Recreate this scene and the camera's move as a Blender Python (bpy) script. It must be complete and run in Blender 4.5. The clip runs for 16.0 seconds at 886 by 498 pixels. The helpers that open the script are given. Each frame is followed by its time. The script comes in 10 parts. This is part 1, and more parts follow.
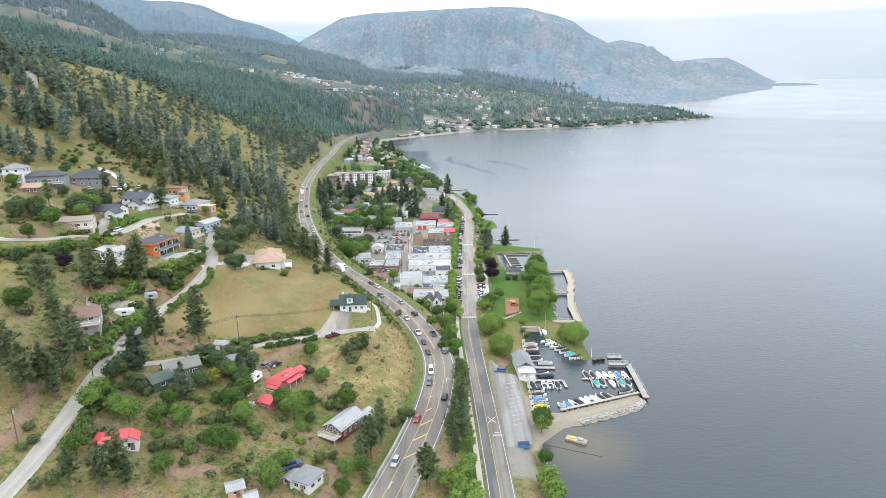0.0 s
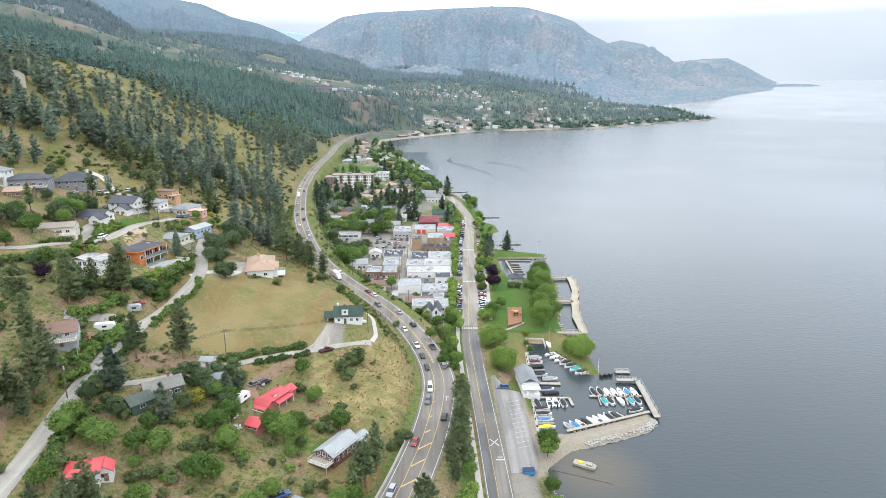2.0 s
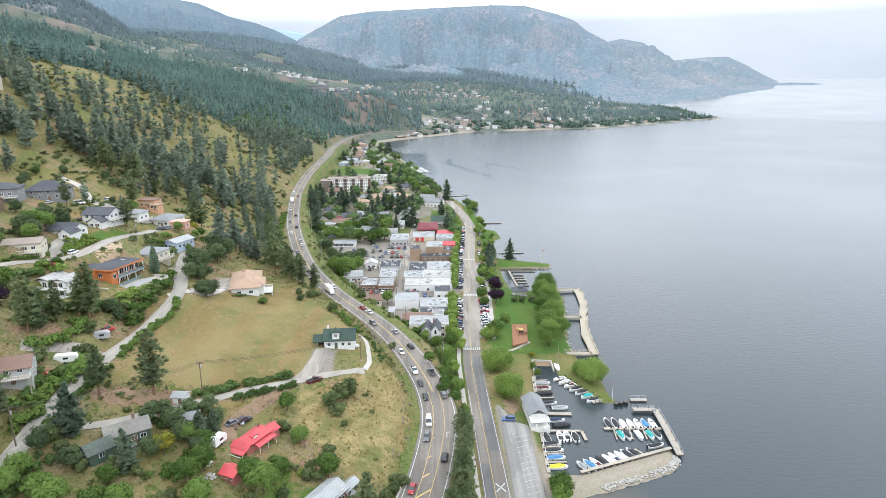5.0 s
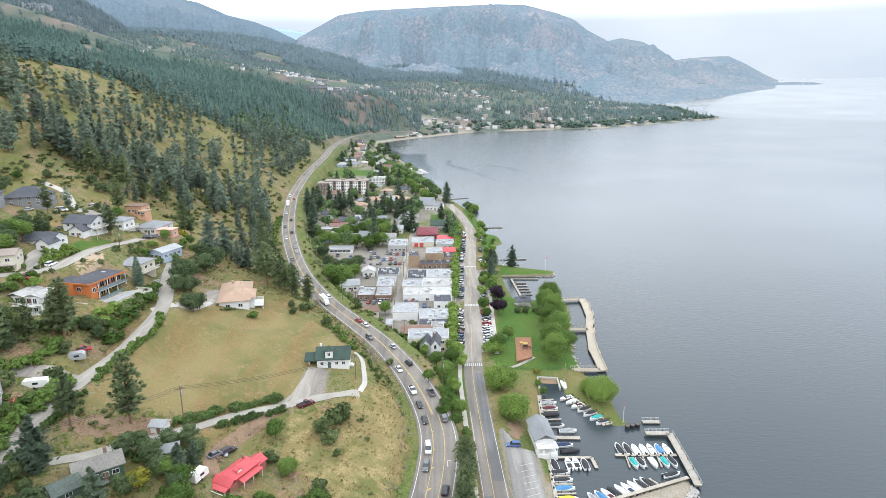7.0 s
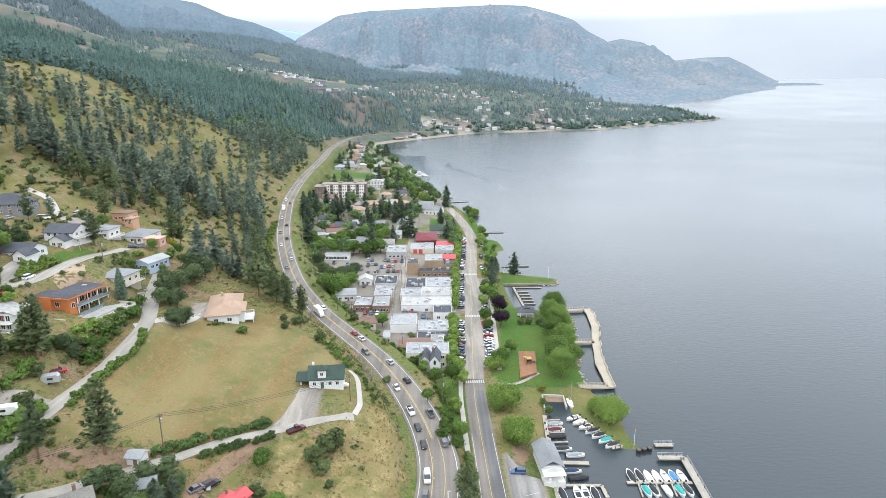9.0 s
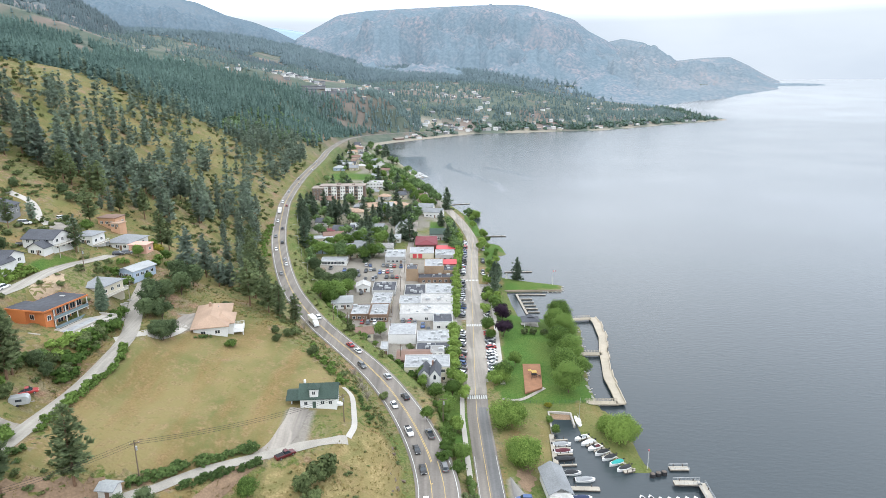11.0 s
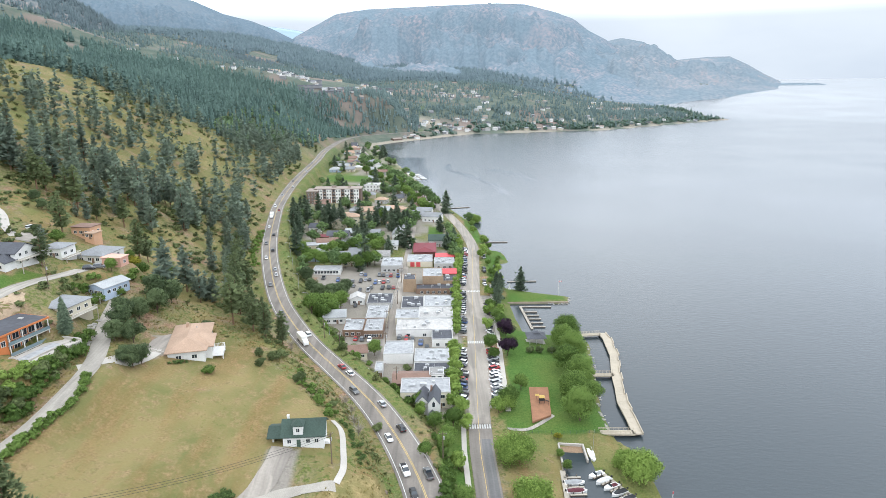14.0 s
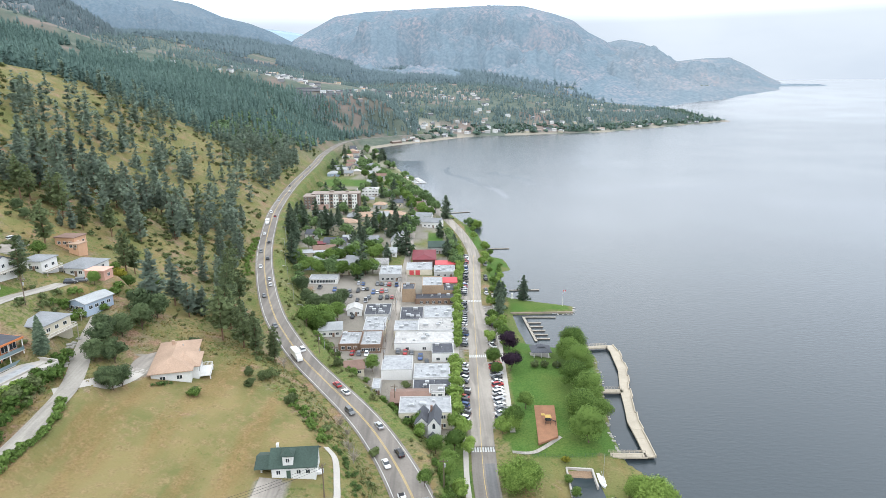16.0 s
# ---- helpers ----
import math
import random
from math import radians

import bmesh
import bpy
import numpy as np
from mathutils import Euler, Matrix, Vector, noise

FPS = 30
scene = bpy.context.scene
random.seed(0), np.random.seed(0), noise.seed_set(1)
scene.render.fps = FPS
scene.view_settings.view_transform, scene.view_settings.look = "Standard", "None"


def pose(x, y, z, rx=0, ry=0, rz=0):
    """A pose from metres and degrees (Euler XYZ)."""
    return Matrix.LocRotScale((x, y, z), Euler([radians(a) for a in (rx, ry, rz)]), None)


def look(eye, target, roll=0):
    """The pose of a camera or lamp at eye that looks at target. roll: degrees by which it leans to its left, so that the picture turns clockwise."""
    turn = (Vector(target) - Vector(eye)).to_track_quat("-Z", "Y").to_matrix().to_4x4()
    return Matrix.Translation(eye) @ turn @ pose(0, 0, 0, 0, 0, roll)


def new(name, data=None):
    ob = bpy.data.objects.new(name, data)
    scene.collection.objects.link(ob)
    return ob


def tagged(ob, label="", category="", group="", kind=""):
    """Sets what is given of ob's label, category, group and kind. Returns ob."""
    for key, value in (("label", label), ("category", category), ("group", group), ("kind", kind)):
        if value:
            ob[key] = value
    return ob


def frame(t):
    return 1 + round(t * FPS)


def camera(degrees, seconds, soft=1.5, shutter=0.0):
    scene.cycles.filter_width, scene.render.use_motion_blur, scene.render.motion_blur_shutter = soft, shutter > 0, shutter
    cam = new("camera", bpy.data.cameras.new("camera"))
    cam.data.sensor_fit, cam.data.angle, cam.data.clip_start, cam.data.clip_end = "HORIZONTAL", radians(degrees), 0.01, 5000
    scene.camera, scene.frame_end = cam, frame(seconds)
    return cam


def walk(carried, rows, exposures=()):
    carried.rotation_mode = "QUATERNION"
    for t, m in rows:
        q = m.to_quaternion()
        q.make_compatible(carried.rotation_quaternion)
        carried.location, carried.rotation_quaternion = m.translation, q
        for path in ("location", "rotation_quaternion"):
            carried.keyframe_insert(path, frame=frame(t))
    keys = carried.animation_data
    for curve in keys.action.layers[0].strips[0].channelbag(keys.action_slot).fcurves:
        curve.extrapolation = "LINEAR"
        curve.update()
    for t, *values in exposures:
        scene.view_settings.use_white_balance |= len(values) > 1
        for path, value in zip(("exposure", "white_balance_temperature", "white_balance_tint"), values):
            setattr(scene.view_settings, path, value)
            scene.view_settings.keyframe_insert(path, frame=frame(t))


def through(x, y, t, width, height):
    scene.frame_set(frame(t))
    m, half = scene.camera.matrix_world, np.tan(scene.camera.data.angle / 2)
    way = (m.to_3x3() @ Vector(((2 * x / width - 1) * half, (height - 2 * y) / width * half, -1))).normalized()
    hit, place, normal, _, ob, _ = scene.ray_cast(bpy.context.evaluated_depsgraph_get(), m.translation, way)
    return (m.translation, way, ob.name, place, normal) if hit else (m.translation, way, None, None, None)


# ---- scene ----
cam = camera(70.0, 16.0, 0.8)
PATH = [
    (0, (0.067, 3.072, 113.045), (0.086, 5.005, 112.532), -0.6),
    (0.5, (0.062, 5.963, 113.129), (0.082, 7.896, 112.616), -0.5),
    (1, (0.021, 9.075, 113.247), (0.041, 11.008, 112.733), -0.5),
    (1.5, (-0.055, 12.612, 113.354), (-0.035, 14.545, 112.84), -0.4),
    (2, (-0.032, 16.169, 113.439), (-0.011, 18.102, 112.925), -0.4),
    (2.5, (-0.023, 19.789, 113.616), (-0.002, 21.721, 113.1), -0.4),
    (3, (0.022, 23.363, 113.734), (0.044, 25.295, 113.218), -0.4),
    (3.5, (0.047, 26.962, 113.896), (0.069, 28.894, 113.379), -0.5),
    (4, (0.104, 30.689, 114.037), (0.127, 32.621, 113.522), -0.5),
    (6.5, (0.037, 49.027, 115.131), (0.061, 50.959, 114.612), -0.6),
    (7, (0.022, 52.688, 115.311), (0.047, 54.62, 114.792), -0.5),
    (7.5, (0.096, 56.19, 115.558), (0.121, 58.121, 115.04), -0.5),
    (8, (0.047, 59.491, 115.7), (0.073, 61.422, 115.183), -0.5),
    (8.5, (0.005, 62.649, 115.833), (0.031, 64.581, 115.316), -0.5),
    (9, (0.028, 65.766, 115.848), (0.055, 67.698, 115.331), -0.5),
    (11.5, (0.085, 82.656, 115.256), (0.112, 84.588, 114.739), -0.4),
    (12, (-0.002, 86.156, 115.228), (0.027, 88.087, 114.711), -0.4),
    (12.5, (-0.02, 89.735, 115.199), (0.009, 91.666, 114.681), -0.4),
    (13, (-0.02, 93.121, 115.221), (0.009, 95.052, 114.702), -0.4),
    (13.5, (0.053, 96.536, 115.235), (0.083, 98.468, 114.716), -0.4),
    (14, (0.021, 100.15, 115.231), (0.052, 102.081, 114.712), -0.4),
    (14.5, (-0.011, 103.551, 115.255), (0.021, 105.482, 114.735), -0.5),
    (15, (0.09, 106.699, 115.345), (0.121, 108.631, 114.828), -0.5),
    (15.5, (0.233, 109.563, 115.375), (0.264, 111.495, 114.861), -0.6),
    (16, (0.202, 112.272, 115.429), (0.233, 114.205, 114.916), -0.6),
]
walk(cam, [(t, look(eye, target, roll)) for t, eye, target, roll in PATH])

import functools
import itertools

# ---- light ----
world = bpy.data.worlds.new("overcast_sky")
scene.world = world
world.use_nodes = True
wn, wl = world.node_tree.nodes, world.node_tree.links
wn.clear()
w_out, w_bg = wn.new("ShaderNodeOutputWorld"), wn.new("ShaderNodeBackground")
w_sky, w_co = wn.new("ShaderNodeTexSky"), wn.new("ShaderNodeTexCoord")
w_sky.sky_type, w_sky.sun_disc = "NISHITA", False
w_sky.sun_elevation, w_sky.sun_rotation = radians(52), radians(150)
w_sky.air_density, w_sky.dust_density, w_sky.ozone_density = 1.0, 3.0, 1.5
# an even cloud deck over the clear sky, thicker towards the horizon
w_sep, w_ramp = wn.new("ShaderNodeSeparateXYZ"), wn.new("ShaderNodeValToRGB")
w_noise, w_cloud, w_mix = wn.new("ShaderNodeTexNoise"), wn.new("ShaderNodeValToRGB"), wn.new("ShaderNodeMixRGB")
w_map, w_mul = wn.new("ShaderNodeMapping"), wn.new("ShaderNodeMixRGB")
w_map.inputs["Scale"].default_value = (1.0, 1.0, 2.6)
w_noise.inputs["Scale"].default_value, w_noise.inputs["Detail"].default_value = 2.2, 5.0
w_cloud.color_ramp.elements[0].position, w_cloud.color_ramp.elements[1].position = 0.30, 0.75
w_cloud.color_ramp.elements[0].color, w_cloud.color_ramp.elements[1].color = (0.80, 0.84, 0.90, 1), (1.10, 1.10, 1.10, 1)
w_ramp.color_ramp.elements[0].position, w_ramp.color_ramp.elements[1].position = 0.0, 0.8
w_ramp.color_ramp.elements[0].color, w_ramp.color_ramp.elements[1].color = (8.3, 9.1, 10.0, 1), (22.0, 23.0, 24.0, 1)
w_mid = w_ramp.color_ramp.elements.new(0.08)
w_mid.color = (8.6, 9.4, 10.3, 1)
w_low = w_ramp.color_ramp.elements.new(0.118)
w_low.color = (17.4, 18.9, 20.8, 1)
w_up = w_ramp.color_ramp.elements.new(0.20)
w_up.color = (22.6, 23.8, 25.4, 1)
w_mul.blend_type, w_mul.inputs[0].default_value = "MULTIPLY", 1.0
w_mix.inputs[0].default_value = 0.985
wl.new(w_co.outputs["Generated"], w_sep.inputs[0])
wl.new(w_sep.outputs["Z"], w_ramp.inputs[0])
wl.new(w_co.outputs["Generated"], w_map.inputs[0])
wl.new(w_map.outputs[0], w_noise.inputs["Vector"])
wl.new(w_noise.outputs["Fac"], w_cloud.inputs[0])
wl.new(w_ramp.outputs[0], w_mul.inputs[1])
wl.new(w_cloud.outputs[0], w_mul.inputs[2])
wl.new(w_sky.outputs[0], w_mix.inputs[1])
wl.new(w_mul.outputs[0], w_mix.inputs[2])
wl.new(w_mix.outputs[0], w_bg.inputs["Color"])
w_bg.inputs["Strength"].default_value = 0.1
wl.new(w_bg.outputs[0], w_out.inputs[0])

sun = new("sun", bpy.data.lights.new("sun", "SUN"))
sun.data.energy, sun.data.angle, sun.data.color = 0.4, radians(24), (1.0, 0.97, 0.92)
sun.matrix_world = look((60, -80, 180), (0, 60, 0))


# ---- tools and materials ----
def part(name, mb, material, parent=None, label=""):
    """Links a mesh builder (or a ready mesh) as one object, under a thing or a part."""
    me = mb.mesh(name) if isinstance(mb, MB) else mb
    if material is not None and not me.materials:
        me.materials.append(material)
    ob = new(name, me)
    if parent is not None:
        ob.parent = parent
    if label:
        ob["label"] = label
    return ob


def thing(name, label, category, m=None, group="", kind=""):
    ob = new(name)
    ob.empty_display_size = 0.5
    if m is not None:
        ob.matrix_basis = m
    return tagged(ob, label, category, group, kind)


class MB:
    """Gathers corners and faces for one mesh."""

    def __init__(self):
        self.v, self.f, self.n = [], [], []

    def add(self, vs, fs):
        n = len(self.v)
        self.v += [tuple(map(float, q)) for q in vs]
        self.f += [tuple(n + i for i in g) for g in fs]
        return self

    def box(self, x, y, z, sx, sy, sz, rz=0.0):
        """A box that stands on z, with its middle at x, y."""
        c, s = math.cos(radians(rz)), math.sin(radians(rz))
        vs = []
        for k in (0, 1):
            for a, b in ((-1, -1), (1, -1), (1, 1), (-1, 1)):
                u, w = a * sx / 2, b * sy / 2
                vs.append((x + c * u - s * w, y + s * u + c * w, z + k * sz))
        return self.add(vs, [(3, 2, 1, 0), (4, 5, 6, 7), (0, 1, 5, 4), (1, 2, 6, 5), (2, 3, 7, 6), (3, 0, 4, 7)])

    def prism(self, poly, z0, z1):
        n = len(poly)
        vs = [(x, y, z0) for x, y in poly] + [(x, y, z1) for x, y in poly]
        return self.add(vs, [tuple(range(n - 1, -1, -1)), tuple(range(n, 2 * n))] + [(i, (i + 1) % n, n + (i + 1) % n, n + i) for i in range(n)])

    def tube(self, a, b, r0, r1=None, n=6):
        r1 = r0 if r1 is None else r1
        a, b = Vector(a), Vector(b)
        q = (b - a).to_track_quat("Z", "Y")
        vs = []
        for p, r in ((a, r0), (b, r1)):
            for k in range(n):
                t = 2 * math.pi * k / n
                vs.append(p + q @ Vector((r * math.cos(t), r * math.sin(t), 0)))
        return self.add(vs, [(k, (k + 1) % n, n + (k + 1) % n, n + k) for k in range(n)] + [tuple(range(n - 1, -1, -1)), tuple(range(n, 2 * n))])

    def quad(self, a, b, c, d):
        return self.add((a, b, c, d), [(0, 1, 2, 3)])

    def mesh(self, name, smooth_shade=False):
        me = bpy.data.meshes.new(name)
        me.from_pydata(self.v, [], self.f)
        me.validate()
        if smooth_shade:
            me.polygons.foreach_set("use_smooth", [True] * len(me.polygons))
        me.update()
        if self.n:
            round_off(me, self.n)
        return me


def round_off(me, normals):
    """Shades leaf sprays as one soft mass: every corner takes the lie of the crown round it."""
    q = np.array(normals, float)
    q /= np.maximum(np.linalg.norm(q, axis=1), 1e-6)[:, None]
    me.polygons.foreach_set("use_smooth", [True] * len(me.polygons))
    me.normals_split_custom_set_from_vertices(q.tolist())


def make_mat(name, color, rough=0.7, vary=0.25, scale=1.0, bump=0.0, color2=None, metal=0.0, island=0.0, obj=0.0, spec=0.5):
    """A surface with blotches and grain at two scales; island and obj vary it from piece to piece."""
    m = bpy.data.materials.new(name)
    m.use_nodes = True
    n, l = m.node_tree.nodes, m.node_tree.links
    b = n["Principled BSDF"]
    b.inputs["Roughness"].default_value, b.inputs["Metallic"].default_value = rough, metal
    b.inputs["Specular IOR Level"].default_value = spec
    geo = n.new("ShaderNodeNewGeometry")
    big, small = n.new("ShaderNodeTexNoise"), n.new("ShaderNodeTexNoise")
    big.inputs["Scale"].default_value, small.inputs["Scale"].default_value = 0.23 * scale, 2.9 * scale
    big.inputs["Detail"].default_value, small.inputs["Detail"].default_value = 4, 5
    l.new(geo.outputs["Position"], big.inputs["Vector"])
    l.new(geo.outputs["Position"], small.inputs["Vector"])
    add = n.new("ShaderNodeMath")
    add.operation = "ADD"
    l.new(big.outputs["Fac"], add.inputs[0])
    l.new(small.outputs["Fac"], add.inputs[1])
    val = add.outputs[0]
    for amount, node, out in ((island, geo, "Random Per Island"), (obj, None, "Random")):
        if amount:
            node = node or n.new("ShaderNodeObjectInfo")
            mul = n.new("ShaderNodeMath")
            mul.operation, mul.inputs[1].default_value, mul.inputs[2].default_value = "MULTIPLY_ADD", amount, -amount / 2
            l.new(node.outputs[out], mul.inputs[0])
            s2 = n.new("ShaderNodeMath")
            s2.operation = "ADD"
            l.new(val, s2.inputs[0])
            l.new(mul.outputs[0], s2.inputs[1])
            val = s2.outputs[0]
    ramp = n.new("ShaderNodeMapRange")
    ramp.inputs["From Min"].default_value, ramp.inputs["From Max"].default_value = 0.7, 1.3
    l.new(val, ramp.inputs["Value"])
    mix = n.new("ShaderNodeMixRGB")
    c2 = color2 or tuple(c * (1 - vary) for c in color)
    c1 = color if color2 else tuple(min(1, c * (1 + vary * 0.6)) for c in color)
    mix.inputs[1].default_value, mix.inputs[2].default_value = (*c2, 1), (*c1, 1)
    l.new(ramp.outputs[0], mix.inputs[0])
    l.new(mix.outputs[0], b.inputs["Base Color"])
    if bump:
        bp = n.new("ShaderNodeBump")
        bp.inputs["Strength"].default_value, bp.inputs["Distance"].default_value = min(1, bump * 2), bump
        l.new(small.outputs["Fac"], bp.inputs["Height"])
        l.new(bp.outputs[0], b.inputs["Normal"])
    return m


def glass_mat(name, color=(0.03, 0.04, 0.05), rough=0.06):
    m = bpy.data.materials.new(name)
    m.use_nodes = True
    b = m.node_tree.nodes["Principled BSDF"]
    b.inputs["Base Color"].default_value, b.inputs["Roughness"].default_value = (*color, 1), rough
    b.inputs["Specular IOR Level"].default_value = 0.8
    return m


def leaf_mat(name, color, color2, island=0.7, obj=0.6, scale=0.4, rough=0.6, through=0.35):
    """Leaves or needles: varied from spray to spray and tree to tree, with some light through them."""
    m = make_mat(name, color, rough, 0.3, scale, 0, color2, island=island, obj=obj, spec=0.05)
    n, l = m.node_tree.nodes, m.node_tree.links
    b = n["Principled BSDF"]
    thin, mix = n.new("ShaderNodeBsdfTranslucent"), n.new("ShaderNodeMixShader")
    l.new(b.inputs["Base Color"].links[0].from_socket, thin.inputs["Color"])
    mix.inputs[0].default_value = through
    l.new(b.outputs[0], mix.inputs[1])
    l.new(thin.outputs[0], mix.inputs[2])
    l.new(mix.outputs[0], n["Material Output"].inputs["Surface"])
    return m


def road_mat(name, color, wear=0.22, scale=0.5):
    """Asphalt with long wheel tracks, repair patches and grain."""
    m = make_mat(name, color, 0.88, 0.16, scale, 0.01)
    n, l = m.node_tree.nodes, m.node_tree.links
    b = n["Principled BSDF"]
    src = b.inputs["Base Color"].links[0].from_socket
    geo = n.new("ShaderNodeNewGeometry")
    for size, amount, lo, hi in (((0.75, 0.02, 0.1), wear, .40, .62), ((0.16, 0.035, 0.1), wear, .50, .56)):
        mp, t, r, mx = n.new("ShaderNodeMapping"), n.new("ShaderNodeTexNoise"), n.new("ShaderNodeMapRange"), n.new("ShaderNodeMixRGB")
        mp.inputs["Scale"].default_value = size
        t.inputs["Scale"].default_value, t.inputs["Detail"].default_value = 1.0, 3
        l.new(geo.outputs["Position"], mp.inputs[0])
        l.new(mp.outputs[0], t.inputs["Vector"])
        r.inputs["From Min"].default_value, r.inputs["From Max"].default_value = lo, hi
        r.inputs["To Max"].default_value = amount
        l.new(t.outputs["Fac"], r.inputs["Value"])
        l.new(r.outputs[0], mx.inputs[0])
        l.new(src, mx.inputs[1])
        mx.inputs[2].default_value = (color[0] * .3, color[1] * .3, color[2] * .32, 1)
        src = mx.outputs[0]
    l.new(src, b.inputs["Base Color"])
    return m


M = {}
M["asphalt"] = road_mat("asphalt", (0.228, 0.203, 0.178), 0.3)
M["asphalt_dark"] = road_mat("asphalt_dark", (0.165, 0.162, 0.16), 0.3)
M["asphalt_old"] = road_mat("asphalt_old", (0.345, 0.31, 0.268), 0.34, 0.5)
M["lane"] = road_mat("lane_asphalt", (0.39, 0.36, 0.315), 0.28, 0.7)
M["dirt_track"] = make_mat("dirt_track", (0.245, 0.165, 0.105), 0.95, 0.35, 0.6, 0.02)
M["lot"] = road_mat("car_park_asphalt", (0.30, 0.285, 0.265), 0.34, 0.4)
M["sandy"] = make_mat("sandy_earth", (0.42, 0.32, 0.22), 0.95, 0.25, 0.6, 0.02)
M["gravel"] = make_mat("gravel", (0.34, 0.315, 0.275), 0.95, 0.22, 1.2, 0.02)
M["paint_white"] = make_mat("road_paint_white", (0.54, 0.54, 0.52), 0.7, 0.25, 3)
M["paint_yellow"] = make_mat("road_paint_yellow", (0.56, 0.40, 0.14), 0.7, 0.25, 3)
M["concrete"] = make_mat("concrete", (0.46, 0.43, 0.39), 0.85, 0.15, 1.0, 0.01)
M["wood_deck"] = make_mat("weathered_wood", (0.40, 0.36, 0.30), 0.85, 0.25, 2.0, 0.01)
M["rock"] = make_mat("rock", (0.33, 0.315, 0.29), 0.9, 0.3, 1.5, 0.05, island=0.4)
M["bark"] = make_mat("bark", (0.13, 0.09, 0.065), 0.95, 0.3, 4, 0.03)
M["bark_red"] = make_mat("pine_bark", (0.20, 0.12, 0.075), 0.95, 0.3, 4, 0.03)

# ---- the lie of the land ----
HWY = [(-95, -160, 6.5), (-60, 0, 6.5), (-24, 110, 6.5), (-17, 135, 6.5), (-12, 153, 7), (-7, 172, 7), (-2.2, 195.6, 7), (0.5, 221, 7.5), (-1.5, 240, 8.5), (-8, 263, 9), (-17, 285, 9.5),
       (-26, 301, 10.5), (-38, 319, 11.5), (-50, 338, 12), (-62, 361, 12.5), (-74, 388, 13.5), (-88, 431, 14.5), (-103, 488, 15.5), (-116, 555, 17),
       (-126, 618, 17.5), (-136, 732, 18.5), (-143, 893, 19), (-149, 986, 19.5), (-152, 1150, 17), (-143, 1280, 13), (-116, 1335, 12), (-62, 1393, 11), (-10, 1420, 11)]
BEACH = [(14, -160), (16.5, 0), (17, 110), (17, 153), (16.4, 190), (14.8, 258), (14.9, 285), (18.2, 355), (21.4, 425), (25, 480), (27, 525), (20, 590), (6, 660), (-10, 720), (-36, 830), (-64, 930), (-97, 1060), (-125, 1200)]
# the shore, from the south end northwards, with the breakwater, the willow point and the flag point
SHORE = [(22, -1150), (32, 157), (32.5, 183), (38, 189), (42.1, 193), (48.2, 194.3), (62, 199.6), (70.8, 203.6), (73.4, 207), (74, 215), (42, 202), (33, 203), (34.5, 226), (34.5, 246), (38.4, 267), (40, 280),
         (48, 280), (49, 267), (59, 246.3), (65, 246), (63.5, 254), (65, 274), (59, 284), (59, 302), (65, 337), (69, 362), (62, 369), (41, 377), (39.5, 412), (40, 414.7), (71, 415.4),
         (73, 425), (56, 432), (40, 441), (37.5, 470), (36.5, 487), (48.6, 493), (46.5, 518), (37, 525), (36.5, 556), (35, 582), (31, 612), (23, 637), (12, 658), (5, 676), (0, 710), (-6, 774), (-36, 926), (-84, 1149), (-105, 1249), (-69, 1307), (84, 1480), (397, 1560), (830, 1888)]
D_COLS = (0, 14, 25, 50, 65, 80, 95, 110, 125, 140, 170, 200, 240, 330, 600, 900)
D_ROWS = (150, 175, 200, 220, 240, 270, 300, 330, 360, 390, 450, 560, 640, 720, 800, 900, 1000, 1150, 1270, 1450, 1580, 2100)
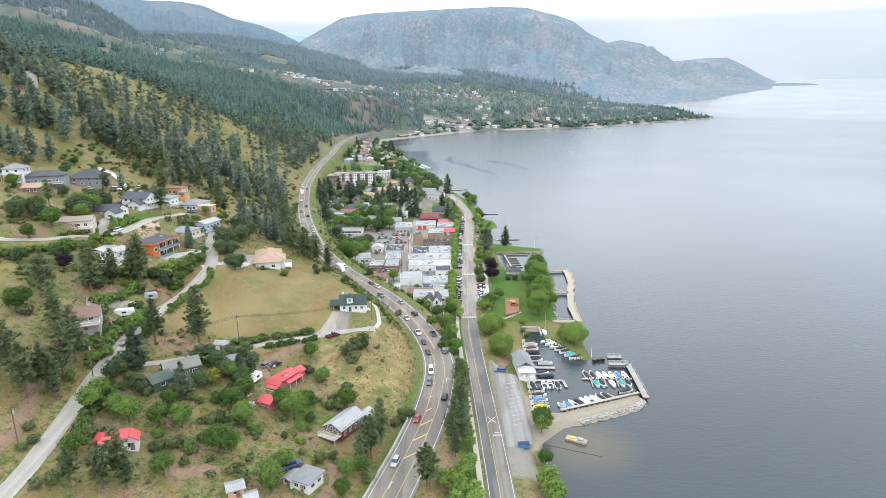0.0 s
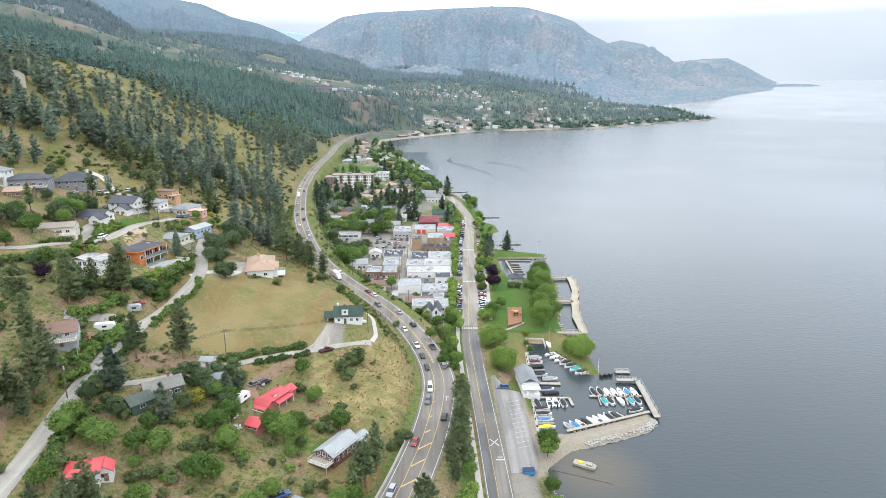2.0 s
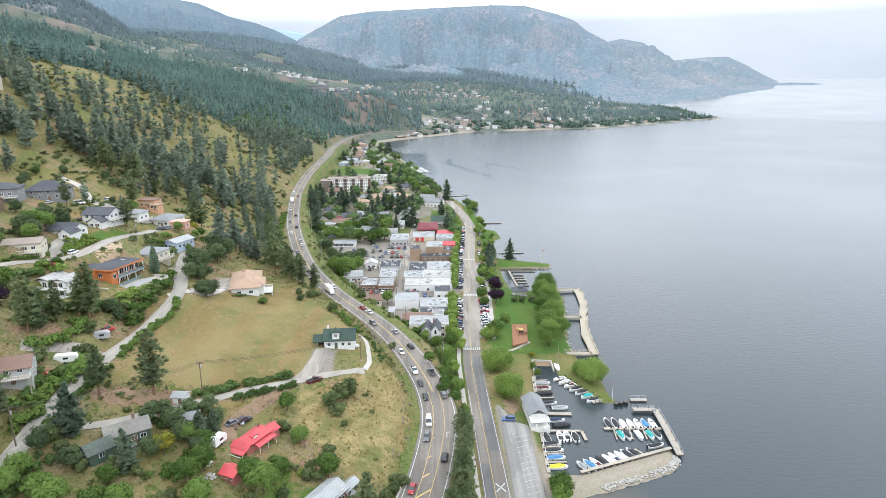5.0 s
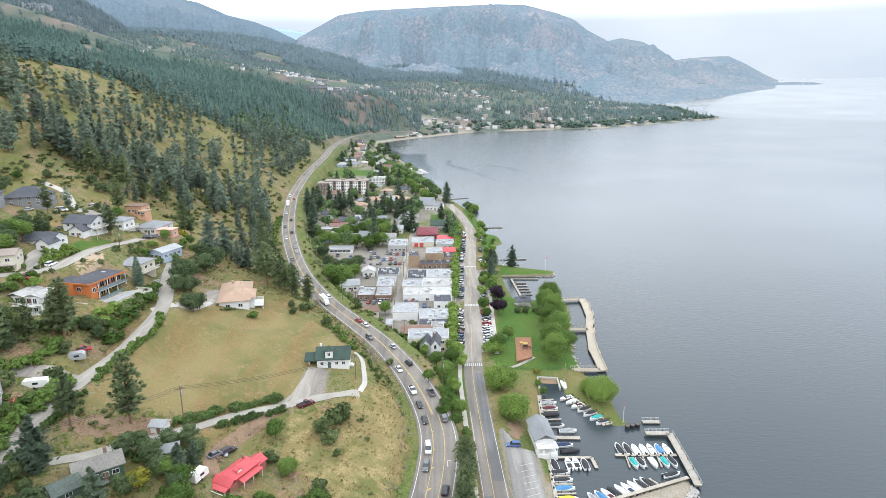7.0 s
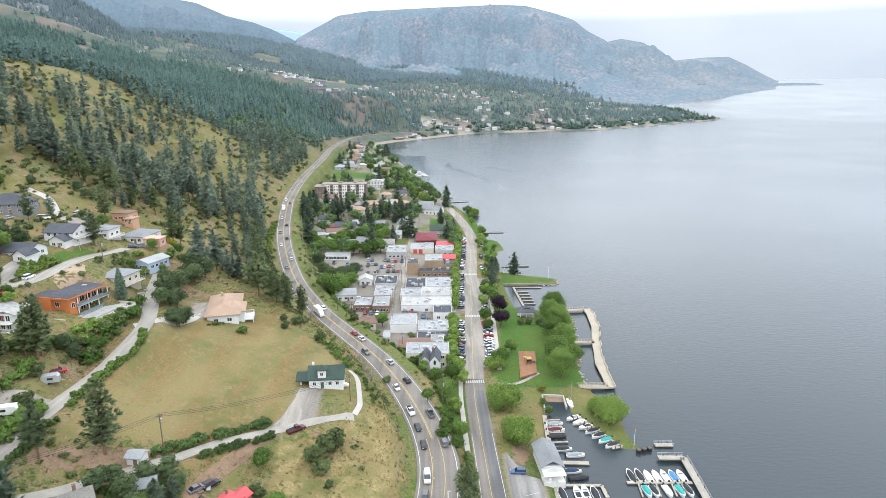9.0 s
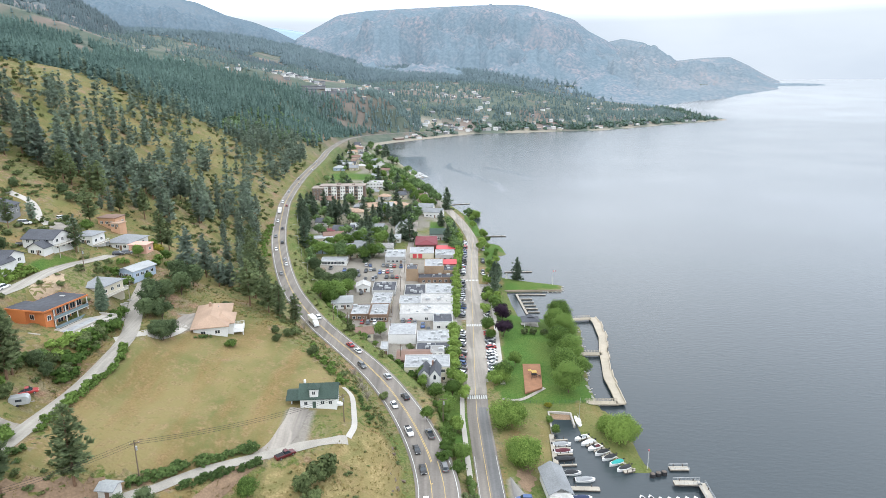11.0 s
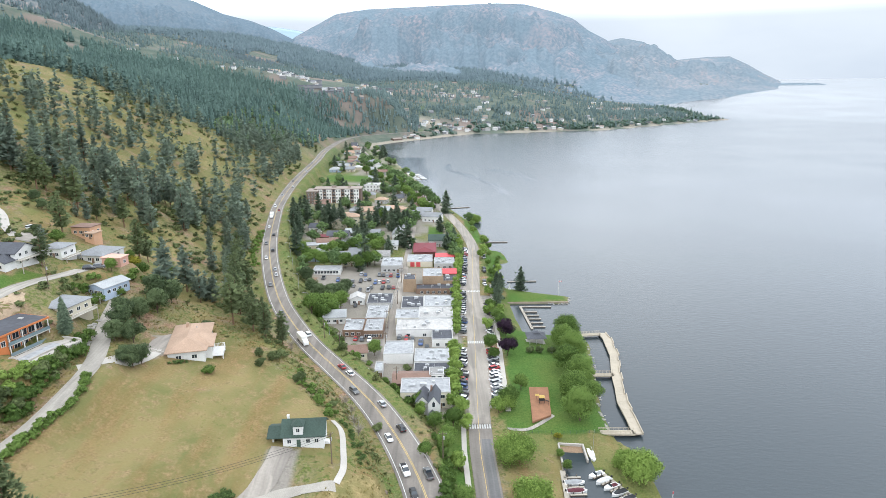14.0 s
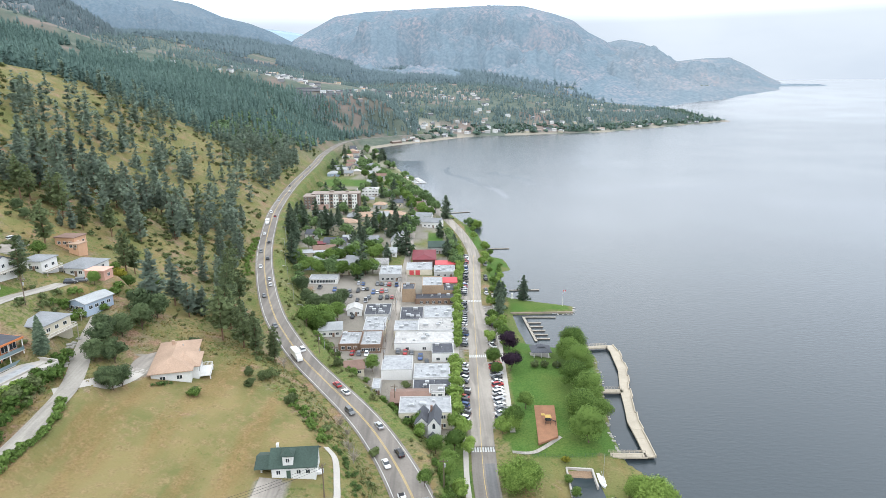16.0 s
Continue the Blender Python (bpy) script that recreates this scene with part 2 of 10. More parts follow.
WEST = np.array([(7, 8.1, 9.6, 17.5, 22.2, 25.2, 28.5, 32.2, 36.7, 40.9, 49, 56.9, 66.9, 85, 150, 180),
                 (7, 9.3, 11.3, 18, 22.8, 27.1, 31.2, 35.6, 40.4, 44.8, 52.8, 60.7, 70.6, 87.5, 152.5, 182.5),
                 (7, 10.6, 13.4, 18.8, 24.2, 28, 32.3, 37.8, 42.8, 47.3, 55.4, 63.3, 73, 90, 155, 185),
                 (7.8, 13, 16.9, 20.1, 25, 28.2, 32.1, 38.9, 44.6, 49.9, 58.2, 66.3, 77.1, 94, 156, 186),
                 (8.5, 15.5, 20.6, 22.3, 25.3, 27.9, 32.3, 38.4, 47.3, 51.7, 59.7, 67.5, 78.5, 98, 157, 187),
                 (9.5, 16.8, 22.4, 26.4, 29.9, 33.1, 38.7, 45, 50.8, 56.7, 64.2, 71.2, 83.3, 103, 157.5, 187.5),
                 (10.4, 18.1, 24.2, 28, 32.6, 37.4, 45.5, 51.6, 54.7, 58.1, 64.8, 72.4, 85.8, 108, 158, 188),
                 (11.4, 16.8, 23.1, 32.5, 40.7, 46.7, 51.4, 56, 58.8, 62.6, 73.3, 83.3, 98.8, 117, 154, 184),
                 (12.4, 15.8, 22.8, 34.2, 42.8, 47.9, 52.8, 58.2, 62.5, 66.3, 75.4, 88.1, 108.2, 126, 150, 180),
                 (13.5, 16.9, 22.7, 35.2, 43.1, 50.2, 57.8, 65.1, 70.6, 76.3, 92.1, 108.9, 124.5, 133, 138, 170),
                 (14.8, 17.5, 23, 38.5, 46.2, 54, 62, 70, 79, 88, 105, 122, 135, 136, 132, 165),
                 (17, 20, 26, 41, 49, 57, 65.5, 74, 85.5, 97, 113, 129, 139, 136, 134, 165),
                 (17.7, 21, 27, 42, 50, 58, 67, 76, 87.5, 99, 114, 129, 139, 137, 138, 168),
                 (18.4, 22, 28, 43, 51.5, 60, 70.5, 81, 90.5, 100, 112, 124, 131, 128, 142, 172),
                 (18.7, 22, 28, 42, 49, 56, 63.5, 71, 78, 85, 92.5, 100, 105, 112, 144, 178),
                 (19, 23, 29, 43, 49.5, 56, 64.5, 73, 79.5, 86, 94, 102, 108, 116, 150, 188),
                 (19.5, 24, 30, 44, 51.5, 59, 67, 75, 81.5, 88, 96, 104, 110, 122, 160, 210),
                 (17, 24, 31, 46, 54, 62, 70, 78, 84, 90, 98, 106, 116, 132, 190, 244.9),
                 (11, 20, 30, 46, 55, 64, 71, 78, 84, 90, 99, 108, 120, 135, 205, 269.9),
                 (8, 20, 36, 62, 69, 76, 80, 84, 87, 90, 94, 98, 110, 134, 186, 284.9),
                 (8, 24, 40, 66, 74, 82, 87, 92, 96, 100, 105, 110, 117, 132, 170, 264),
                 (40, 45, 50, 58, 62, 66, 70, 74, 78, 82, 88, 94, 101, 124, 180, 248)], float)


def seg_dist(x, y, line, closed=False):
    """Distance to a polyline, the place along it (index + fraction) and the side (left of it positive)."""
    p = np.array([q[:2] for q in line], float)
    best, par, side = np.full(x.shape, 1e9), np.zeros(x.shape), np.zeros(x.shape)
    for i in range(len(p) - 1 + closed):
        a, b = p[i], p[(i + 1) % len(p)]
        e = b - a
        t = np.clip(((x - a[0]) * e[0] + (y - a[1]) * e[1]) / max(e @ e, 1e-9), 0, 1)
        dx, dy = x - a[0] - t * e[0], y - a[1] - t * e[1]
        d = np.hypot(dx, dy)
        near = d < best
        best, par = np.where(near, d, best), np.where(near, i + t, par)
        side = np.where(near, np.sign(e[0] * (y - a[1]) - e[1] * (x - a[0])), side)
    return best, par, side


def inside(x, y, poly):
    res = np.zeros(x.shape, bool)
    for (x0, y0), (x1, y1) in zip(poly, list(poly[1:]) + [poly[0]]):
        if y0 != y1:
            res ^= ((y0 > y) != (y1 > y)) & (x < (x1 - x0) * (y - y0) / (y1 - y0) + x0)
    return res


def smooth(a):
    a = np.clip(a, 0, 1)
    return a * a * (3 - 2 * a)


def water_z(x, y):
    """The lake lies flat near by and lifts far off, where the distance is drawn in."""
    r = np.hypot(x, y - 58)
    far = np.maximum(r - 2000, 0)
    return 115 * (1 - r / (r + 0.00239 * far * far))


def lumps(x, y, s, k=0.0):
    return (np.sin(x / s + 1.3 + k) * np.cos(y / s * 0.9 + 0.4 + k) + 0.6 * np.sin((x + 0.7 * y) / s * 1.9 + 2 + k) + 0.4 * np.cos((x * 0.8 - y) / s * 3.1 + k)) / 2


LAND = SHORE + [(815, 1960), (850, 2247), (764, 2356), (821, 2469), (972, 2586), (1309, 2830), (1480, 2960), (1500, 3600), (1700, 5200), (-6000, 5200), (-6000, -1150)]
FAR_SHORE = next(i for i, q in enumerate(SHORE) if q[1] > 1100)
ROADS = []      # (line with z, half width) of the small roads, filled below
PADS = [(-133.5, 268, 4, 44), (-126, 264, 5, 43), (-123.5, 274, 5, 43), (-110.5, 269, 6.5, 39.4), (-118.5, 257, 4, 42), (-128, 242, 5, 43.4), (-121.5, 337, 4, 46.6), (-116, 317, 4, 41.8)]       # (x, y, radius, z) of level building plots


def ground_base(x, y):
    x, y = np.asarray(x, float), np.asarray(y, float)
    hp = np.array(HWY, float)
    hx, hz = np.interp(y, hp[:, 1], hp[:, 0]), np.interp(y, hp[:, 1], hp[:, 2])
    d = hx - x
    # hillside west of the highway
    yi = np.clip(np.interp(y, D_ROWS, np.arange(len(D_ROWS))), 0, len(D_ROWS) - 1.001)
    i = yi.astype(int)
    fy = smooth(yi - i)
    di = np.clip(np.interp(np.maximum(d, 0), D_COLS, np.arange(len(D_COLS))), 0, len(D_COLS) - 1.001)
    j = di.astype(int)
    fd = di - j
    west = (WEST[i, j] * (1 - fd) + WEST[i, j + 1] * fd) * (1 - fy) + (WEST[i + 1, j] * (1 - fd) + WEST[i + 1, j + 1] * fd) * fy
    west = west + np.maximum(d - 905, 0) * 0.035
    rough = smooth((d - 12) / 60)
    west = west + rough * (lumps(x, y, 23) * 1.2 + lumps(x, y, 9, 2) * 0.35) + smooth((d - 200) / 200) * lumps(x, y, 85, 1) * 4
    # town between highway and lake
    ex, _, side = seg_dist(x, y, HWY)
    town = 3.4 + 0.035 * np.maximum(13 - x, 0) + 0 * y
    town = np.minimum(town, 8 + 0 * x)
    east = hz + (town - hz) * smooth((ex - 6.5) / 12)
    z = np.where(d > 5.5, west, np.where(d < -5.5, east, hz))
    # beyond the bay the land climbs from the shore
    sd, _, _ = seg_dist(x, y, LAND[:-3])
    on = inside(x, y, LAND)
    low_point = smooth((x - 150) / 420)
    bay = 2 + np.interp(sd, (0, 30, 90, 150, 250, 400, 700, 1200, 2000, 3500), (0, 3, 20, 42, 62, 78, 92, 104, 128, 172)) * (1 - low_point) + np.interp(sd, (0, 30, 90, 300, 700, 1200, 2000, 3500), (0, 2, 6, 30, 72, 96, 122, 170)) * low_point + smooth(sd / 400) * (lumps(x, y, 170) * 7 + lumps(x, y, 61, 3) * 2.5)
    k = smooth((y - 1000) / 350)
    z = z * (1 - k) + np.maximum(bay, np.where(d > 5.5, west * smooth((d + 20) / 120), 0)) * k
    # beach and lake bed
    lift = water_z(x, y)
    shore_z = np.where(on, np.interp(sd, (0, 1.2, 6, 22, 40, 600), (0.05, 0.8, 1.7, 3.3, 30, 4000)), -np.interp(sd, (0, 4, 30, 200), (0.0, 0.7, 4, 12)))
    spit = inside(x, y, [(37, 180), (80, 200), (80, 218), (37, 204)])
    shore_z = np.where(spit & on, np.interp(sd, (0, 1.0, 3.5), (0.05, 0.7, 1.1)), shore_z)
    z = np.where(on, np.minimum(z, shore_z), shore_z)
    return z + lift


def ground(x, y):
    x, y = np.asarray(x, float), np.asarray(y, float)
    z = ground_base(x, y)
    for px, py, r, pz in PADS:
        z = z + (pz - z) * smooth(1 - (np.hypot(x - px, y - py) - r) / 6)
    for line, half in ROADS:
        near = (np.abs(x - np.mean([q[0] for q in line])) < 700) & (y > min(q[1] for q in line) - 30) & (y < max(q[1] for q in line) + 30)
        if not near.any():
            continue
        dd, par, _ = seg_dist(x, y, line)
        rz = np.interp(par, np.arange(len(line)), [q[2] for q in line])
        z = np.where(near, z + (rz - 0.12 - z) * smooth(1 - (dd - half - 1.2) / 6), z)
    return z


def gz(x, y):
    return float(ground(np.array([float(x)]), np.array([float(y)]))[0])


def curve_pts(line, step):
    """A smooth line through the points (Catmull-Rom), about one point a step."""
    p = [np.array(q, float) for q in line]
    p = [2 * p[0] - p[1]] + p + [2 * p[-1] - p[-2]]
    res = []
    for a, b, c, e in zip(p, p[1:], p[2:], p[3:]):
        n = max(2, int(np.linalg.norm((c - b)[:2]) / step))
        for k in range(n):
            t = k / n
            res.append(0.5 * (2 * b + (c - a) * t + (2 * a - 5 * b + 4 * c - e) * t * t + (3 * b - a - 3 * c + e) * t ** 3))
    return res + [p[-2]]


def drape(line, soft=2):
    """Gives a line on the map the ground's height, evened out."""
    pts = curve_pts(line, 6)
    z = [gz(q[0], q[1]) for q in pts]
    for _ in range(soft):
        z = [z[0]] + [(a + b + c) / 3 for a, b, c in zip(z, z[1:], z[2:])] + [z[-1]]
    return [(float(q[0]), float(q[1]), h) for q, h in zip(pts, z)]


def hwy_half(y):
    """Half the highway's width: it has a turning lane in the south."""
    return float(np.interp(y, (225, 320), (6.2, 4.9)))


HWY_LINE = [tuple(q) for q in curve_pts(HWY, 8)]
BEACH_LINE = [(float(q[0]), float(q[1]), 3.5) for q in curve_pts(BEACH, 8)]
ROADS += [(HWY_LINE, 6.6), (BEACH_LINE, 6.0)]
HILL_ROAD = drape([(-104, 0), (-97.5, 80), (-97.1, 128.2), (-99, 153.1), (-101.2, 189.4), (-99.9, 218.1), (-98.4, 242.6), (-98.6, 267.9), (-105.5, 291), (-109.5, 303), (-111.2, 312.5)])
UPPER_ROAD = drape([(-205.2, 207.9), (-180.1, 226.7), (-162.1, 236), (-153, 245), (-147.2, 254), (-141.4, 266), (-136, 284), (-133, 305), (-128.9, 325)])
ROADS += [(HILL_ROAD, 2.5), (UPPER_ROAD, 2.8)]
FIELD_LANE = drape([(-98.5, 178.1), (-94.3, 182.6), (-90.6, 185.7), (-85, 189.4), (-80.8, 193.3), (-76.7, 196.9), (-68.5, 204), (-65, 207.5), (-58.2, 216.5), (-46.9, 225.3), (-32.9, 232.5)])
ROADS.insert(2, (FIELD_LANE, 2.0))

# skylines: bearing and rise
MAIN = [(-0.221, 0.0446), (-0.201, 0.0605), (-0.173, 0.0748), (-0.138, 0.0923), (-0.092, 0.0988), (-0.033, 0.1019), (0.03, 0.1047), (0.105, 0.106), (0.139, 0.1046), (0.186, 0.0919), (0.212, 0.0827), (0.234, 0.0666), (0.262, 0.0534), (0.296, 0.0269), (0.341, 0.0026)]
EAST = [(0.227, 0.0278), (0.262, 0.0511), (0.285, 0.0553), (0.32, 0.0491), (0.343, 0.034), (0.365, 0.0235), (0.417, 0.0273), (0.451, 0.0275), (0.479, 0.0166), (0.507, 0.0036), (0.539, -0.0085), (0.553, -0.0122)]
WESTM = [(-0.673, 0.1363), (-0.578, 0.1287), (-0.499, 0.1189), (-0.435, 0.1108), (-0.378, 0.1106), (-0.345, 0.1056), (-0.305, 0.0901), (-0.265, 0.0817), (-0.236, 0.072), (-0.203, 0.0565), (-0.175, 0.035)]
NEARM = [(-0.689, 0.1354), (-0.629, 0.1196), (-0.558, 0.1082), (-0.51, 0.100), (-0.471, 0.077), (-0.441, 0.058), (-0.4, 0.045), (-0.359, 0.040), (-0.309, 0.035), (-0.267, 0.029), (-0.226, 0.0205), (-0.176, 0.0085), (-0.125, -0.006)]
FARM = [(-0.274, 0.0661), (-0.248, 0.0749), (-0.232, 0.0743), (-0.198, 0.0699), (-0.173, 0.0653)]
SPIT = [(0.495, -0.0075), (0.526, -0.0078), (0.552, -0.0079), (0.587, -0.0084), (0.601, -0.0098), (0.608, -0.0116)]


# ---- ground, water, mountains ----
def graded(lo, hi, mids):
    """Steps that are fine inside and grow outside: mids = [(from, to, step)]."""
    a, b, step = mids
    core = list(np.arange(a, b, step))
    s, q = step, core[0]
    left = []
    while q > lo:
        s *= 1.12
        q -= s
        left.append(max(q, lo))
    s, q, right = step, core[-1], []
    while q < hi:
        s *= 1.045 if q < 1500 else 1.08
        q += s
        right.append(min(q, hi))
    return np.array(left[::-1] + core + right)


def cover_weights(x, y):
    """Lawn, dry grass and bare gravel or asphalt, by the use of the land."""
    n1, n2 = lumps(x, y, 14, 5), lumps(x, y, 5.5, 1)
    hp = np.array(HWY, float)
    d = np.interp(y, hp[:, 1], hp[:, 0]) - x
    lawn, dry, bare = np.zeros(x.shape), np.zeros(x.shape), np.zeros(x.shape)
    dry[:] = 0.24 + 0.35 * n1 + 0.3 * n2
    dry = np.where(y > 335, dry + 0.0, dry)
    meadow = inside(x, y, MEADOW)
    bluff = inside(x, y, BLUFF)
    dry = np.where(meadow, 0.78 + 0.12 * n1, np.where(bluff, 1.0 + 0.2 * n2, dry))
    open_slope = (y > 335) & (y < 950) & (d > 12) | (y > 245) & (d > 6) & (d < 30)
    lawn = np.where(open_slope & ~meadow, np.clip(-0.02 + 0.45 * n1 + 0.4 * n2, 0, .45), lawn)
    dry = np.where(open_slope & ~meadow & (d > 30), 0.42 + 0.5 * n1 + 0.35 * n2, dry)
    town = (d < -13) & (x < 12) & (y > 292) & (y < 1150)
    yard = np.clip(.5 + 1.6 * lumps(x, y, 17, 4) + n2, 0, 1)
    bare = np.where(town, np.where((y < 470) & (x > -60), .95, .95 * yard), bare)
    lawn = np.where(town, np.where(y > 470, .45, 0), lawn)
    for poly in LAWNS:
        k = inside(x, y, poly)
        lawn, dry, bare = np.where(k, 1.0, lawn), np.where(k, 0.0, dry), np.where(k, 0.0, bare)
    for poly in LOTS:
        k = inside(x, y, poly)
        lawn, dry, bare = np.where(k, 0, lawn), np.where(k, 0, dry), np.where(k, 1.0, bare)
    verge = (d < -5) & (d > -20) & (y > 285) & (y < 1050)
    lawn, dry, bare = np.where(verge, 0.45 + 0.2 * n1, lawn), np.where(verge, 0.25 + 0.3 * n2, dry), np.where(verge, 0, bare)
    sd, _, _ = seg_dist(x, y, SHORE)
    foot = (d > 5) & (d < 9.5) & (y > 150) & (y < 255)
    lawn, dry = np.where(foot, 0.55, lawn), np.where(foot, 0.2, dry)
    bank = (sd < 7) & (y > 216) & (y < 900)
    lawn, dry = np.where(bank & (bare < .5), np.maximum(lawn, .55), lawn), np.where(bank, 0.15, dry)
    point = (x > 20) & (x < 67) & (y > 238) & (y < 286)
    lawn, dry = np.where(point, np.clip(.28 + .4 * n1, 0, 1), lawn), np.where(point, .62 + .3 * n2, dry)
    sand = (sd < np.where(y > 1100, 14, 4)) & (lawn < 0.35) & ((y > 900) | (y > 181) & (y < 214))
    bare = np.where(sand, 0.8, bare)
    return np.clip(lawn, 0, 1), np.clip(dry, 0, 1), np.clip(bare, 0, 1)


MEADOW = [(-93.8, 206.9), (-56.4, 215.2), (-45.9, 225.7), (-43, 243.8), (-28, 247), (-26, 262), (-33, 267.7), (-44.7, 282.6), (-61.5, 300.1), (-76.1, 309.1), (-78.1, 291.4), (-89.9, 280.3), (-95.7, 262.9), (-94.4, 235.2)]
BLUFF = [(-32.9, 225.6), (-18, 245), (-6, 236), (-5, 215), (-11, 190), (-22, 184), (-29.8, 194.3), (-41.7, 203.9), (-44, 219.9)]
LAWNS = [[(-143, 296), (-139.4, 293), (-137.2, 304), (-136, 315), (-140.4, 311), (-142, 303)], [(24, 287), (40, 285.5), (58, 287), (58, 302), (64, 337), (67, 362), (61, 368), (42, 376), (31, 378), (30, 352), (28, 306), (22, 296)], [(40, 417), (70, 418), (71, 424), (55, 430), (40, 438)],
         [(-127, 795), (-72, 791), (-74, 840), (-127, 850)], [(-35.9, 175.8), (-41.8, 171.4), (-46.5, 180.8), (-39.7, 186.9)]]
LAWNS += [[(5, 130), (11, 130), (11, 180), (6, 178)], [(-4, 556), (8, 556), (8, 585), (-4, 585)], [(2, 258), (10.5, 240), (10.5, 300), (5, 298), (1, 285)], [(33, 440), (43, 442), (43, 500), (48, 493), (46, 518), (36, 530), (34, 500)], [(30, 530), (36, 530), (35, 585), (29, 612), (24, 612)],
         [(-108, 198.5), (-103.6, 203.8), (-105.1, 207.1), (-111.7, 201.1)], [(-29, 178), (-33, 172), (-37.9, 175.6), (-32.9, 181.8)]]
LOTS = [[(-30, 1500), (40, 1520), (60, 1560), (-20, 1545)], [(-70, 457), (-21, 449), (-21, 421), (-60, 424)], [(20, 175), (31, 178), (31, 228), (27, 226), (21, 240), (20, 190)], [(20, 160), (28, 160), (28, 176), (20, 176)],
        [(-43.9, 229.5), (-35.9, 229.6), (-36, 247.8), (-43, 247.9)], [(40, 181), (76, 205), (76, 213), (40, 202)], [(-91.7, 277.1), (-82.8, 289.8), (-87.2, 304.2), (-93.6, 297.4), (-87.2, 290.5)]]


def ground_material():
    m = bpy.data.materials.new("ground_cover")
    m.use_nodes = True
    n, l = m.node_tree.nodes, m.node_tree.links
    b = n["Principled BSDF"]
    b.inputs["Roughness"].default_value, b.inputs["Specular IOR Level"].default_value = 0.95, 0.15
    geo, att, sep = n.new("ShaderNodeNewGeometry"), n.new("ShaderNodeAttribute"), n.new("ShaderNodeSeparateColor")
    att.attribute_name = "cover"
    l.new(att.outputs["Color"], sep.inputs[0])

    def noise_of(scale, detail=5, lo=0.35, hi=0.65):
        t, r = n.new("ShaderNodeTexNoise"), n.new("ShaderNodeMapRange")
        t.inputs["Scale"].default_value, t.inputs["Detail"].default_value = scale, detail
        r.inputs["From Min"].default_value, r.inputs["From Max"].default_value = lo, hi
        l.new(geo.outputs["Position"], t.inputs["Vector"])
        l.new(t.outputs["Fac"], r.inputs["Value"])
        return r.outputs[0]

    def mixed(f, a, c):
        x = n.new("ShaderNodeMixRGB")
        for k, q in ((0, f), (1, a), (2, c)):
            if isinstance(q, tuple):
                x.inputs[k].default_value = (*q, 1)
            elif isinstance(q, float):
                x.inputs[k].default_value = q
            else:
                l.new(q, x.inputs[k])
        return x.outputs[0]

    tuft, patch, fine = noise_of(0.22, 6, .4, .6), noise_of(0.045, 6, .42, .58), noise_of(1.6, 6)
    soil, blade = noise_of(0.075, 7, .50, .60), noise_of(0.55, 6, .38, .62)
    green = mixed(fine, (0.07, 0.095, 0.022), (0.15, 0.17, 0.05))
    sedge = mixed(fine, (0.16, 0.142, 0.08), (0.27, 0.22, 0.135))
    straw = mixed(fine, (0.20, 0.147, 0.072), (0.30, 0.222, 0.118))
    olive = mixed(patch, (0.15, 0.15, 0.056), (0.235, 0.194, 0.086))
    dirt = mixed(fine, (0.19, 0.115, 0.075), (0.35, 0.23, 0.155))
    rows, row_map, row_fac = n.new("ShaderNodeTexNoise"), n.new("ShaderNodeMapping"), n.new("ShaderNodeMapRange")
    row_map.inputs["Scale"].default_value, row_map.inputs["Rotation"].default_value = (0.16, 0.022, 0.1), (0, 0, radians(28))
    rows.inputs["Scale"].default_value, rows.inputs["Detail"].default_value = 1.0, 6
    l.new(geo.outputs["Position"], row_map.inputs[0])
    l.new(row_map.outputs[0], rows.inputs["Vector"])
    l.new(rows.outputs["Fac"], row_fac.inputs["Value"])
    row_fac.inputs["From Min"].default_value, row_fac.inputs["From Max"].default_value, row_fac.inputs["To Max"].default_value = 0.47, 0.66, 0.5
    crisp = n.new("ShaderNodeMapRange")
    crisp.inputs["From Min"].default_value, crisp.inputs["From Max"].default_value, crisp.inputs["To Max"].default_value = 0.9, 0.98, 0.75
    l.new(sep.outputs[1], crisp.inputs["Value"])
    dry = mixed(row_fac.outputs[0], mixed(tuft, mixed(blade, straw, olive), olive), mixed(fine, (0.175, 0.105, 0.045), (0.27, 0.165, 0.075)))
    dry = mixed(crisp.outputs[0], dry, mixed(tuft, mixed(fine, (0.25, 0.20, 0.09), (0.38, 0.305, 0.15)), olive))
    wild = mixed(soil, mixed(blade, green, sedge), mixed(tuft, dirt, sedge))
    edge, shift = n.new("ShaderNodeMath"), n.new("ShaderNodeMapRange")
    edge.operation, edge.inputs[1].default_value = "MULTIPLY_ADD", 1.5
    l.new(sep.outputs[1], edge.inputs[0])
    l.new(blade, edge.inputs[2])
    shift.inputs["From Min"].default_value, shift.inputs["From Max"].default_value = 0.75, 1.25
    l.new(edge.outputs[0], shift.inputs["Value"])
    base = mixed(shift.outputs[0], wild, dry)
    lawn = mixed(patch, mixed(fine, (0.052, 0.115, 0.022), (0.09, 0.165, 0.037)), mixed(fine, (0.07, 0.122, 0.026), (0.12, 0.17, 0.043)))
    base = mixed(sep.outputs[0], base, lawn)
    bare = mixed(tuft, mixed(fine, (0.205, 0.186, 0.162), (0.285, 0.26, 0.226)), (0.262, 0.24, 0.207))
    pos, low = n.new("ShaderNodeSeparateXYZ"), n.new("ShaderNodeMapRange")
    l.new(geo.outputs["Position"], pos.inputs[0])
    l.new(pos.outputs["Z"], low.inputs["Value"])
    low.inputs["From Min"].default_value, low.inputs["From Max"].default_value = 1.9, 1.2
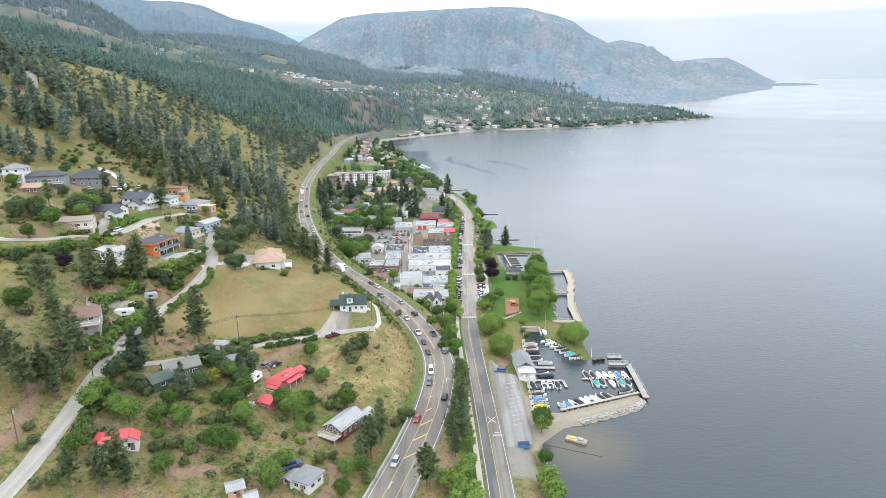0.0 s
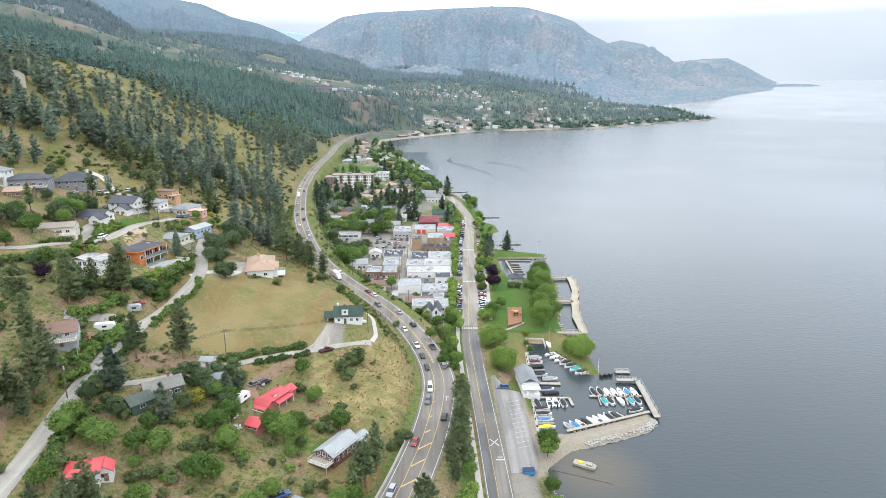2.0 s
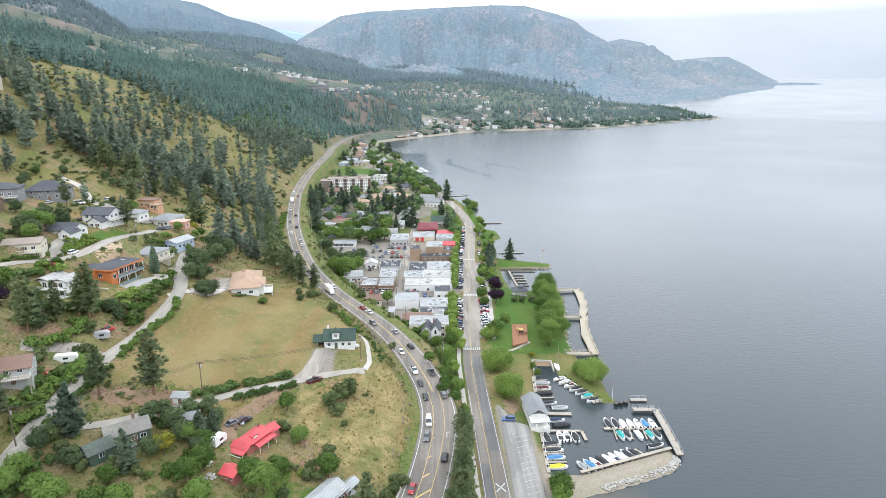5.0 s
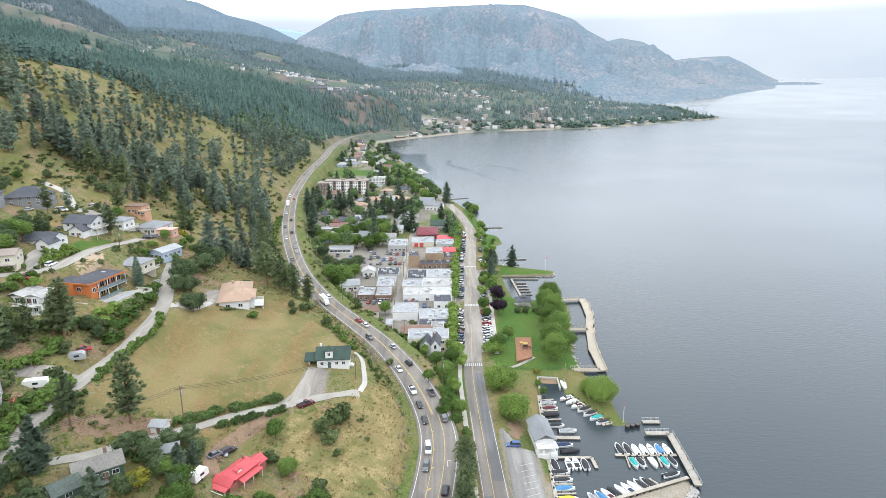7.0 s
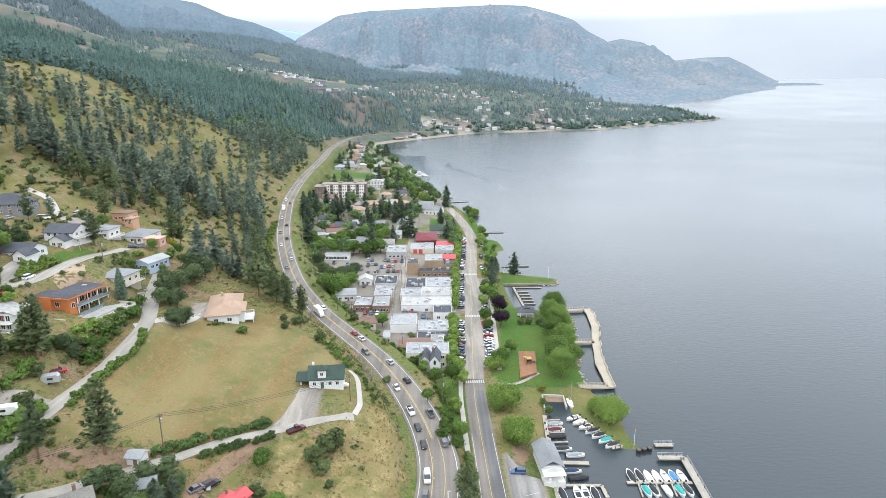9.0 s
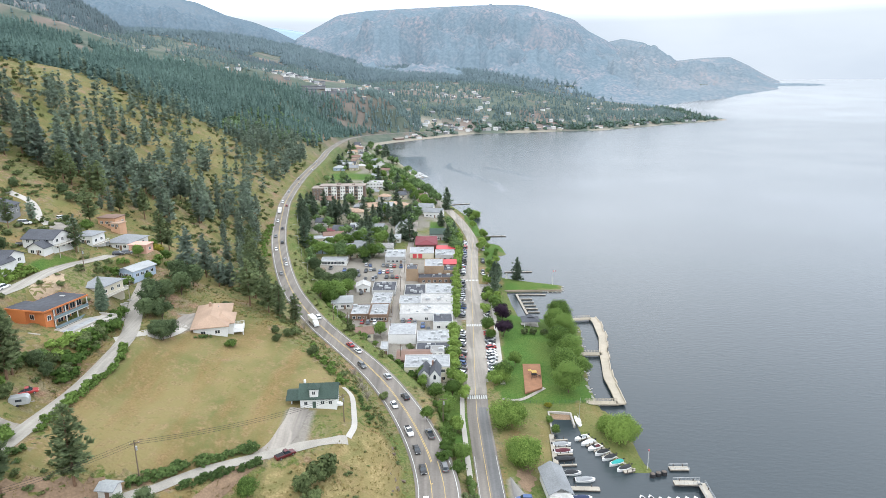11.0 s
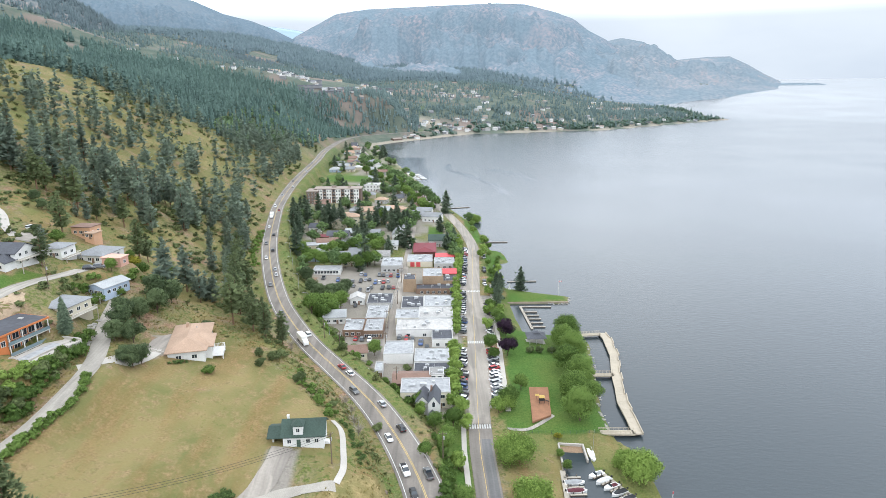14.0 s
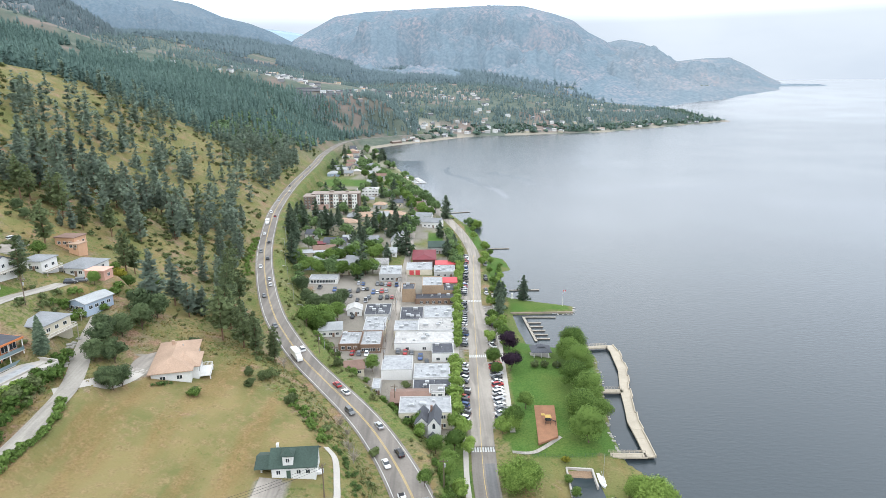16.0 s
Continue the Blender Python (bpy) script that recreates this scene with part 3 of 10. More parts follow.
    bare = mixed(low.outputs[0], bare, mixed(fine, (0.30, 0.262, 0.212), (0.355, 0.315, 0.26)))
    base = mixed(sep.outputs[2], base, bare)
    # far ground greyed and cooled: haze put into its colour
    away = mixed(noise_of(0.009, 7, .5, .64), mixed(noise_of(0.05, 4), (0.085, 0.115, 0.095), (0.13, 0.15, 0.12)), (0.215, 0.172, 0.15))
    base = mixed(att.outputs["Alpha"], base, mixed(sep.outputs[0], mixed(sep.outputs[2], away, (0.34, 0.30, 0.245)), lawn))
    l.new(base, b.inputs["Base Color"])
    bp = n.new("ShaderNodeBump")
    bp.inputs["Strength"].default_value, bp.inputs["Distance"].default_value = 0.6, 0.25
    l.new(fine, bp.inputs["Height"])
    l.new(bp.outputs[0], b.inputs["Normal"])
    return m


def sheet(name, xs, ys, fz, material):
    gx, gy = np.meshgrid(xs, ys)
    x, y = gx.ravel(), gy.ravel()
    z = np.concatenate([fz(a, c) for a, c in zip(np.array_split(x, 40), np.array_split(y, 40))])
    w, h = len(xs), len(ys)
    i = np.arange(h - 1)[:, None] * w + np.arange(w - 1)[None, :]
    f = np.stack([i, i + 1, i + w + 1, i + w], -1).reshape(-1, 4)
    me = bpy.data.meshes.new(name)
    me.from_pydata(np.stack([x, y, z], -1).tolist(), [], f.tolist())
    me.polygons.foreach_set("use_smooth", [True] * len(me.polygons))
    me.materials.append(material)
    return me, x, y, z


gx_steps = graded(-3400, 3400, (-190, 84, 1.6))
gy_steps = np.unique(np.concatenate([graded(-1200, 4700, (128, 450, 1.6)), np.arange(1246, 1442, 7.0)]))
ground_me, vx, vy, vz = sheet("ground", gx_steps, gy_steps, ground, ground_material())
lawn, dry, bare = cover_weights(vx, vy)
att = ground_me.attributes.new("cover", "FLOAT_COLOR", "POINT")
# alpha grows northwards and brings in the haze-tinted ground colour
att.data.foreach_set("color", np.stack([lawn, dry, bare, smooth((vy - 700) / 700)], -1).ravel())
grid_z = vz.reshape(len(gy_steps), len(gx_steps))
road_gap = np.min([seg_dist(vx, vy, line[::3] + line[-1:])[0] - half for line, half in ROADS], axis=0).reshape(grid_z.shape)


def on_grid(table, x, y):
    i = min(max(int(np.searchsorted(gx_steps, x)) - 1, 0), len(gx_steps) - 2)
    j = min(max(int(np.searchsorted(gy_steps, y)) - 1, 0), len(gy_steps) - 2)
    u, v = (x - gx_steps[i]) / (gx_steps[i + 1] - gx_steps[i]), (y - gy_steps[j]) / (gy_steps[j + 1] - gy_steps[j])
    return float((table[j, i] * (1 - u) + table[j, i + 1] * u) * (1 - v) + (table[j + 1, i] * (1 - u) + table[j + 1, i + 1] * u) * v)


def gz(x, y):
    """The ground's height at a place."""
    return on_grid(grid_z, x, y)


tagged(new("ground", ground_me), "dry grassy hillside and town ground by the lake", "ground", kind="structure")


def water_material():
    m = bpy.data.materials.new("lake_water")
    m.use_nodes = True
    n, l = m.node_tree.nodes, m.node_tree.links
    b = n["Principled BSDF"]
    b.inputs["Base Color"].default_value = (0.04, 0.053, 0.06, 1)
    b.inputs["IOR"].default_value = 1.42
    geo = n.new("ShaderNodeNewGeometry")
    waves, slick, wide = n.new("ShaderNodeTexNoise"), n.new("ShaderNodeTexNoise"), n.new("ShaderNodeMapping")
    wide.inputs["Scale"].default_value, wide.inputs["Rotation"].default_value = (0.4, 1.0, 1.0), (0, 0, radians(24))
    l.new(geo.outputs["Position"], wide.inputs[0])
    l.new(wide.outputs[0], waves.inputs["Vector"])
    l.new(geo.outputs["Position"], slick.inputs["Vector"])
    waves.inputs["Scale"].default_value, waves.inputs["Detail"].default_value = 0.8, 4
    slick.inputs["Scale"].default_value, slick.inputs["Detail"].default_value = 0.006, 4
    r = n.new("ShaderNodeMapRange")
    r.inputs["From Min"].default_value, r.inputs["From Max"].default_value = 0.30, 0.62
    r.inputs["To Min"].default_value, r.inputs["To Max"].default_value = 0.165, 0.20
    l.new(slick.outputs["Fac"], r.inputs["Value"])
    # wind-still water under the northern shore and in long trails off it
    still = n.new("ShaderNodeAttribute")
    still.attribute_name = "calm"
    # the open bay is ruffled more than the water by the town
    wind, far_y, rough_sum = n.new("ShaderNodeSeparateXYZ"), n.new("ShaderNodeMapRange"), n.new("ShaderNodeMath")
    l.new(geo.outputs["Position"], wind.inputs[0])
    l.new(wind.outputs["Y"], far_y.inputs["Value"])
    far_y.inputs["From Min"].default_value, far_y.inputs["From Max"].default_value = 450, 950
    far_y.inputs["To Min"].default_value, far_y.inputs["To Max"].default_value = 0, 0.04
    l.new(r.outputs[0], rough_sum.inputs[0])
    l.new(far_y.outputs[0], rough_sum.inputs[1])
    calm = n.new("ShaderNodeMixRGB")
    l.new(still.outputs["Fac"], calm.inputs[0])
    l.new(rough_sum.outputs[0], calm.inputs[1])
    calm.inputs[2].default_value = (0.105, 0.105, 0.105, 1)
    l.new(calm.outputs[0], b.inputs["Roughness"])
    # sandy shallows south of the breakwater
    shoal, sand, bed = n.new("ShaderNodeVectorMath"), n.new("ShaderNodeMapRange"), n.new("ShaderNodeMixRGB")
    shoal.operation, shoal.inputs[1].default_value = "DISTANCE", (46, 182, 0)
    l.new(geo.outputs["Position"], shoal.inputs[0])
    l.new(shoal.outputs["Value"], sand.inputs["Value"])
    sand.inputs["From Min"].default_value, sand.inputs["From Max"].default_value, sand.inputs["To Min"].default_value, sand.inputs["To Max"].default_value = 6, 20, 1, 0
    l.new(sand.outputs[0], bed.inputs[0])
    bed.inputs[1].default_value, bed.inputs[2].default_value = (0.034, 0.046, 0.053, 1), (0.085, 0.076, 0.055, 1)
    l.new(bed.outputs[0], b.inputs["Base Color"])
    bp = n.new("ShaderNodeBump")
    bp.inputs["Distance"].default_value = 0.12
    swell = n.new("ShaderNodeMapRange")
    swell.inputs["To Min"].default_value, swell.inputs["To Max"].default_value = 0.6, 0.3
    l.new(still.outputs["Fac"], swell.inputs["Value"])
    l.new(swell.outputs[0], bp.inputs["Strength"])
    l.new(waves.outputs["Fac"], bp.inputs["Height"])
    l.new(bp.outputs[0], b.inputs["Normal"])
    return m


lake_x = np.concatenate([np.linspace(-300, -125, 8), np.arange(-120, 150, 3.0), np.linspace(160, 4990, 110)])
lake_y = np.concatenate([np.linspace(-900, 700, 40), np.arange(712, 1250, 6.0), np.linspace(1260, 4990, 90)])
water_me, wx, wy, _ = sheet("lake", lake_x, lake_y, water_z, water_material())
TRAILS = (([(24, 985), (19.5, 955), (23, 920), (39, 888), (56, 835), (70, 800), (75, 750)], 5.0, .75), ([(78, 922), (97, 894), (111, 868), (116, 831)], 9, .5), ([(-95, 1165), (-72, 1185), (-45, 1205)], 8, .6))
calm = np.zeros(len(wx))
for line_, half, most in TRAILS:
    gap_, _, _ = seg_dist(wx, wy, line_)
    calm = np.maximum(calm, most * smooth(1.5 - gap_ / half / (1 + .5 * lumps(wx, wy, 30, 2))))
STILL = [(-110, 1150), (-60, 1090), (-57, 1060), (-18, 1060), (-17, 957), (-6, 900), (0, 830), (-2, 760), (-60, 760), (-130, 1150)]
gap_, _, _ = seg_dist(wx, wy, STILL, True)
calm = np.maximum(calm, .85 * np.where(inside(wx, wy, STILL), 1, smooth(1 - gap_ / 14)))
water_me.attributes.new("calm", "FLOAT", "POINT").data.foreach_set("value", calm)
tagged(new("lake", water_me), "calm grey lake under an overcast sky", "water", kind="structure")


def slope_material(name, wood, wood2, bare, share=0.5):
    """Woods in fine clumps with bare slopes between; haze is mixed into the colours passed in."""
    m = bpy.data.materials.new(name)
    m.use_nodes = True
    n, l = m.node_tree.nodes, m.node_tree.links
    b = n["Principled BSDF"]
    b.inputs["Roughness"].default_value, b.inputs["Specular IOR Level"].default_value = 1.0, 0.0
    geo = n.new("ShaderNodeNewGeometry")
    outs = []
    for scale, detail, lo, hi in ((0.0026, 10, share + .01, share + 0.15), (0.065, 5, 0.36, 0.64), (0.007, 10, 0.42, 0.66)):
        t, r = n.new("ShaderNodeTexNoise"), n.new("ShaderNodeMapRange")
        t.inputs["Scale"].default_value, t.inputs["Detail"].default_value = scale, detail
        r.inputs["From Min"].default_value, r.inputs["From Max"].default_value = lo, hi
        l.new(geo.outputs["Position"], t.inputs["Vector"])
        l.new(t.outputs["Fac"], r.inputs["Value"])
        outs.append(r.outputs[0])
    def mixed(f, a, c):
        x = n.new("ShaderNodeMixRGB")
        l.new(f, x.inputs[0])
        for k, q in ((1, a), (2, c)):
            if isinstance(q, tuple):
                x.inputs[k].default_value = (*q, 1)
            else:
                l.new(q, x.inputs[k])
        return x.outputs[0]
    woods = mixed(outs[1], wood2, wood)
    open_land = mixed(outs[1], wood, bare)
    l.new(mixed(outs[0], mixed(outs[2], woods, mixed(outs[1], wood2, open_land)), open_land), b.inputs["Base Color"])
    return m


def mountain(name, label, crest, dist, depth, color, color2, base=0.0, rough=1.0, seed=0, lit=(0.3, 0.27, 0.25), share=0.54):
    """A wooded range round the lake. crest: (bearing as x over y, rise over distance) seen from (0, 58, 115); dist: (at its left end, at its right end); depth: even steps from left to right."""
    n, rows = 330, 36
    b = np.linspace(crest[0][0], crest[-1][0], n)
    rise = np.interp(b, [c[0] for c in crest], [c[1] for c in crest])
    k = np.hanning(9) / np.hanning(9).sum()
    rise = np.convolve(np.pad(rise, 4, "edge"), k, "valid")
    r_top = np.interp(b, (b[0], b[-1]), dist)
    deep = np.interp(b, np.linspace(b[0], b[-1], len(depth)), depth)
    verts, faces = [], []
    for j in range(rows + 1):
        v = j / rows
        for i in range(n):
            top = r_top[i]
            r = top - deep[i] * (1 - v)
            q = r / math.hypot(1, b[i])
            x, y = b[i] * q, 58 + q
            foot = float(water_z(np.array(x), np.array(y))) - 4 + base
            h = 115 + top * rise[i] - foot
            prof = v ** 1.15
            p = Vector((x / 330 + seed, y / 330, seed))
            spur = noise.fractal(p, 0.9, 2.1, 6)
            fine = noise.fractal(Vector((x / 60 + seed, y / 60, v * 3)), 0.8, 2.0, 3)
            z = foot + h * prof + rough * (spur * 0.34 * h * math.sin(math.pi * min(v, 0.995)) + fine * 4.0 * (0.18 + 0.65 * math.sin(math.pi * v)))
            verts.append((x, y, max(z, foot - 3)))
    for j in range(rows):
        for i in range(n - 1):
            a = j * n + i
            faces.append((a, a + 1, a + n + 1, a + n))
    # the far side falls away
    m0 = len(verts)
    for i in range(n):
        q = (r_top[i] + 90) / math.hypot(1, b[i])
        verts.append((b[i] * q, 58 + q, -20))
    for i in range(n - 1):
        faces.append((rows * n + i, rows * n + i + 1, m0 + i + 1, m0 + i))
    mb = MB()
    mb.v, mb.f = verts, faces
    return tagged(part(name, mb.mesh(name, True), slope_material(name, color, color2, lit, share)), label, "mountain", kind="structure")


# aerial haze is painted into the blue-grey colours of these ranges
mountain("mountain_main", "broad wooded mountain across the bay, tinted for haze", MAIN, (4350, 4150), (1800, 1800, 1800, 1760), (0.19, 0.245, 0.285), (0.152, 0.205, 0.245), 6, rough=1.1, seed=3.1, lit=(0.31, 0.28, 0.30), share=0.545)
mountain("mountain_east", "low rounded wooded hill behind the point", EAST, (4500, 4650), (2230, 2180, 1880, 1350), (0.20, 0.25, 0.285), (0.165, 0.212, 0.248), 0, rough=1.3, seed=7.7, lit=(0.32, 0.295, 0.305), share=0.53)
mountain("mountain_west", "forested ridge behind the hillside, tinted for haze", WESTM, (3700, 4300), (1400,), (0.16, 0.21, 0.25), (0.13, 0.18, 0.22), 40, seed=1.4, lit=(0.185, 0.22, 0.25))
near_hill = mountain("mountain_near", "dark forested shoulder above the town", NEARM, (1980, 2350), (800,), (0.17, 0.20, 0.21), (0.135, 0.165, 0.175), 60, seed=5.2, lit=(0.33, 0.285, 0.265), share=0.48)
mountain("mountain_far", "ridge in the far gap, tinted pale blue for haze", FARM, (4850, 4850), (300,), (0.40, 0.52, 0.62), (0.38, 0.50, 0.60), 0, seed=9.0, lit=(0.42, 0.54, 0.64))
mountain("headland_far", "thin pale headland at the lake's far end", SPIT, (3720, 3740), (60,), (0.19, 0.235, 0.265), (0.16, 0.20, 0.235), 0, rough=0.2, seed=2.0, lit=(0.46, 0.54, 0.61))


def ribbon(name, line, offs, dz, material, parent=None, step=4, kind=""):
    """A strip along a line with heights: offs = (left, right) offsets to the line's right."""
    pts = [np.array(q, float) for q in line]
    mb = MB()
    for i, p in enumerate(pts):
        e = pts[min(i + 1, len(pts) - 1)] - pts[max(i - 1, 0)]
        e = e[:2] / max(np.linalg.norm(e[:2]), 1e-6)
        for o in (offs(p[1]) if callable(offs) else offs):
            mb.v.append((p[0] + e[1] * o, p[1] - e[0] * o, p[2] + dz))
    mb.f = [(2 * i, 2 * i + 1, 2 * i + 3, 2 * i + 2) for i in range(len(pts) - 1)]
    return part(name, mb, material, parent)


def road(name, label, line, half, material):
    r = ribbon(name, line, half if callable(half) else (-half, half), 0.03, material)
    return tagged(r, label, "road", kind="structure")


highway = road("road_highway", "grey asphalt highway with yellow centre line curving below the bluff", [tuple(q) for q in curve_pts(HWY, 3)], lambda y: (-hwy_half(y), hwy_half(y)), M["asphalt"])
beach_ave = road("road_beach", "pale worn asphalt street along the waterfront", [(float(q[0]), float(q[1]), 3.5) for q in curve_pts(BEACH, 3) if q[1] > 286], 3.7, M["asphalt_old"])
beach_south = road("road_beach_south", "darker patched asphalt street beside the marina", [(float(q[0]), float(q[1]), 3.5) for q in curve_pts(BEACH, 3) if q[1] < 290], 3.8, M["asphalt"])
road("road_hill", "narrow pale lane climbing the hillside", HILL_ROAD, 2.7, M["lane"])
road("road_upper", "pale residential road on the slope", UPPER_ROAD, 3.3, M["lane"])
road("road_lane", "pale gravel lane along the meadow's edge", FIELD_LANE, 1.9, M["gravel"])


# ---- trees and bushes ----
M["leaf"] = leaf_mat("broad_leaves", (0.19, 0.285, 0.075), (0.075, 0.13, 0.033), obj=0.75)
M["leaf_deep"] = leaf_mat("deep_green_leaves", (0.168, 0.25, 0.082), (0.07, 0.115, 0.04), obj=0.6)
M["leaf_town"] = leaf_mat("town_leaves", (0.225, 0.325, 0.135), (0.10, 0.16, 0.065), obj=0.8)
M["leaf_weed"] = leaf_mat("weed_leaves", (0.25, 0.275, 0.115), (0.13, 0.15, 0.062), obj=0)
M["leaf_elm"] = leaf_mat("dark_elm_leaves", (0.15, 0.20, 0.095), (0.068, 0.10, 0.05), obj=0.6)
M["leaf_light"] = leaf_mat("willow_leaves", (0.285, 0.395, 0.10), (0.14, 0.22, 0.052), obj=0.4)
M["leaf_dark"] = leaf_mat("shrub_leaves", (0.19, 0.235, 0.10), (0.085, 0.112, 0.048), obj=0.8, scale=0.7)
M["leaf_plum"] = leaf_mat("plum_leaves", (0.058, 0.035, 0.055), (0.022, 0.014, 0.025), obj=0, through=0.2)
M["leaf_gold"] = leaf_mat("golden_leaves", (0.36, 0.33, 0.05), (0.15, 0.16, 0.03), obj=0.2)
M["needle"] = leaf_mat("pine_needles", (0.29, 0.35, 0.17), (0.145, 0.19, 0.10), 0.6, 0.6, rough=0.7, through=0.45)
# pine needles paled and blued, with the slope's haze in the colour
M["needle_hill_hazed"] = leaf_mat("slope_pine_needles", (0.345, 0.425, 0.31), (0.205, 0.262, 0.208), 0.6, 0.6, rough=0.7, through=0.45)
M["needle_blue"] = leaf_mat("spruce_needles", (0.23, 0.30, 0.20), (0.11, 0.155, 0.105), 0.6, 0.4, rough=0.7, through=0.45)
M["twig"] = make_mat("bare_twigs", (0.34, 0.30, 0.25), 0.9, 0.2, 2)


def leaf_sprays(mb, rng, c, rad, n, size, squash=0.8, core=0.0):
    """n small leaf sprays over one lobe of a crown."""
    for _ in range(n):
        d = Vector((rng.gauss(0, 1), rng.gauss(0, 1), rng.gauss(0.25, 1))).normalized()
        r = rad * (0.4 + 0.8 * rng.random() ** 0.7)
        p = Vector(c) + Vector((d.x * r, d.y * r, d.z * r * squash))
        nrm = (d + Vector((rng.uniform(-.6, .6), rng.uniform(-.6, .6), rng.uniform(-.2, .8)))).normalized()
        u = nrm.orthogonal().normalized()
        u = (Matrix.Rotation(rng.uniform(0, 6.28), 3, nrm) @ u)
        w = nrm.cross(u)
        s = size * rng.uniform(0.6, 1.35)
        mb.add((p - u * s - w * s * .7, p + u * s - w * s * .6, p + u * s * rng.uniform(-.5, .5) + w * s), [(0, 1, 2)])
        soft = d * .7 + Vector((c[0], c[1], c[2] - core)) * (.6 / max(rad * 2, .1)) + nrm * .3 + Vector((0, 0, .35))
        mb.n += [soft[:]] * 3


def broad_meshes(seed, height, radius, lobes, quads, size, trunk_share=0.28, squash=0.8, droop=0.0):
    rng = random.Random(seed)
    trunk, crown = MB(), MB()
    base = height * trunk_share
    mid = height * (1 + trunk_share) / 2
    trunk.tube((0, 0, -0.6), (0, 0, base), 0.035 * height * 0.6 + 0.05, 0.03 * height * 0.5, 7)
    half = (height - base) / 2
    for i in range(lobes):
        a, el = rng.uniform(0, 6.28), rng.uniform(-0.75, 1)
        k = math.sqrt(max(0, 1 - el * el)) * rng.uniform(0.45, 0.85)
        c = (math.cos(a) * radius * k, math.sin(a) * radius * k, mid + half * el * 0.72 - droop * k * half)
        lr = radius * rng.uniform(0.26, 0.5)
        leaf_sprays(crown, rng, c, lr, 2 * quads // lobes, size * .8, squash, mid)
        if i % 3 == 0:
            trunk.tube((0, 0, base * 0.85), (c[0] * .8, c[1] * .8, c[2]), 0.012 * height, 0.03, 5)
    leaf_sprays(crown, rng, (0, 0, mid), radius * 0.55, quads // 5, size, half / max(radius, .1) * 0.8, mid)
    return trunk.mesh("trunk"), crown.mesh("crown")


def pine_meshes(seed, height, radius, tiers, per, bare_share=0.2, ragged=0.35, full=0.8, tris=3):
    """A conifer: drooping boughs in tiers, each a bent spray with some depth."""
    rng = random.Random(seed)
    trunk, crown = MB(), MB()
    trunk.tube((0, 0, -0.8), (0, 0, height * 0.55), 0.018 * height, 0.012 * height, 6)
    trunk.tube((0, 0, height * 0.55), (0, 0, height * 0.96), 0.012 * height, 0.03, 5)
    for i in range(tiers):
        v = i / (tiers - 1)
        z = height * (bare_share + (0.985 - bare_share) * v)
        r = radius * ((1 - v) ** full * 0.95 + 0.07) * (min(1, 0.55 + v * 3))
        for k in range(per if v < 0.8 else max(4, per - 3)):
            if rng.random() < ragged * 0.5:
                continue
            a = 6.283 * (k / per) + rng.uniform(-.5, .5) + i * 1.1
            L = r * rng.uniform(1 - ragged, 1.12)
            ca, sa = math.cos(a), math.sin(a)
            drop, wd = L * rng.uniform(0.05, 0.35), L * rng.uniform(0.22, 0.38) + 0.12
            zz = z + rng.uniform(-.4, .4) * height / tiers
            th = rng.uniform(0.28, 0.5) * height / tiers + 0.1

            def at(s, side, up):
                return (ca * s - sa * side, sa * s + ca * side, zz + up)
            a0, tip = at(0.04 * L, 0, th * .6), at(L, 0, -drop + th * .2)
            l1, r1 = at(L * .55, wd, -drop * .5 - th * .3), at(L * .55, -wd, -drop * .5 - th * .3)
            top, low = at(L * .5, 0, th * 0.9 - drop * .2), at(L * .5, 0, -th - drop * .5)
            crown.add((a0, l1, tip, top, r1, low), [(0, 1, 3), (1, 2, 3), (0, 3, 4), (3, 2, 4), (0, 5, 1), (5, 2, 1)] if tris > 1 else [(0, 1, 2), (0, 2, 4)])
    return trunk.mesh("trunk"), crown.mesh("crown")


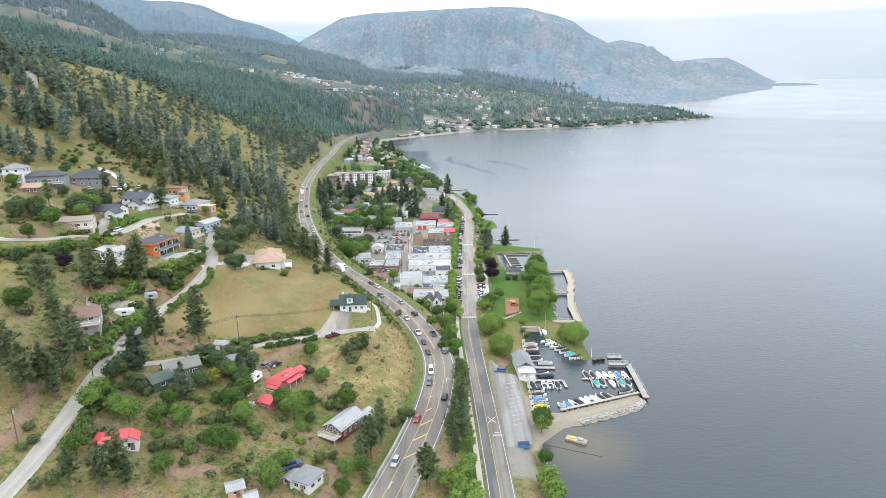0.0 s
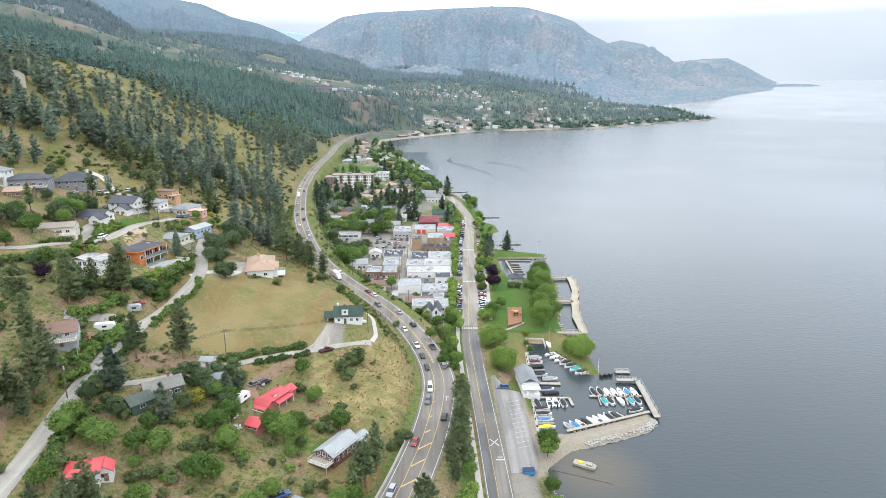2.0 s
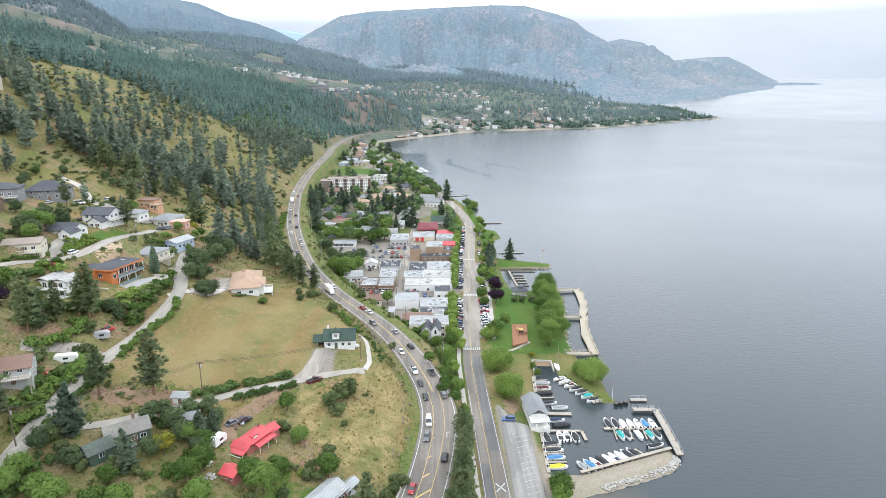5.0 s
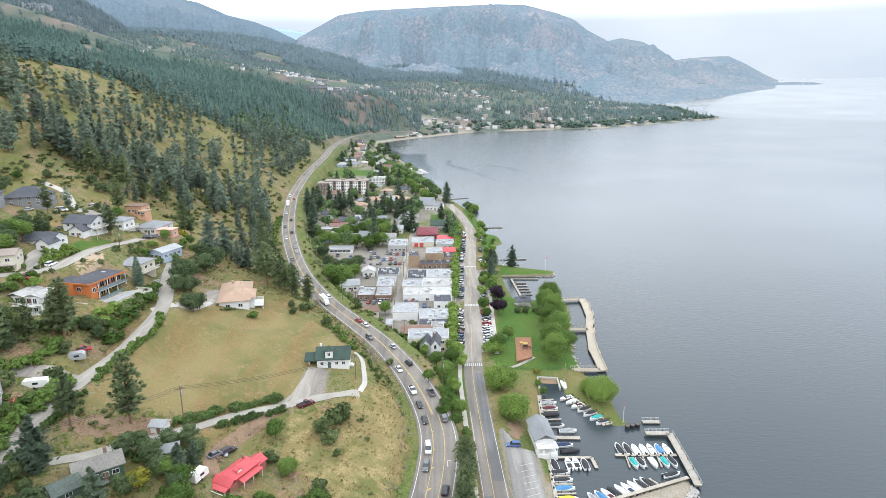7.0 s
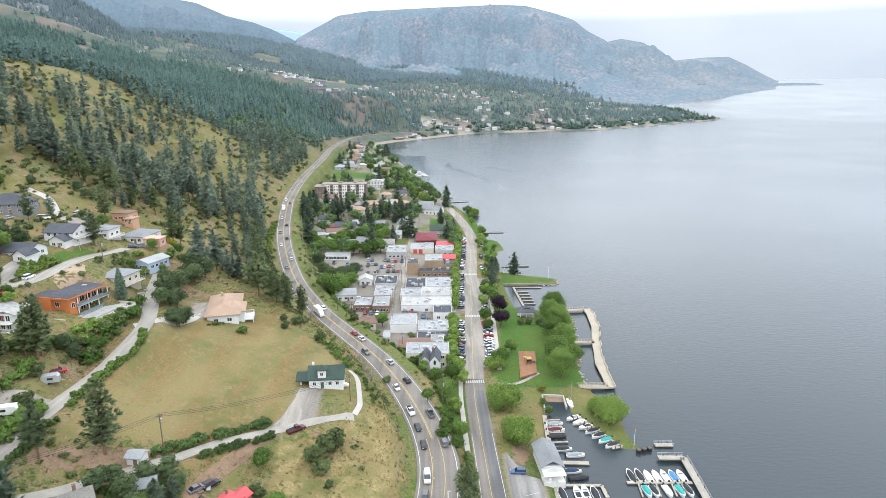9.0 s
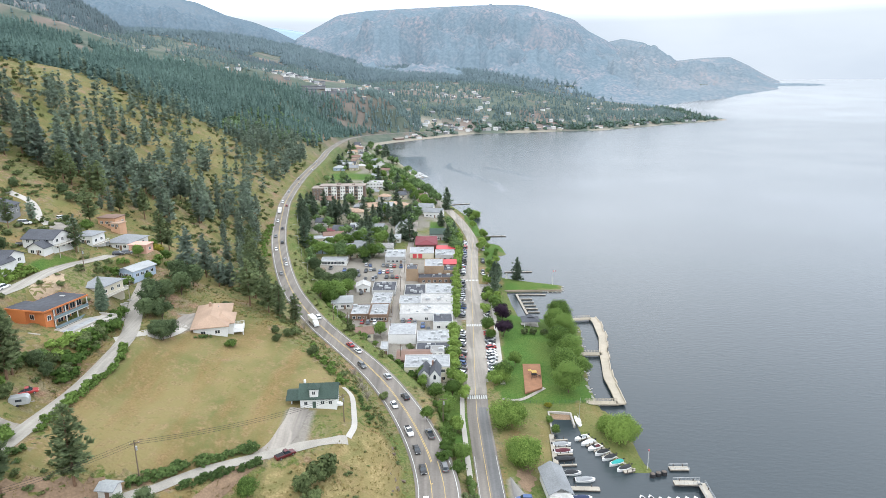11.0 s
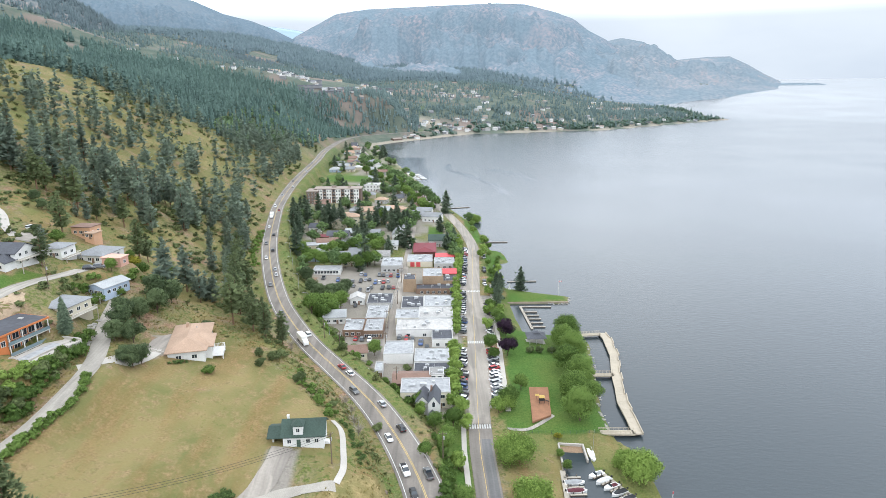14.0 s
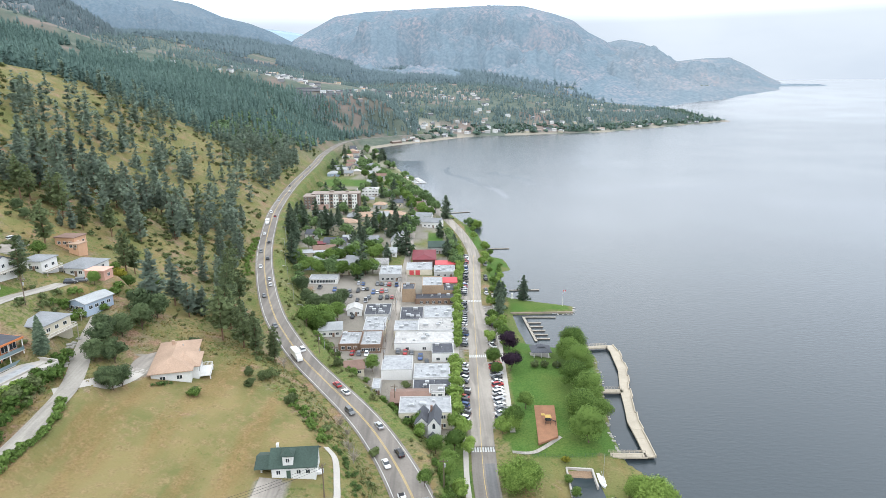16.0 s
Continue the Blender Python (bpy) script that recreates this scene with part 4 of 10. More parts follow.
def feather_pine(seed, height, radius, tiers, per, bare_share=0.18, full=0.7, sprays=5, coarse=1.0):
    """A near pine: uneven boughs carrying loose fans of needles, thin towards the foot."""
    rng = random.Random(seed)
    trunk, crown = MB(), MB()
    lean = rng.uniform(-.02, .02) * height
    trunk.tube((0, 0, -0.8), (lean * .4, 0, height * 0.5), 0.019 * height, 0.013 * height, 6)
    trunk.tube((lean * .4, 0, height * 0.5), (lean, 0, height * 0.97), 0.013 * height, 0.03, 4)
    for i in range(tiers):
        v = i / (tiers - 1)
        z = height * (bare_share + (0.98 - bare_share) * v)
        shape = ((1 - v) ** full + 0.07) * min(1, 0.5 + v * 2.6) if full > 0 else max(.14, math.sin(math.pi * (.16 + .8 * v)) ** .8)
        r = radius * shape * rng.uniform(.62, 1.2)
        for k in range(per if v < .75 else max(4, per - 3)):
            if rng.random() < .22:
                continue
            a = 6.283 * k / per + rng.uniform(-.45, .45) + i * 1.3
            L = r * rng.uniform(.55, 1.18)
            zz = z + rng.uniform(-.5, .5) * height / tiers
            rise = rng.uniform(-.25, .22)
            ca, sa = math.cos(a), math.sin(a)
            if k % 4 == 0 and v < .6:
                trunk.tube((lean * v, 0, zz), (ca * L * .8, sa * L * .8, zz + rise * L * .8), .05, .02, 3)
            for q in range(sprays):
                t = (.3 + .7 * q / max(1, sprays - 1)) * rng.uniform(.85, 1.1)
                p = Vector((lean * v + ca * L * t + rng.uniform(-.35, .35), sa * L * t + rng.uniform(-.35, .35), zz + rise * L * t + rng.uniform(-.3, .35)))
                out = Vector((ca + rng.uniform(-.9, .9), sa + rng.uniform(-.9, .9), rng.uniform(-.25, .85))).normalized()
                side = Matrix.Rotation(rng.uniform(-.8, .8), 3, out) @ out.cross(Vector((0, 0, 1))).normalized()
                g = coarse * (.62 + .03 * height * (1 - v) ** .5) * rng.uniform(.7, 1.25)
                w = side * g * .36
                m = p - out * g * .45
                for e, f in ((-1.0, .75), (0.0, 1.0), (1.0, .8)):
                    tip = m + out * g * 1.25 * f + side * e * g * .55
                    base = m + side * e * g * .18
                    soft = Vector((ca, sa, .55)) + out * .35
                    turned = (w * 2).cross(tip - base + w).dot(soft) < 0
                    crown.add((base - w, base + w, tip), [(0, 2, 1) if turned else (0, 1, 2)])
                    crown.n += [soft[:]] * 3
    return trunk.mesh("trunk"), crown.mesh("crown")


PROTO = {}


def tree_kind(key, name, label, category, meshes, bark, leaf, group):
    """The first tree of a kind; it is planted and then copied."""
    PROTO[key] = dict(name=name, label=label, category=category, trunk=meshes[0], crown=meshes[1], bark=bark, leaf=leaf, group=group)


def plant(key, x, y, s=1.0, rz=None, sink=0.1, z=None):
    p = PROTO[key]
    rz = random.uniform(0, 360) if rz is None else rz
    z = (gz(x, y) if z is None else z) - sink
    m = pose(x, y, z, 0, 0, rz) @ Matrix.Diagonal((s * random.uniform(.93, 1.07), s * random.uniform(.93, 1.07), s, 1))
    t = thing(p["name"], p["label"], p["category"], m, p["group"])
    part("trunk", p["trunk"], p["bark"], t)
    part("crown", p["crown"], p["leaf"], t)
    return t


for i in range(4):
    tree_kind(f"oak{i}", "broadleaf_tree", "full green broadleaf tree with a rounded uneven crown", "tree", broad_meshes(10 + i, 9.5, 4.2, 34, 1700, 0.38), M["bark"], M["leaf"], "broadleaf trees")
    tree_kind(f"pine{i}", "pine_tree", "tall dark ponderosa pine with a ragged narrow crown", "tree", feather_pine(30 + i, 18, 3.9 + .4 * (i % 3), 21, 8, 0.2 + 0.04 * i, full=0 if i < 3 else .6), M["bark_red"], M["needle"], "pines on the hillside")
    tree_kind(f"hillpine{i}", "pine_tree", "ragged green ponderosa pine on the dry slope", "tree", feather_pine(230 + i, 18, 3.5 + .25 * i, 16, 7, 0.1 + 0.05 * i, full=0.6 if i % 2 else 0, sprays=4, coarse=1.35), M["bark_red"], M["needle_hill_hazed"], "pines on the hillside")
    tree_kind(f"elm{i}", "broadleaf_tree", "dark green broadleaf tree with a dense spreading crown", "tree", broad_meshes(210 + i, 9.5, 4.3, 26, 1500, 0.4, 0.12), M["bark"], M["leaf_elm"], "broadleaf trees")
    tree_kind(f"bush{i}", "bush", "rounded dark green bush on dry ground", "bush", broad_meshes(50 + i, 2.9, 2.1, 11, 420, 0.3, 0.06, 0.75), M["bark"], M["leaf_dark"], "bushes")
for i in range(2):
    tree_kind(f"park{i}", "park_tree", "large spreading green shade tree on the park lawn", "tree", broad_meshes(70 + i, 14, 6.4, 30, 5000, 0.4, 0.16), M["bark"], M["leaf"], "shade trees in the park")
    tree_kind(f"willow{i}", "willow_tree", "broad light green willow with a drooping crown", "tree", broad_meshes(80 + i, 10, 6.4, 40, 5000, 0.32, 0.16, 0.9, 0.35), M["bark"], M["leaf_light"], "willows by the marina")
    tree_kind(f"spruce{i}", "spruce_tree", "dense dark conical spruce", "tree", feather_pine(90 + i, 14.5, 5.0, 20, 9, 0.04, 0.75, coarse=1.15), M["bark"], M["needle_blue"], "spruces")
    tree_kind(f"townspruce{i}", "spruce_tree", "dark conical conifer between the houses", "tree", feather_pine(95 + i, 16, 5.6, 15, 8, 0.06, 0.7, sprays=4, coarse=1.45), M["bark"], M["needle_blue"], "spruces")
    tree_kind(f"street{i}", "street_tree", "small bright green street tree beside the pavement", "tree", broad_meshes(100 + i, 6.5, 2.9, 15, 620, 0.4, 0.25), M["bark"], M["leaf_light"], "street trees")
    tree_kind(f"plum{i}", "plum_tree", "dark purple-leaved plum tree in the park", "tree", broad_meshes(110 + i, 9.5, 4.0, 18, 1500, 0.36, 0.15), M["bark"], M["leaf_plum"], "plum trees")
tree_kind("gold", "golden_tree", "yellow-green tree beside a garden", "tree", broad_meshes(120, 6, 3.4, 14, 900, 0.36, 0.2), M["bark"], M["leaf_gold"], "")
tree_kind("cypress", "cypress_tree", "dense dark green columnar cedar", "tree", pine_meshes(121, 11, 2.7, 30, 14, 0.0, 0.08, 0.62), M["bark"], M["needle_blue"], "")
tree_kind("gardenbush0", "shrub", "bright green garden shrub", "shrub", broad_meshes(131, 2.4, 2.0, 10, 500, 0.25, 0.05), M["bark"], M["leaf"], "garden shrubs")
tree_kind("gardenbush1", "shrub", "lime green garden shrub", "shrub", broad_meshes(132, 2.2, 2.0, 10, 500, 0.25, 0.05), M["bark"], M["leaf_light"], "garden shrubs")


for i in range(3):
    tree_kind(f"grove{i}", "town_tree", "leafy green tree between the houses", "tree", broad_meshes(140 + i, 9.5, 4.4, 16, 400, 0.66), M["bark"], M["leaf_town"], "trees between the houses")


def bare_tree(x, y, s=1.0):
    rng = random.Random(int(x * 7))
    t = thing("bare_tree", "leafless grey dead tree on the slope", "tree", pose(x, y, gz(x, y) - 0.2))
    mb = MB()
    mb.tube((0, 0, 0), (0.1, 0, 3 * s), 0.16, 0.1, 6)
    part("trunk", mb, M["twig"], t)
    mb = MB()
    for k in range(46):
        z = rng.uniform(1.2, 5) * s
        a = rng.uniform(0, 6.28)
        L = rng.uniform(1.0, 2.6) * s
        mb.tube((0.1, 0, z * .6), (math.cos(a) * L, math.sin(a) * L, z * .6 + rng.uniform(1, 3) * s), 0.06, 0.02, 3)
    part("twig_crown", mb, M["twig"], t)


def clear_of(x, y, roads=4.5):
    for (hx, hy, hr) in KEEP:
        if (x - hx) ** 2 + (y - hy) ** 2 < hr * hr:
            return False
    return on_grid(road_gap, x, y) > roads


KEEP = [(-36, 251.9, 10), (-81.9, 294.9, 13), (-121.3, 263.7, 15), (-125.5, 245.4, 11), (-80.7, 150.3, 5), (-49.5, 194.6, 9), (-52.4, 178.6, 4), (-29, 175, 10), (-36, 150, 6), (-51.5, 142.1, 4), (-81.1, 176.8, 5), (-76.6, 185, 6), (-68.1, 194.1, 4),
        (-111.8, 191.8, 9), (-148.2, 259.9, 13), (-145.7, 284.9, 10), (-142.6, 304.5, 12), (-142.4, 326, 10), (-153, 371.8, 9), (-126.6, 333, 11), (-112, 308.5, 9), (-117.6, 292.3, 10), (-193, 318.5, 16), (-182.4, 338.2, 14)]
KEEP += [(-204.6, 313.3, 9), (-281, 455, 9), (-190.9, 303, 9), (-73.4, 202.9, 4), (-107.9, 228.5, 8), (-107.4, 210, 7), (-39.9, 239.7, 9), (-43, 222.8, 5), (-26, 182, 9)]

# single trees that stand out
def grow(key, *rows):
    """Trees of one kind at (x, y, size)."""
    n = sum(1 for q in PROTO if q[:-1] == key)
    for k, (x, y, s) in enumerate(rows):
        wide = 1.0 if key not in ("oak", "elm") else 1.25 if x < 0 and y > 370 or x < -10 else 1.1
        plant(f"{key}{k % n}", x, y, s * wide)


# round the upper houses and gardens
grow("pine", (-113.2, 233.5, 1.05), (-87, 366.4, 0.95), (-91.2, 381.3, 1.05), (-96.6, 397.6, 1), (-100.9, 413.8, 1), (-89.6, 390.7, 0.9), (-156, 362.2, 1.1), (-150.7, 404.2, 0.9), (-124.5, 360.7, 1),
     (-138.8, 318.1, 0.75), (-122.7, 364, 0.7), (-186.9, 399.8, 1.15), (-170.7, 402.5, 1.15), (-185.9, 404.8, 0.9), (-169.5, 327.4, 0.7), (-171.7, 281.7, 0.7), (-157.1, 300.8, 0.55),
     (-177.9, 407.8, 0.9), (-159.9, 397.7, 0.7), (-113.5, 236.2, 1.05))
grow("oak", (-138.8, 233.3, 0.7), (-155.8, 287.1, 0.7), (-159.3, 282.1, 0.75), (-166.7, 264.8, 0.7), (-170.9, 259.7, 0.7), (-156.8, 256.6, 0.65), (-153.4, 273.7, 0.6), (-161.6, 292, 0.6),
     (-156.8, 257.5, 0.65), (-157.8, 242.5, 0.5), (-121, 330, 0.45))
grow("bush", (-106.6, 258.8, 1.2), (-109, 246, 1.2), (-105.8, 266.7, 1.2), (-109.5, 227, 1.2), (-104.7, 246, 1.2))
grow("gardenbush", (-137.8, 250.1, 1.3), (-134.4, 255.4, 1.3), (-136.1, 258.9, 1.2), (-138.6, 254.6, 1.2), (-117.9, 346.9, 1.4), (-117.8, 313.9, 1.2), (-112.3, 317.6, 1))
grow("plum", (-135.5, 226.3, 0.6))
grow("elm", (-98.4, 313.9, 0.8), (-97.6, 324.2, 0.8), (-101.5, 306.4, 0.7), (-102.6, 297.8, 0.75), (-100.6, 291.8, 0.7), (-95.5, 288.5, 0.7),
     (-99.2, 284.3, 0.6), (-90.3, 275.8, 0.6), (-88.9, 278.4, 0.55), (-92.6, 276.1, 0.5), (-102.6, 321.9, 0.8), (-170, 257, 0.7), (-165.8, 262, 0.7), (-154.2, 276.3, 0.7),
     (-158.4, 278.5, 0.75), (-161, 296.3, 0.7), (-156.2, 299.8, 0.6), (-140, 231.3, 0.6), (-148.6, 222.7, 0.5))
# on the slope among the lower houses
grow("pine", (-118.5, 188, 0.95), (-3.5, 152, 0.75),
     (-111.4, 159.8, 0.9), (-108.5, 163.6, 0.85), (-113.3, 161.7, 0.8), (-108, 171.3, 0.95), (-108.3, 178.8, 1), (-92.6, 196.9, 0.85), (-81.1, 203.8, 1.1), (-78.4, 138.4, 0.75),
     (-79.5, 133.7, 0.7), (-85.9, 132.3, 0.6), (-74.9, 135.9, 0.6), (-105.6, 162.7, 0.75), (-118.1, 164.6, 0.95), (-19.7, 164.5, 0.8), (-17.5, 172.3, 0.85), (-22, 161, 0.6),
     (-21.3, 166.7, 0.65))
grow("pine", (-121.8, 216, 1.05), (-129.8, 204.1, 1))
grow("spruce", (-91.5, 180.8, 0.95), (-75.3, 173.7, 0.75), (-63.2, 187.7, 0.62))
grow("oak", (-132.9, 196.6, 0.6), (-69.2, 142.8, 0.55), (-56.8, 168, 0.5), (-42, 155.4, 0.45), (-45.1, 210.4, 0.5), (-25.6, 147.4, 0.45), (-41, 183.4, 0.45), (-56.7, 156.4, 0.5),
     (-61.1, 185.1, 0.55), (-64.7, 187.5, 0.5))
grow("bush", (-106.7, 215.2, 1.3), (-113.2, 205.4, 1.4), (-130, 192.8, 1.3), (-89.9, 150.3, 1.2), (-86.5, 152.1, 1.1), (-94.7, 177.2, 1.2), (-79.2, 173.9, 0.9), (-73.1, 172.7, 0.9),
     (-65.3, 166.1, 1), (-62.9, 167.1, 1), (-64.9, 158.5, 0.9), (-66.9, 155, 1), (-71.4, 152.6, 1.1), (-74.2, 151, 1), (-66.3, 148.1, 0.8), (-52, 165.8, 0.5), (-51.6, 156.3, 0.5),
     (-89.6, 132.2, 1), (-91.5, 129.3, 0.9), (-104.7, 149.3, 0.9), (-101.8, 145.4, 0.8), (-102.8, 142.5, 0.7), (-106.6, 171.3, 0.9), (-90.9, 175.4, 1.1), (-85.2, 170.6, 1.1), (-33.9, 184.5, 1))
grow("bush", (-30.9, 184.7, 1), (-28.9, 220.2, 2), (-32.9, 215.6, 1.6), (-29.9, 212, 1.3), (-27.9, 207.5, 0.6), (-9.5, 190, 0.9), (-12, 191, 0.9), (-13.4, 183, 1.1), (-12.4, 186.3, 1),
     (-33.5, 160.4, 0.9), (-30.4, 162, 0.8), (-38.4, 161.5, 0.7), (-38.8, 176.5, 0.9), (-44.7, 166.4, 0.6), (-34.2, 188.2, 0.9), (-19, 155.4, 1), (-39.7, 185.3, 0.9),
     (-44.1, 201, 1), (-39, 197.8, 1.4), (-30.5, 191.7, 1.5), (-51.2, 154.4, 0.6))
grow("gardenbush", (-43.6, 187.7, 0.8), (-35.8, 185.3, 0.7), (-40.8, 171.5, 0.9), (-92.3, 151.2, 0.9), (-76, 156.1, 0.9), (-67.8, 153.9, 0.8), (-51.9, 165.8, 0.8), (-39.9, 165.6, 0.7))
grow("oak", (-84.5, 158.9, 0.62), (-88.4, 160.8, 0.55), (-94.1, 158.9, 0.6), (-94.1, 163.7, 0.55), (-89.9, 142.7, 0.55), (-76.9, 159.9, 0.55), (-77.1, 167.9, 0.45), (-71.4, 161.3, 0.6),
     (-59, 154.4, 0.75), (-61.8, 173.8, 0.55), (-57.1, 168.3, 0.6), (-59.1, 179.2, 0.6), (-43.5, 144.9, 0.5), (-44.3, 146.9, 0.65), (-29.2, 185.7, 0.62), (-38.7, 196.7, 0.45),
     (-43.7, 176.1, 0.7), (-47.5, 178.8, 0.6), (-21.7, 157, 0.55), (-25.4, 155, 0.5), (-60.9, 174.9, 0.5), (-56.2, 168.4, 0.55), (-132.9, 192.8, 0.7))
# dark trees that close in on the cottages
grow("elm", (-76.6, 190.8, 0.5), (-73.9, 193.2, 0.5), (-70.3, 191.2, 0.55), (-68.2, 196.3, 0.45), (-64.3, 198.9, 0.5), (-61.2, 196, 0.45), (-66.9, 187.5, 0.5), (-61.8, 183.4, 0.5), (-72, 179.6, 0.5), (-86.5, 170.5, 0.55), (-95.2, 173.4, 0.5))
grow("spruce", (-63.6, 190.2, 0.55), (-61.2, 193.6, 0.45), (-62.6, 186.2, 0.5))
grow("pine", (-119, 226.5, 0.75), (-115.8, 232.6, 0.7), (-123, 221, 0.8))
grow("elm", (-120.4, 219, 0.5), (-124.2, 223, 0.5), (-111.6, 243.6, 0.45), (-107.2, 240.8, 0.4))
# along the waterfront
grow("pine", (6.5, 192, 0.65), (7.5, 198, 0.7), (8, 204, 0.7), (8.5, 210, 0.65), (7, 217, 0.6), (5.5, 186, 0.6), (7, 178, 0.6), (-2.7, 151, 0.75))
grow("spruce", (33.4, 420, 1), (32.5, 408, 0.8), (35.5, 435, 0.7), (48, 433, 0.95), (36.5, 430, 0.75), (34, 418, 0.8))
grow("oak", (26, 301, 0.75), (32, 313, 0.62), (24, 349, 0.7), (24.5, 340, 0.5), (31, 376, 0.7), (30, 385, 0.6), (28, 397, 0.6), (33, 352, 0.5),
     (31, 158, 0.55), (32, 171, 0.5), (34, 190, 0.75), (3, 270, 0.6), (4, 278, 0.55), (0, 284, 0.6), (6, 287, 0.7), (7.5, 247, 0.6), (6, 238, 0.5), (40, 268, 0.35),
     (39, 274, 0.3), (9, 175, 0.45))
grow("park", (59.5, 362, 0.84), (55.5, 352.5, 0.78), (57.5, 341, 0.9), (52.5, 330, 0.78), (55, 318, 0.9), (50.5, 306, 0.84), (49.5, 293, 0.88), (57, 307, 0.6))
grow("willow", (26.5, 247, .9), (23.8, 268, 0.95), (60, 260, 0.92), (57, 266, 0.6), (25, 300, 0.55))
grow("plum", (32.5, 366, 0.95), (30.5, 343.5, 0.95))
# about the meadow and above the highway
grow("pine", (-78.4, 342.7, 0.9), (-83, 354.4, 1), (-105, 430, 1), (-81.2, 347, 0.8), (-61.8, 317, 0.8), (-67.8, 323.1, 0.9), (-75.7, 325, 1.1), (-71.6, 334.6, 0.9), (-56.9, 321.6, 0.75),
     (-79.3, 342.5, 1), (-65.9, 329.7, 0.8))
grow("oak", (-5, 299, 0.62), (-24.6, 342, 0.6), (-46, 396, 0.8), (-51, 391, 0.85), (-55, 385, 0.9), (-49, 384, 0.8), (-56, 374, 0.8), (-58, 392, 0.7), (-52, 378, 0.7))
grow("bush", (-69.6, 281.5, 0.8), (-53.5, 295.9, 1), (-42.8, 283, 1.1), (-56.4, 290.6, 0.9), (-59.4, 297.8, 0.9), (-18, 277, 0.8), (-36, 333, 1.2), (-11, 328, 1), (-33, 345, 1.2),
     (-40, 350, 1.2), (-44, 358, 1.3))
grow("gardenbush", (-69.6, 280.4, 1))
grow("elm", (-80.4, 310.9, 0.4), (-47, 420, 0.7), (-59, 409, 0.75), (-52, 407, 0.8), (-48, 410, 0.8), (-64, 416, 0.8), (-71, 438, 0.75))
# in the town and its northern streets
grow("spruce", (-95, 537, 1.15), (-101, 552, 1.15), (-106, 602, 1.2), (-98, 588, 1.15), (-91, 511, 1), (-96, 545, 1), (-103, 565, 1.15), (-107, 580, 1.1),
     (-83, 578, 1.1), (-74, 567, 1.2), (-70, 575, 1.15), (-78, 572, 1.25), (-81, 566, 1.1), (-68, 568, 1.1), (-76, 580, 1.15), (-72, 585, 1.1), (-51, 516, 1.1),
     (-50, 541, 1.05), (-48, 569, 1.1), (-44, 577, 1.1), (-47, 530, 1), (-31, 564, 1.2), (-26, 571, 1.25), (-28, 577, 1.2), (-22, 566, 1.1), (-29, 500.4, 0.85))
grow("spruce", (-19, 572, 1.1), (-37, 585, 1), (9.3, 515, 0.9), (14.4, 527, 0.85), (5.4, 566, 0.9), (11.3, 634, 1.35), (-58.6, 656, 0.8))
grow("oak", (-38, 500, 0.8), (-45, 497, 0.75), (-52, 500, 0.85), (-58, 496, 0.75), (-64, 494, 0.8), (-70, 490, 0.7), (-35, 510, 0.75), (-48, 508, 0.8), (-76, 470, 0.7),
     (-73, 478, 0.7), (-3, 262, 0.5), (-65.5, 466, 0.85), (-61.7, 468, 0.8), (-53, 465, 0.85), (-44.5, 461, 0.85), (-40, 469.6, 0.8), (-36, 474.7, 0.75),
     (-84, 491, 0.8), (-78, 480, 0.7), (-41.6, 516.6, 0.8), (-39.6, 592.8, 0.9), (-9.6, 651, 0.9), (-18, 660, 0.9), (-23.7, 704, 0.9), (-35.8, 769, 0.9),
     (-7.6, 641, 0.85))
grow("oak", (-29, 728, 0.9), (-14.3, 681, 0.9), (-57.4, 797, 0.9), (-66.8, 816, 0.9), (-77.8, 848, 0.9), (-2, 632, 0.85), (-20, 690, 0.85), (-33, 745, 0.9),
     (-46, 780, 0.85), (-26, 716, 0.85), (30.7, 583.6, 0.55), (37.6, 538, 0.5))
grow("willow", (36, 612, 0.7), (33, 625, 0.6))
grow("elm", (-60.6, 498.6, 0.8))
plant("gold", -69.8, 181.3, .95)
plant("gold", -121.5, 349.5, .8)
plant("gold", -117.5, 302.5, .6)
for x, y, k in ((31, 368, .8), (32, 383, .9), (32.5, 394, .9), (27, 389, 1.0), (24, 371, 1.0), (29.4, 419, .9), (37.4, 447, .9), (40, 474, .8), (31.8, 491, 1.15), (33, 505, 1.0), (35, 530, 1.0), (30, 560, .9), (37, 460, .8)):
    plant(f"street{int(y) % 2}", x, y, k)
for x, y, k in ((31, 158, 1.15), (31.5, 152, 1.2), (33.6, 188, 1.0), (10.7, 285.7, .9), (8.9, 296.5, .95), (22, 297, .9), (6.8, 264, .9), (-4.6, 291.5, .75), (9, 163, .95), (6.7, 157.6, 1.0), (5.1, 152.2, 1.05), (1.2, 154, .8), (9.6, 149.7, 1.0), (8, 144, 1), (4, 146, .9), (3.5, 158, .6)):
    plant(f"street{int(y) % 2}", x, y, k)
for x, y, k in ((3.7, 174, .6), (4.7, 168.4, .55), (6, 180, .6), (7.9, 185, .62), (7.4, 189, .55), (7.2, 193, .65), (7.3, 196, .6), (6.9, 200, .65), (7.8, 203, .6), (8.6, 207, .62), (9.4, 211, .55), (8.4, 217, .6), (9.6, 221, .45)):
    plant(f"pine{int(y) % 4}", x, y, k)
plant("gold", 40, 283, .4)
plant("cypress", -111.8, 281.3, 1.05)
for x, y in ((-27, 285), (-52.9, 317.5), (-24, 268), (-22, 262), (-30, 291)):
    bare_tree(x, y, 1.2 if x < -40 else 0.9)

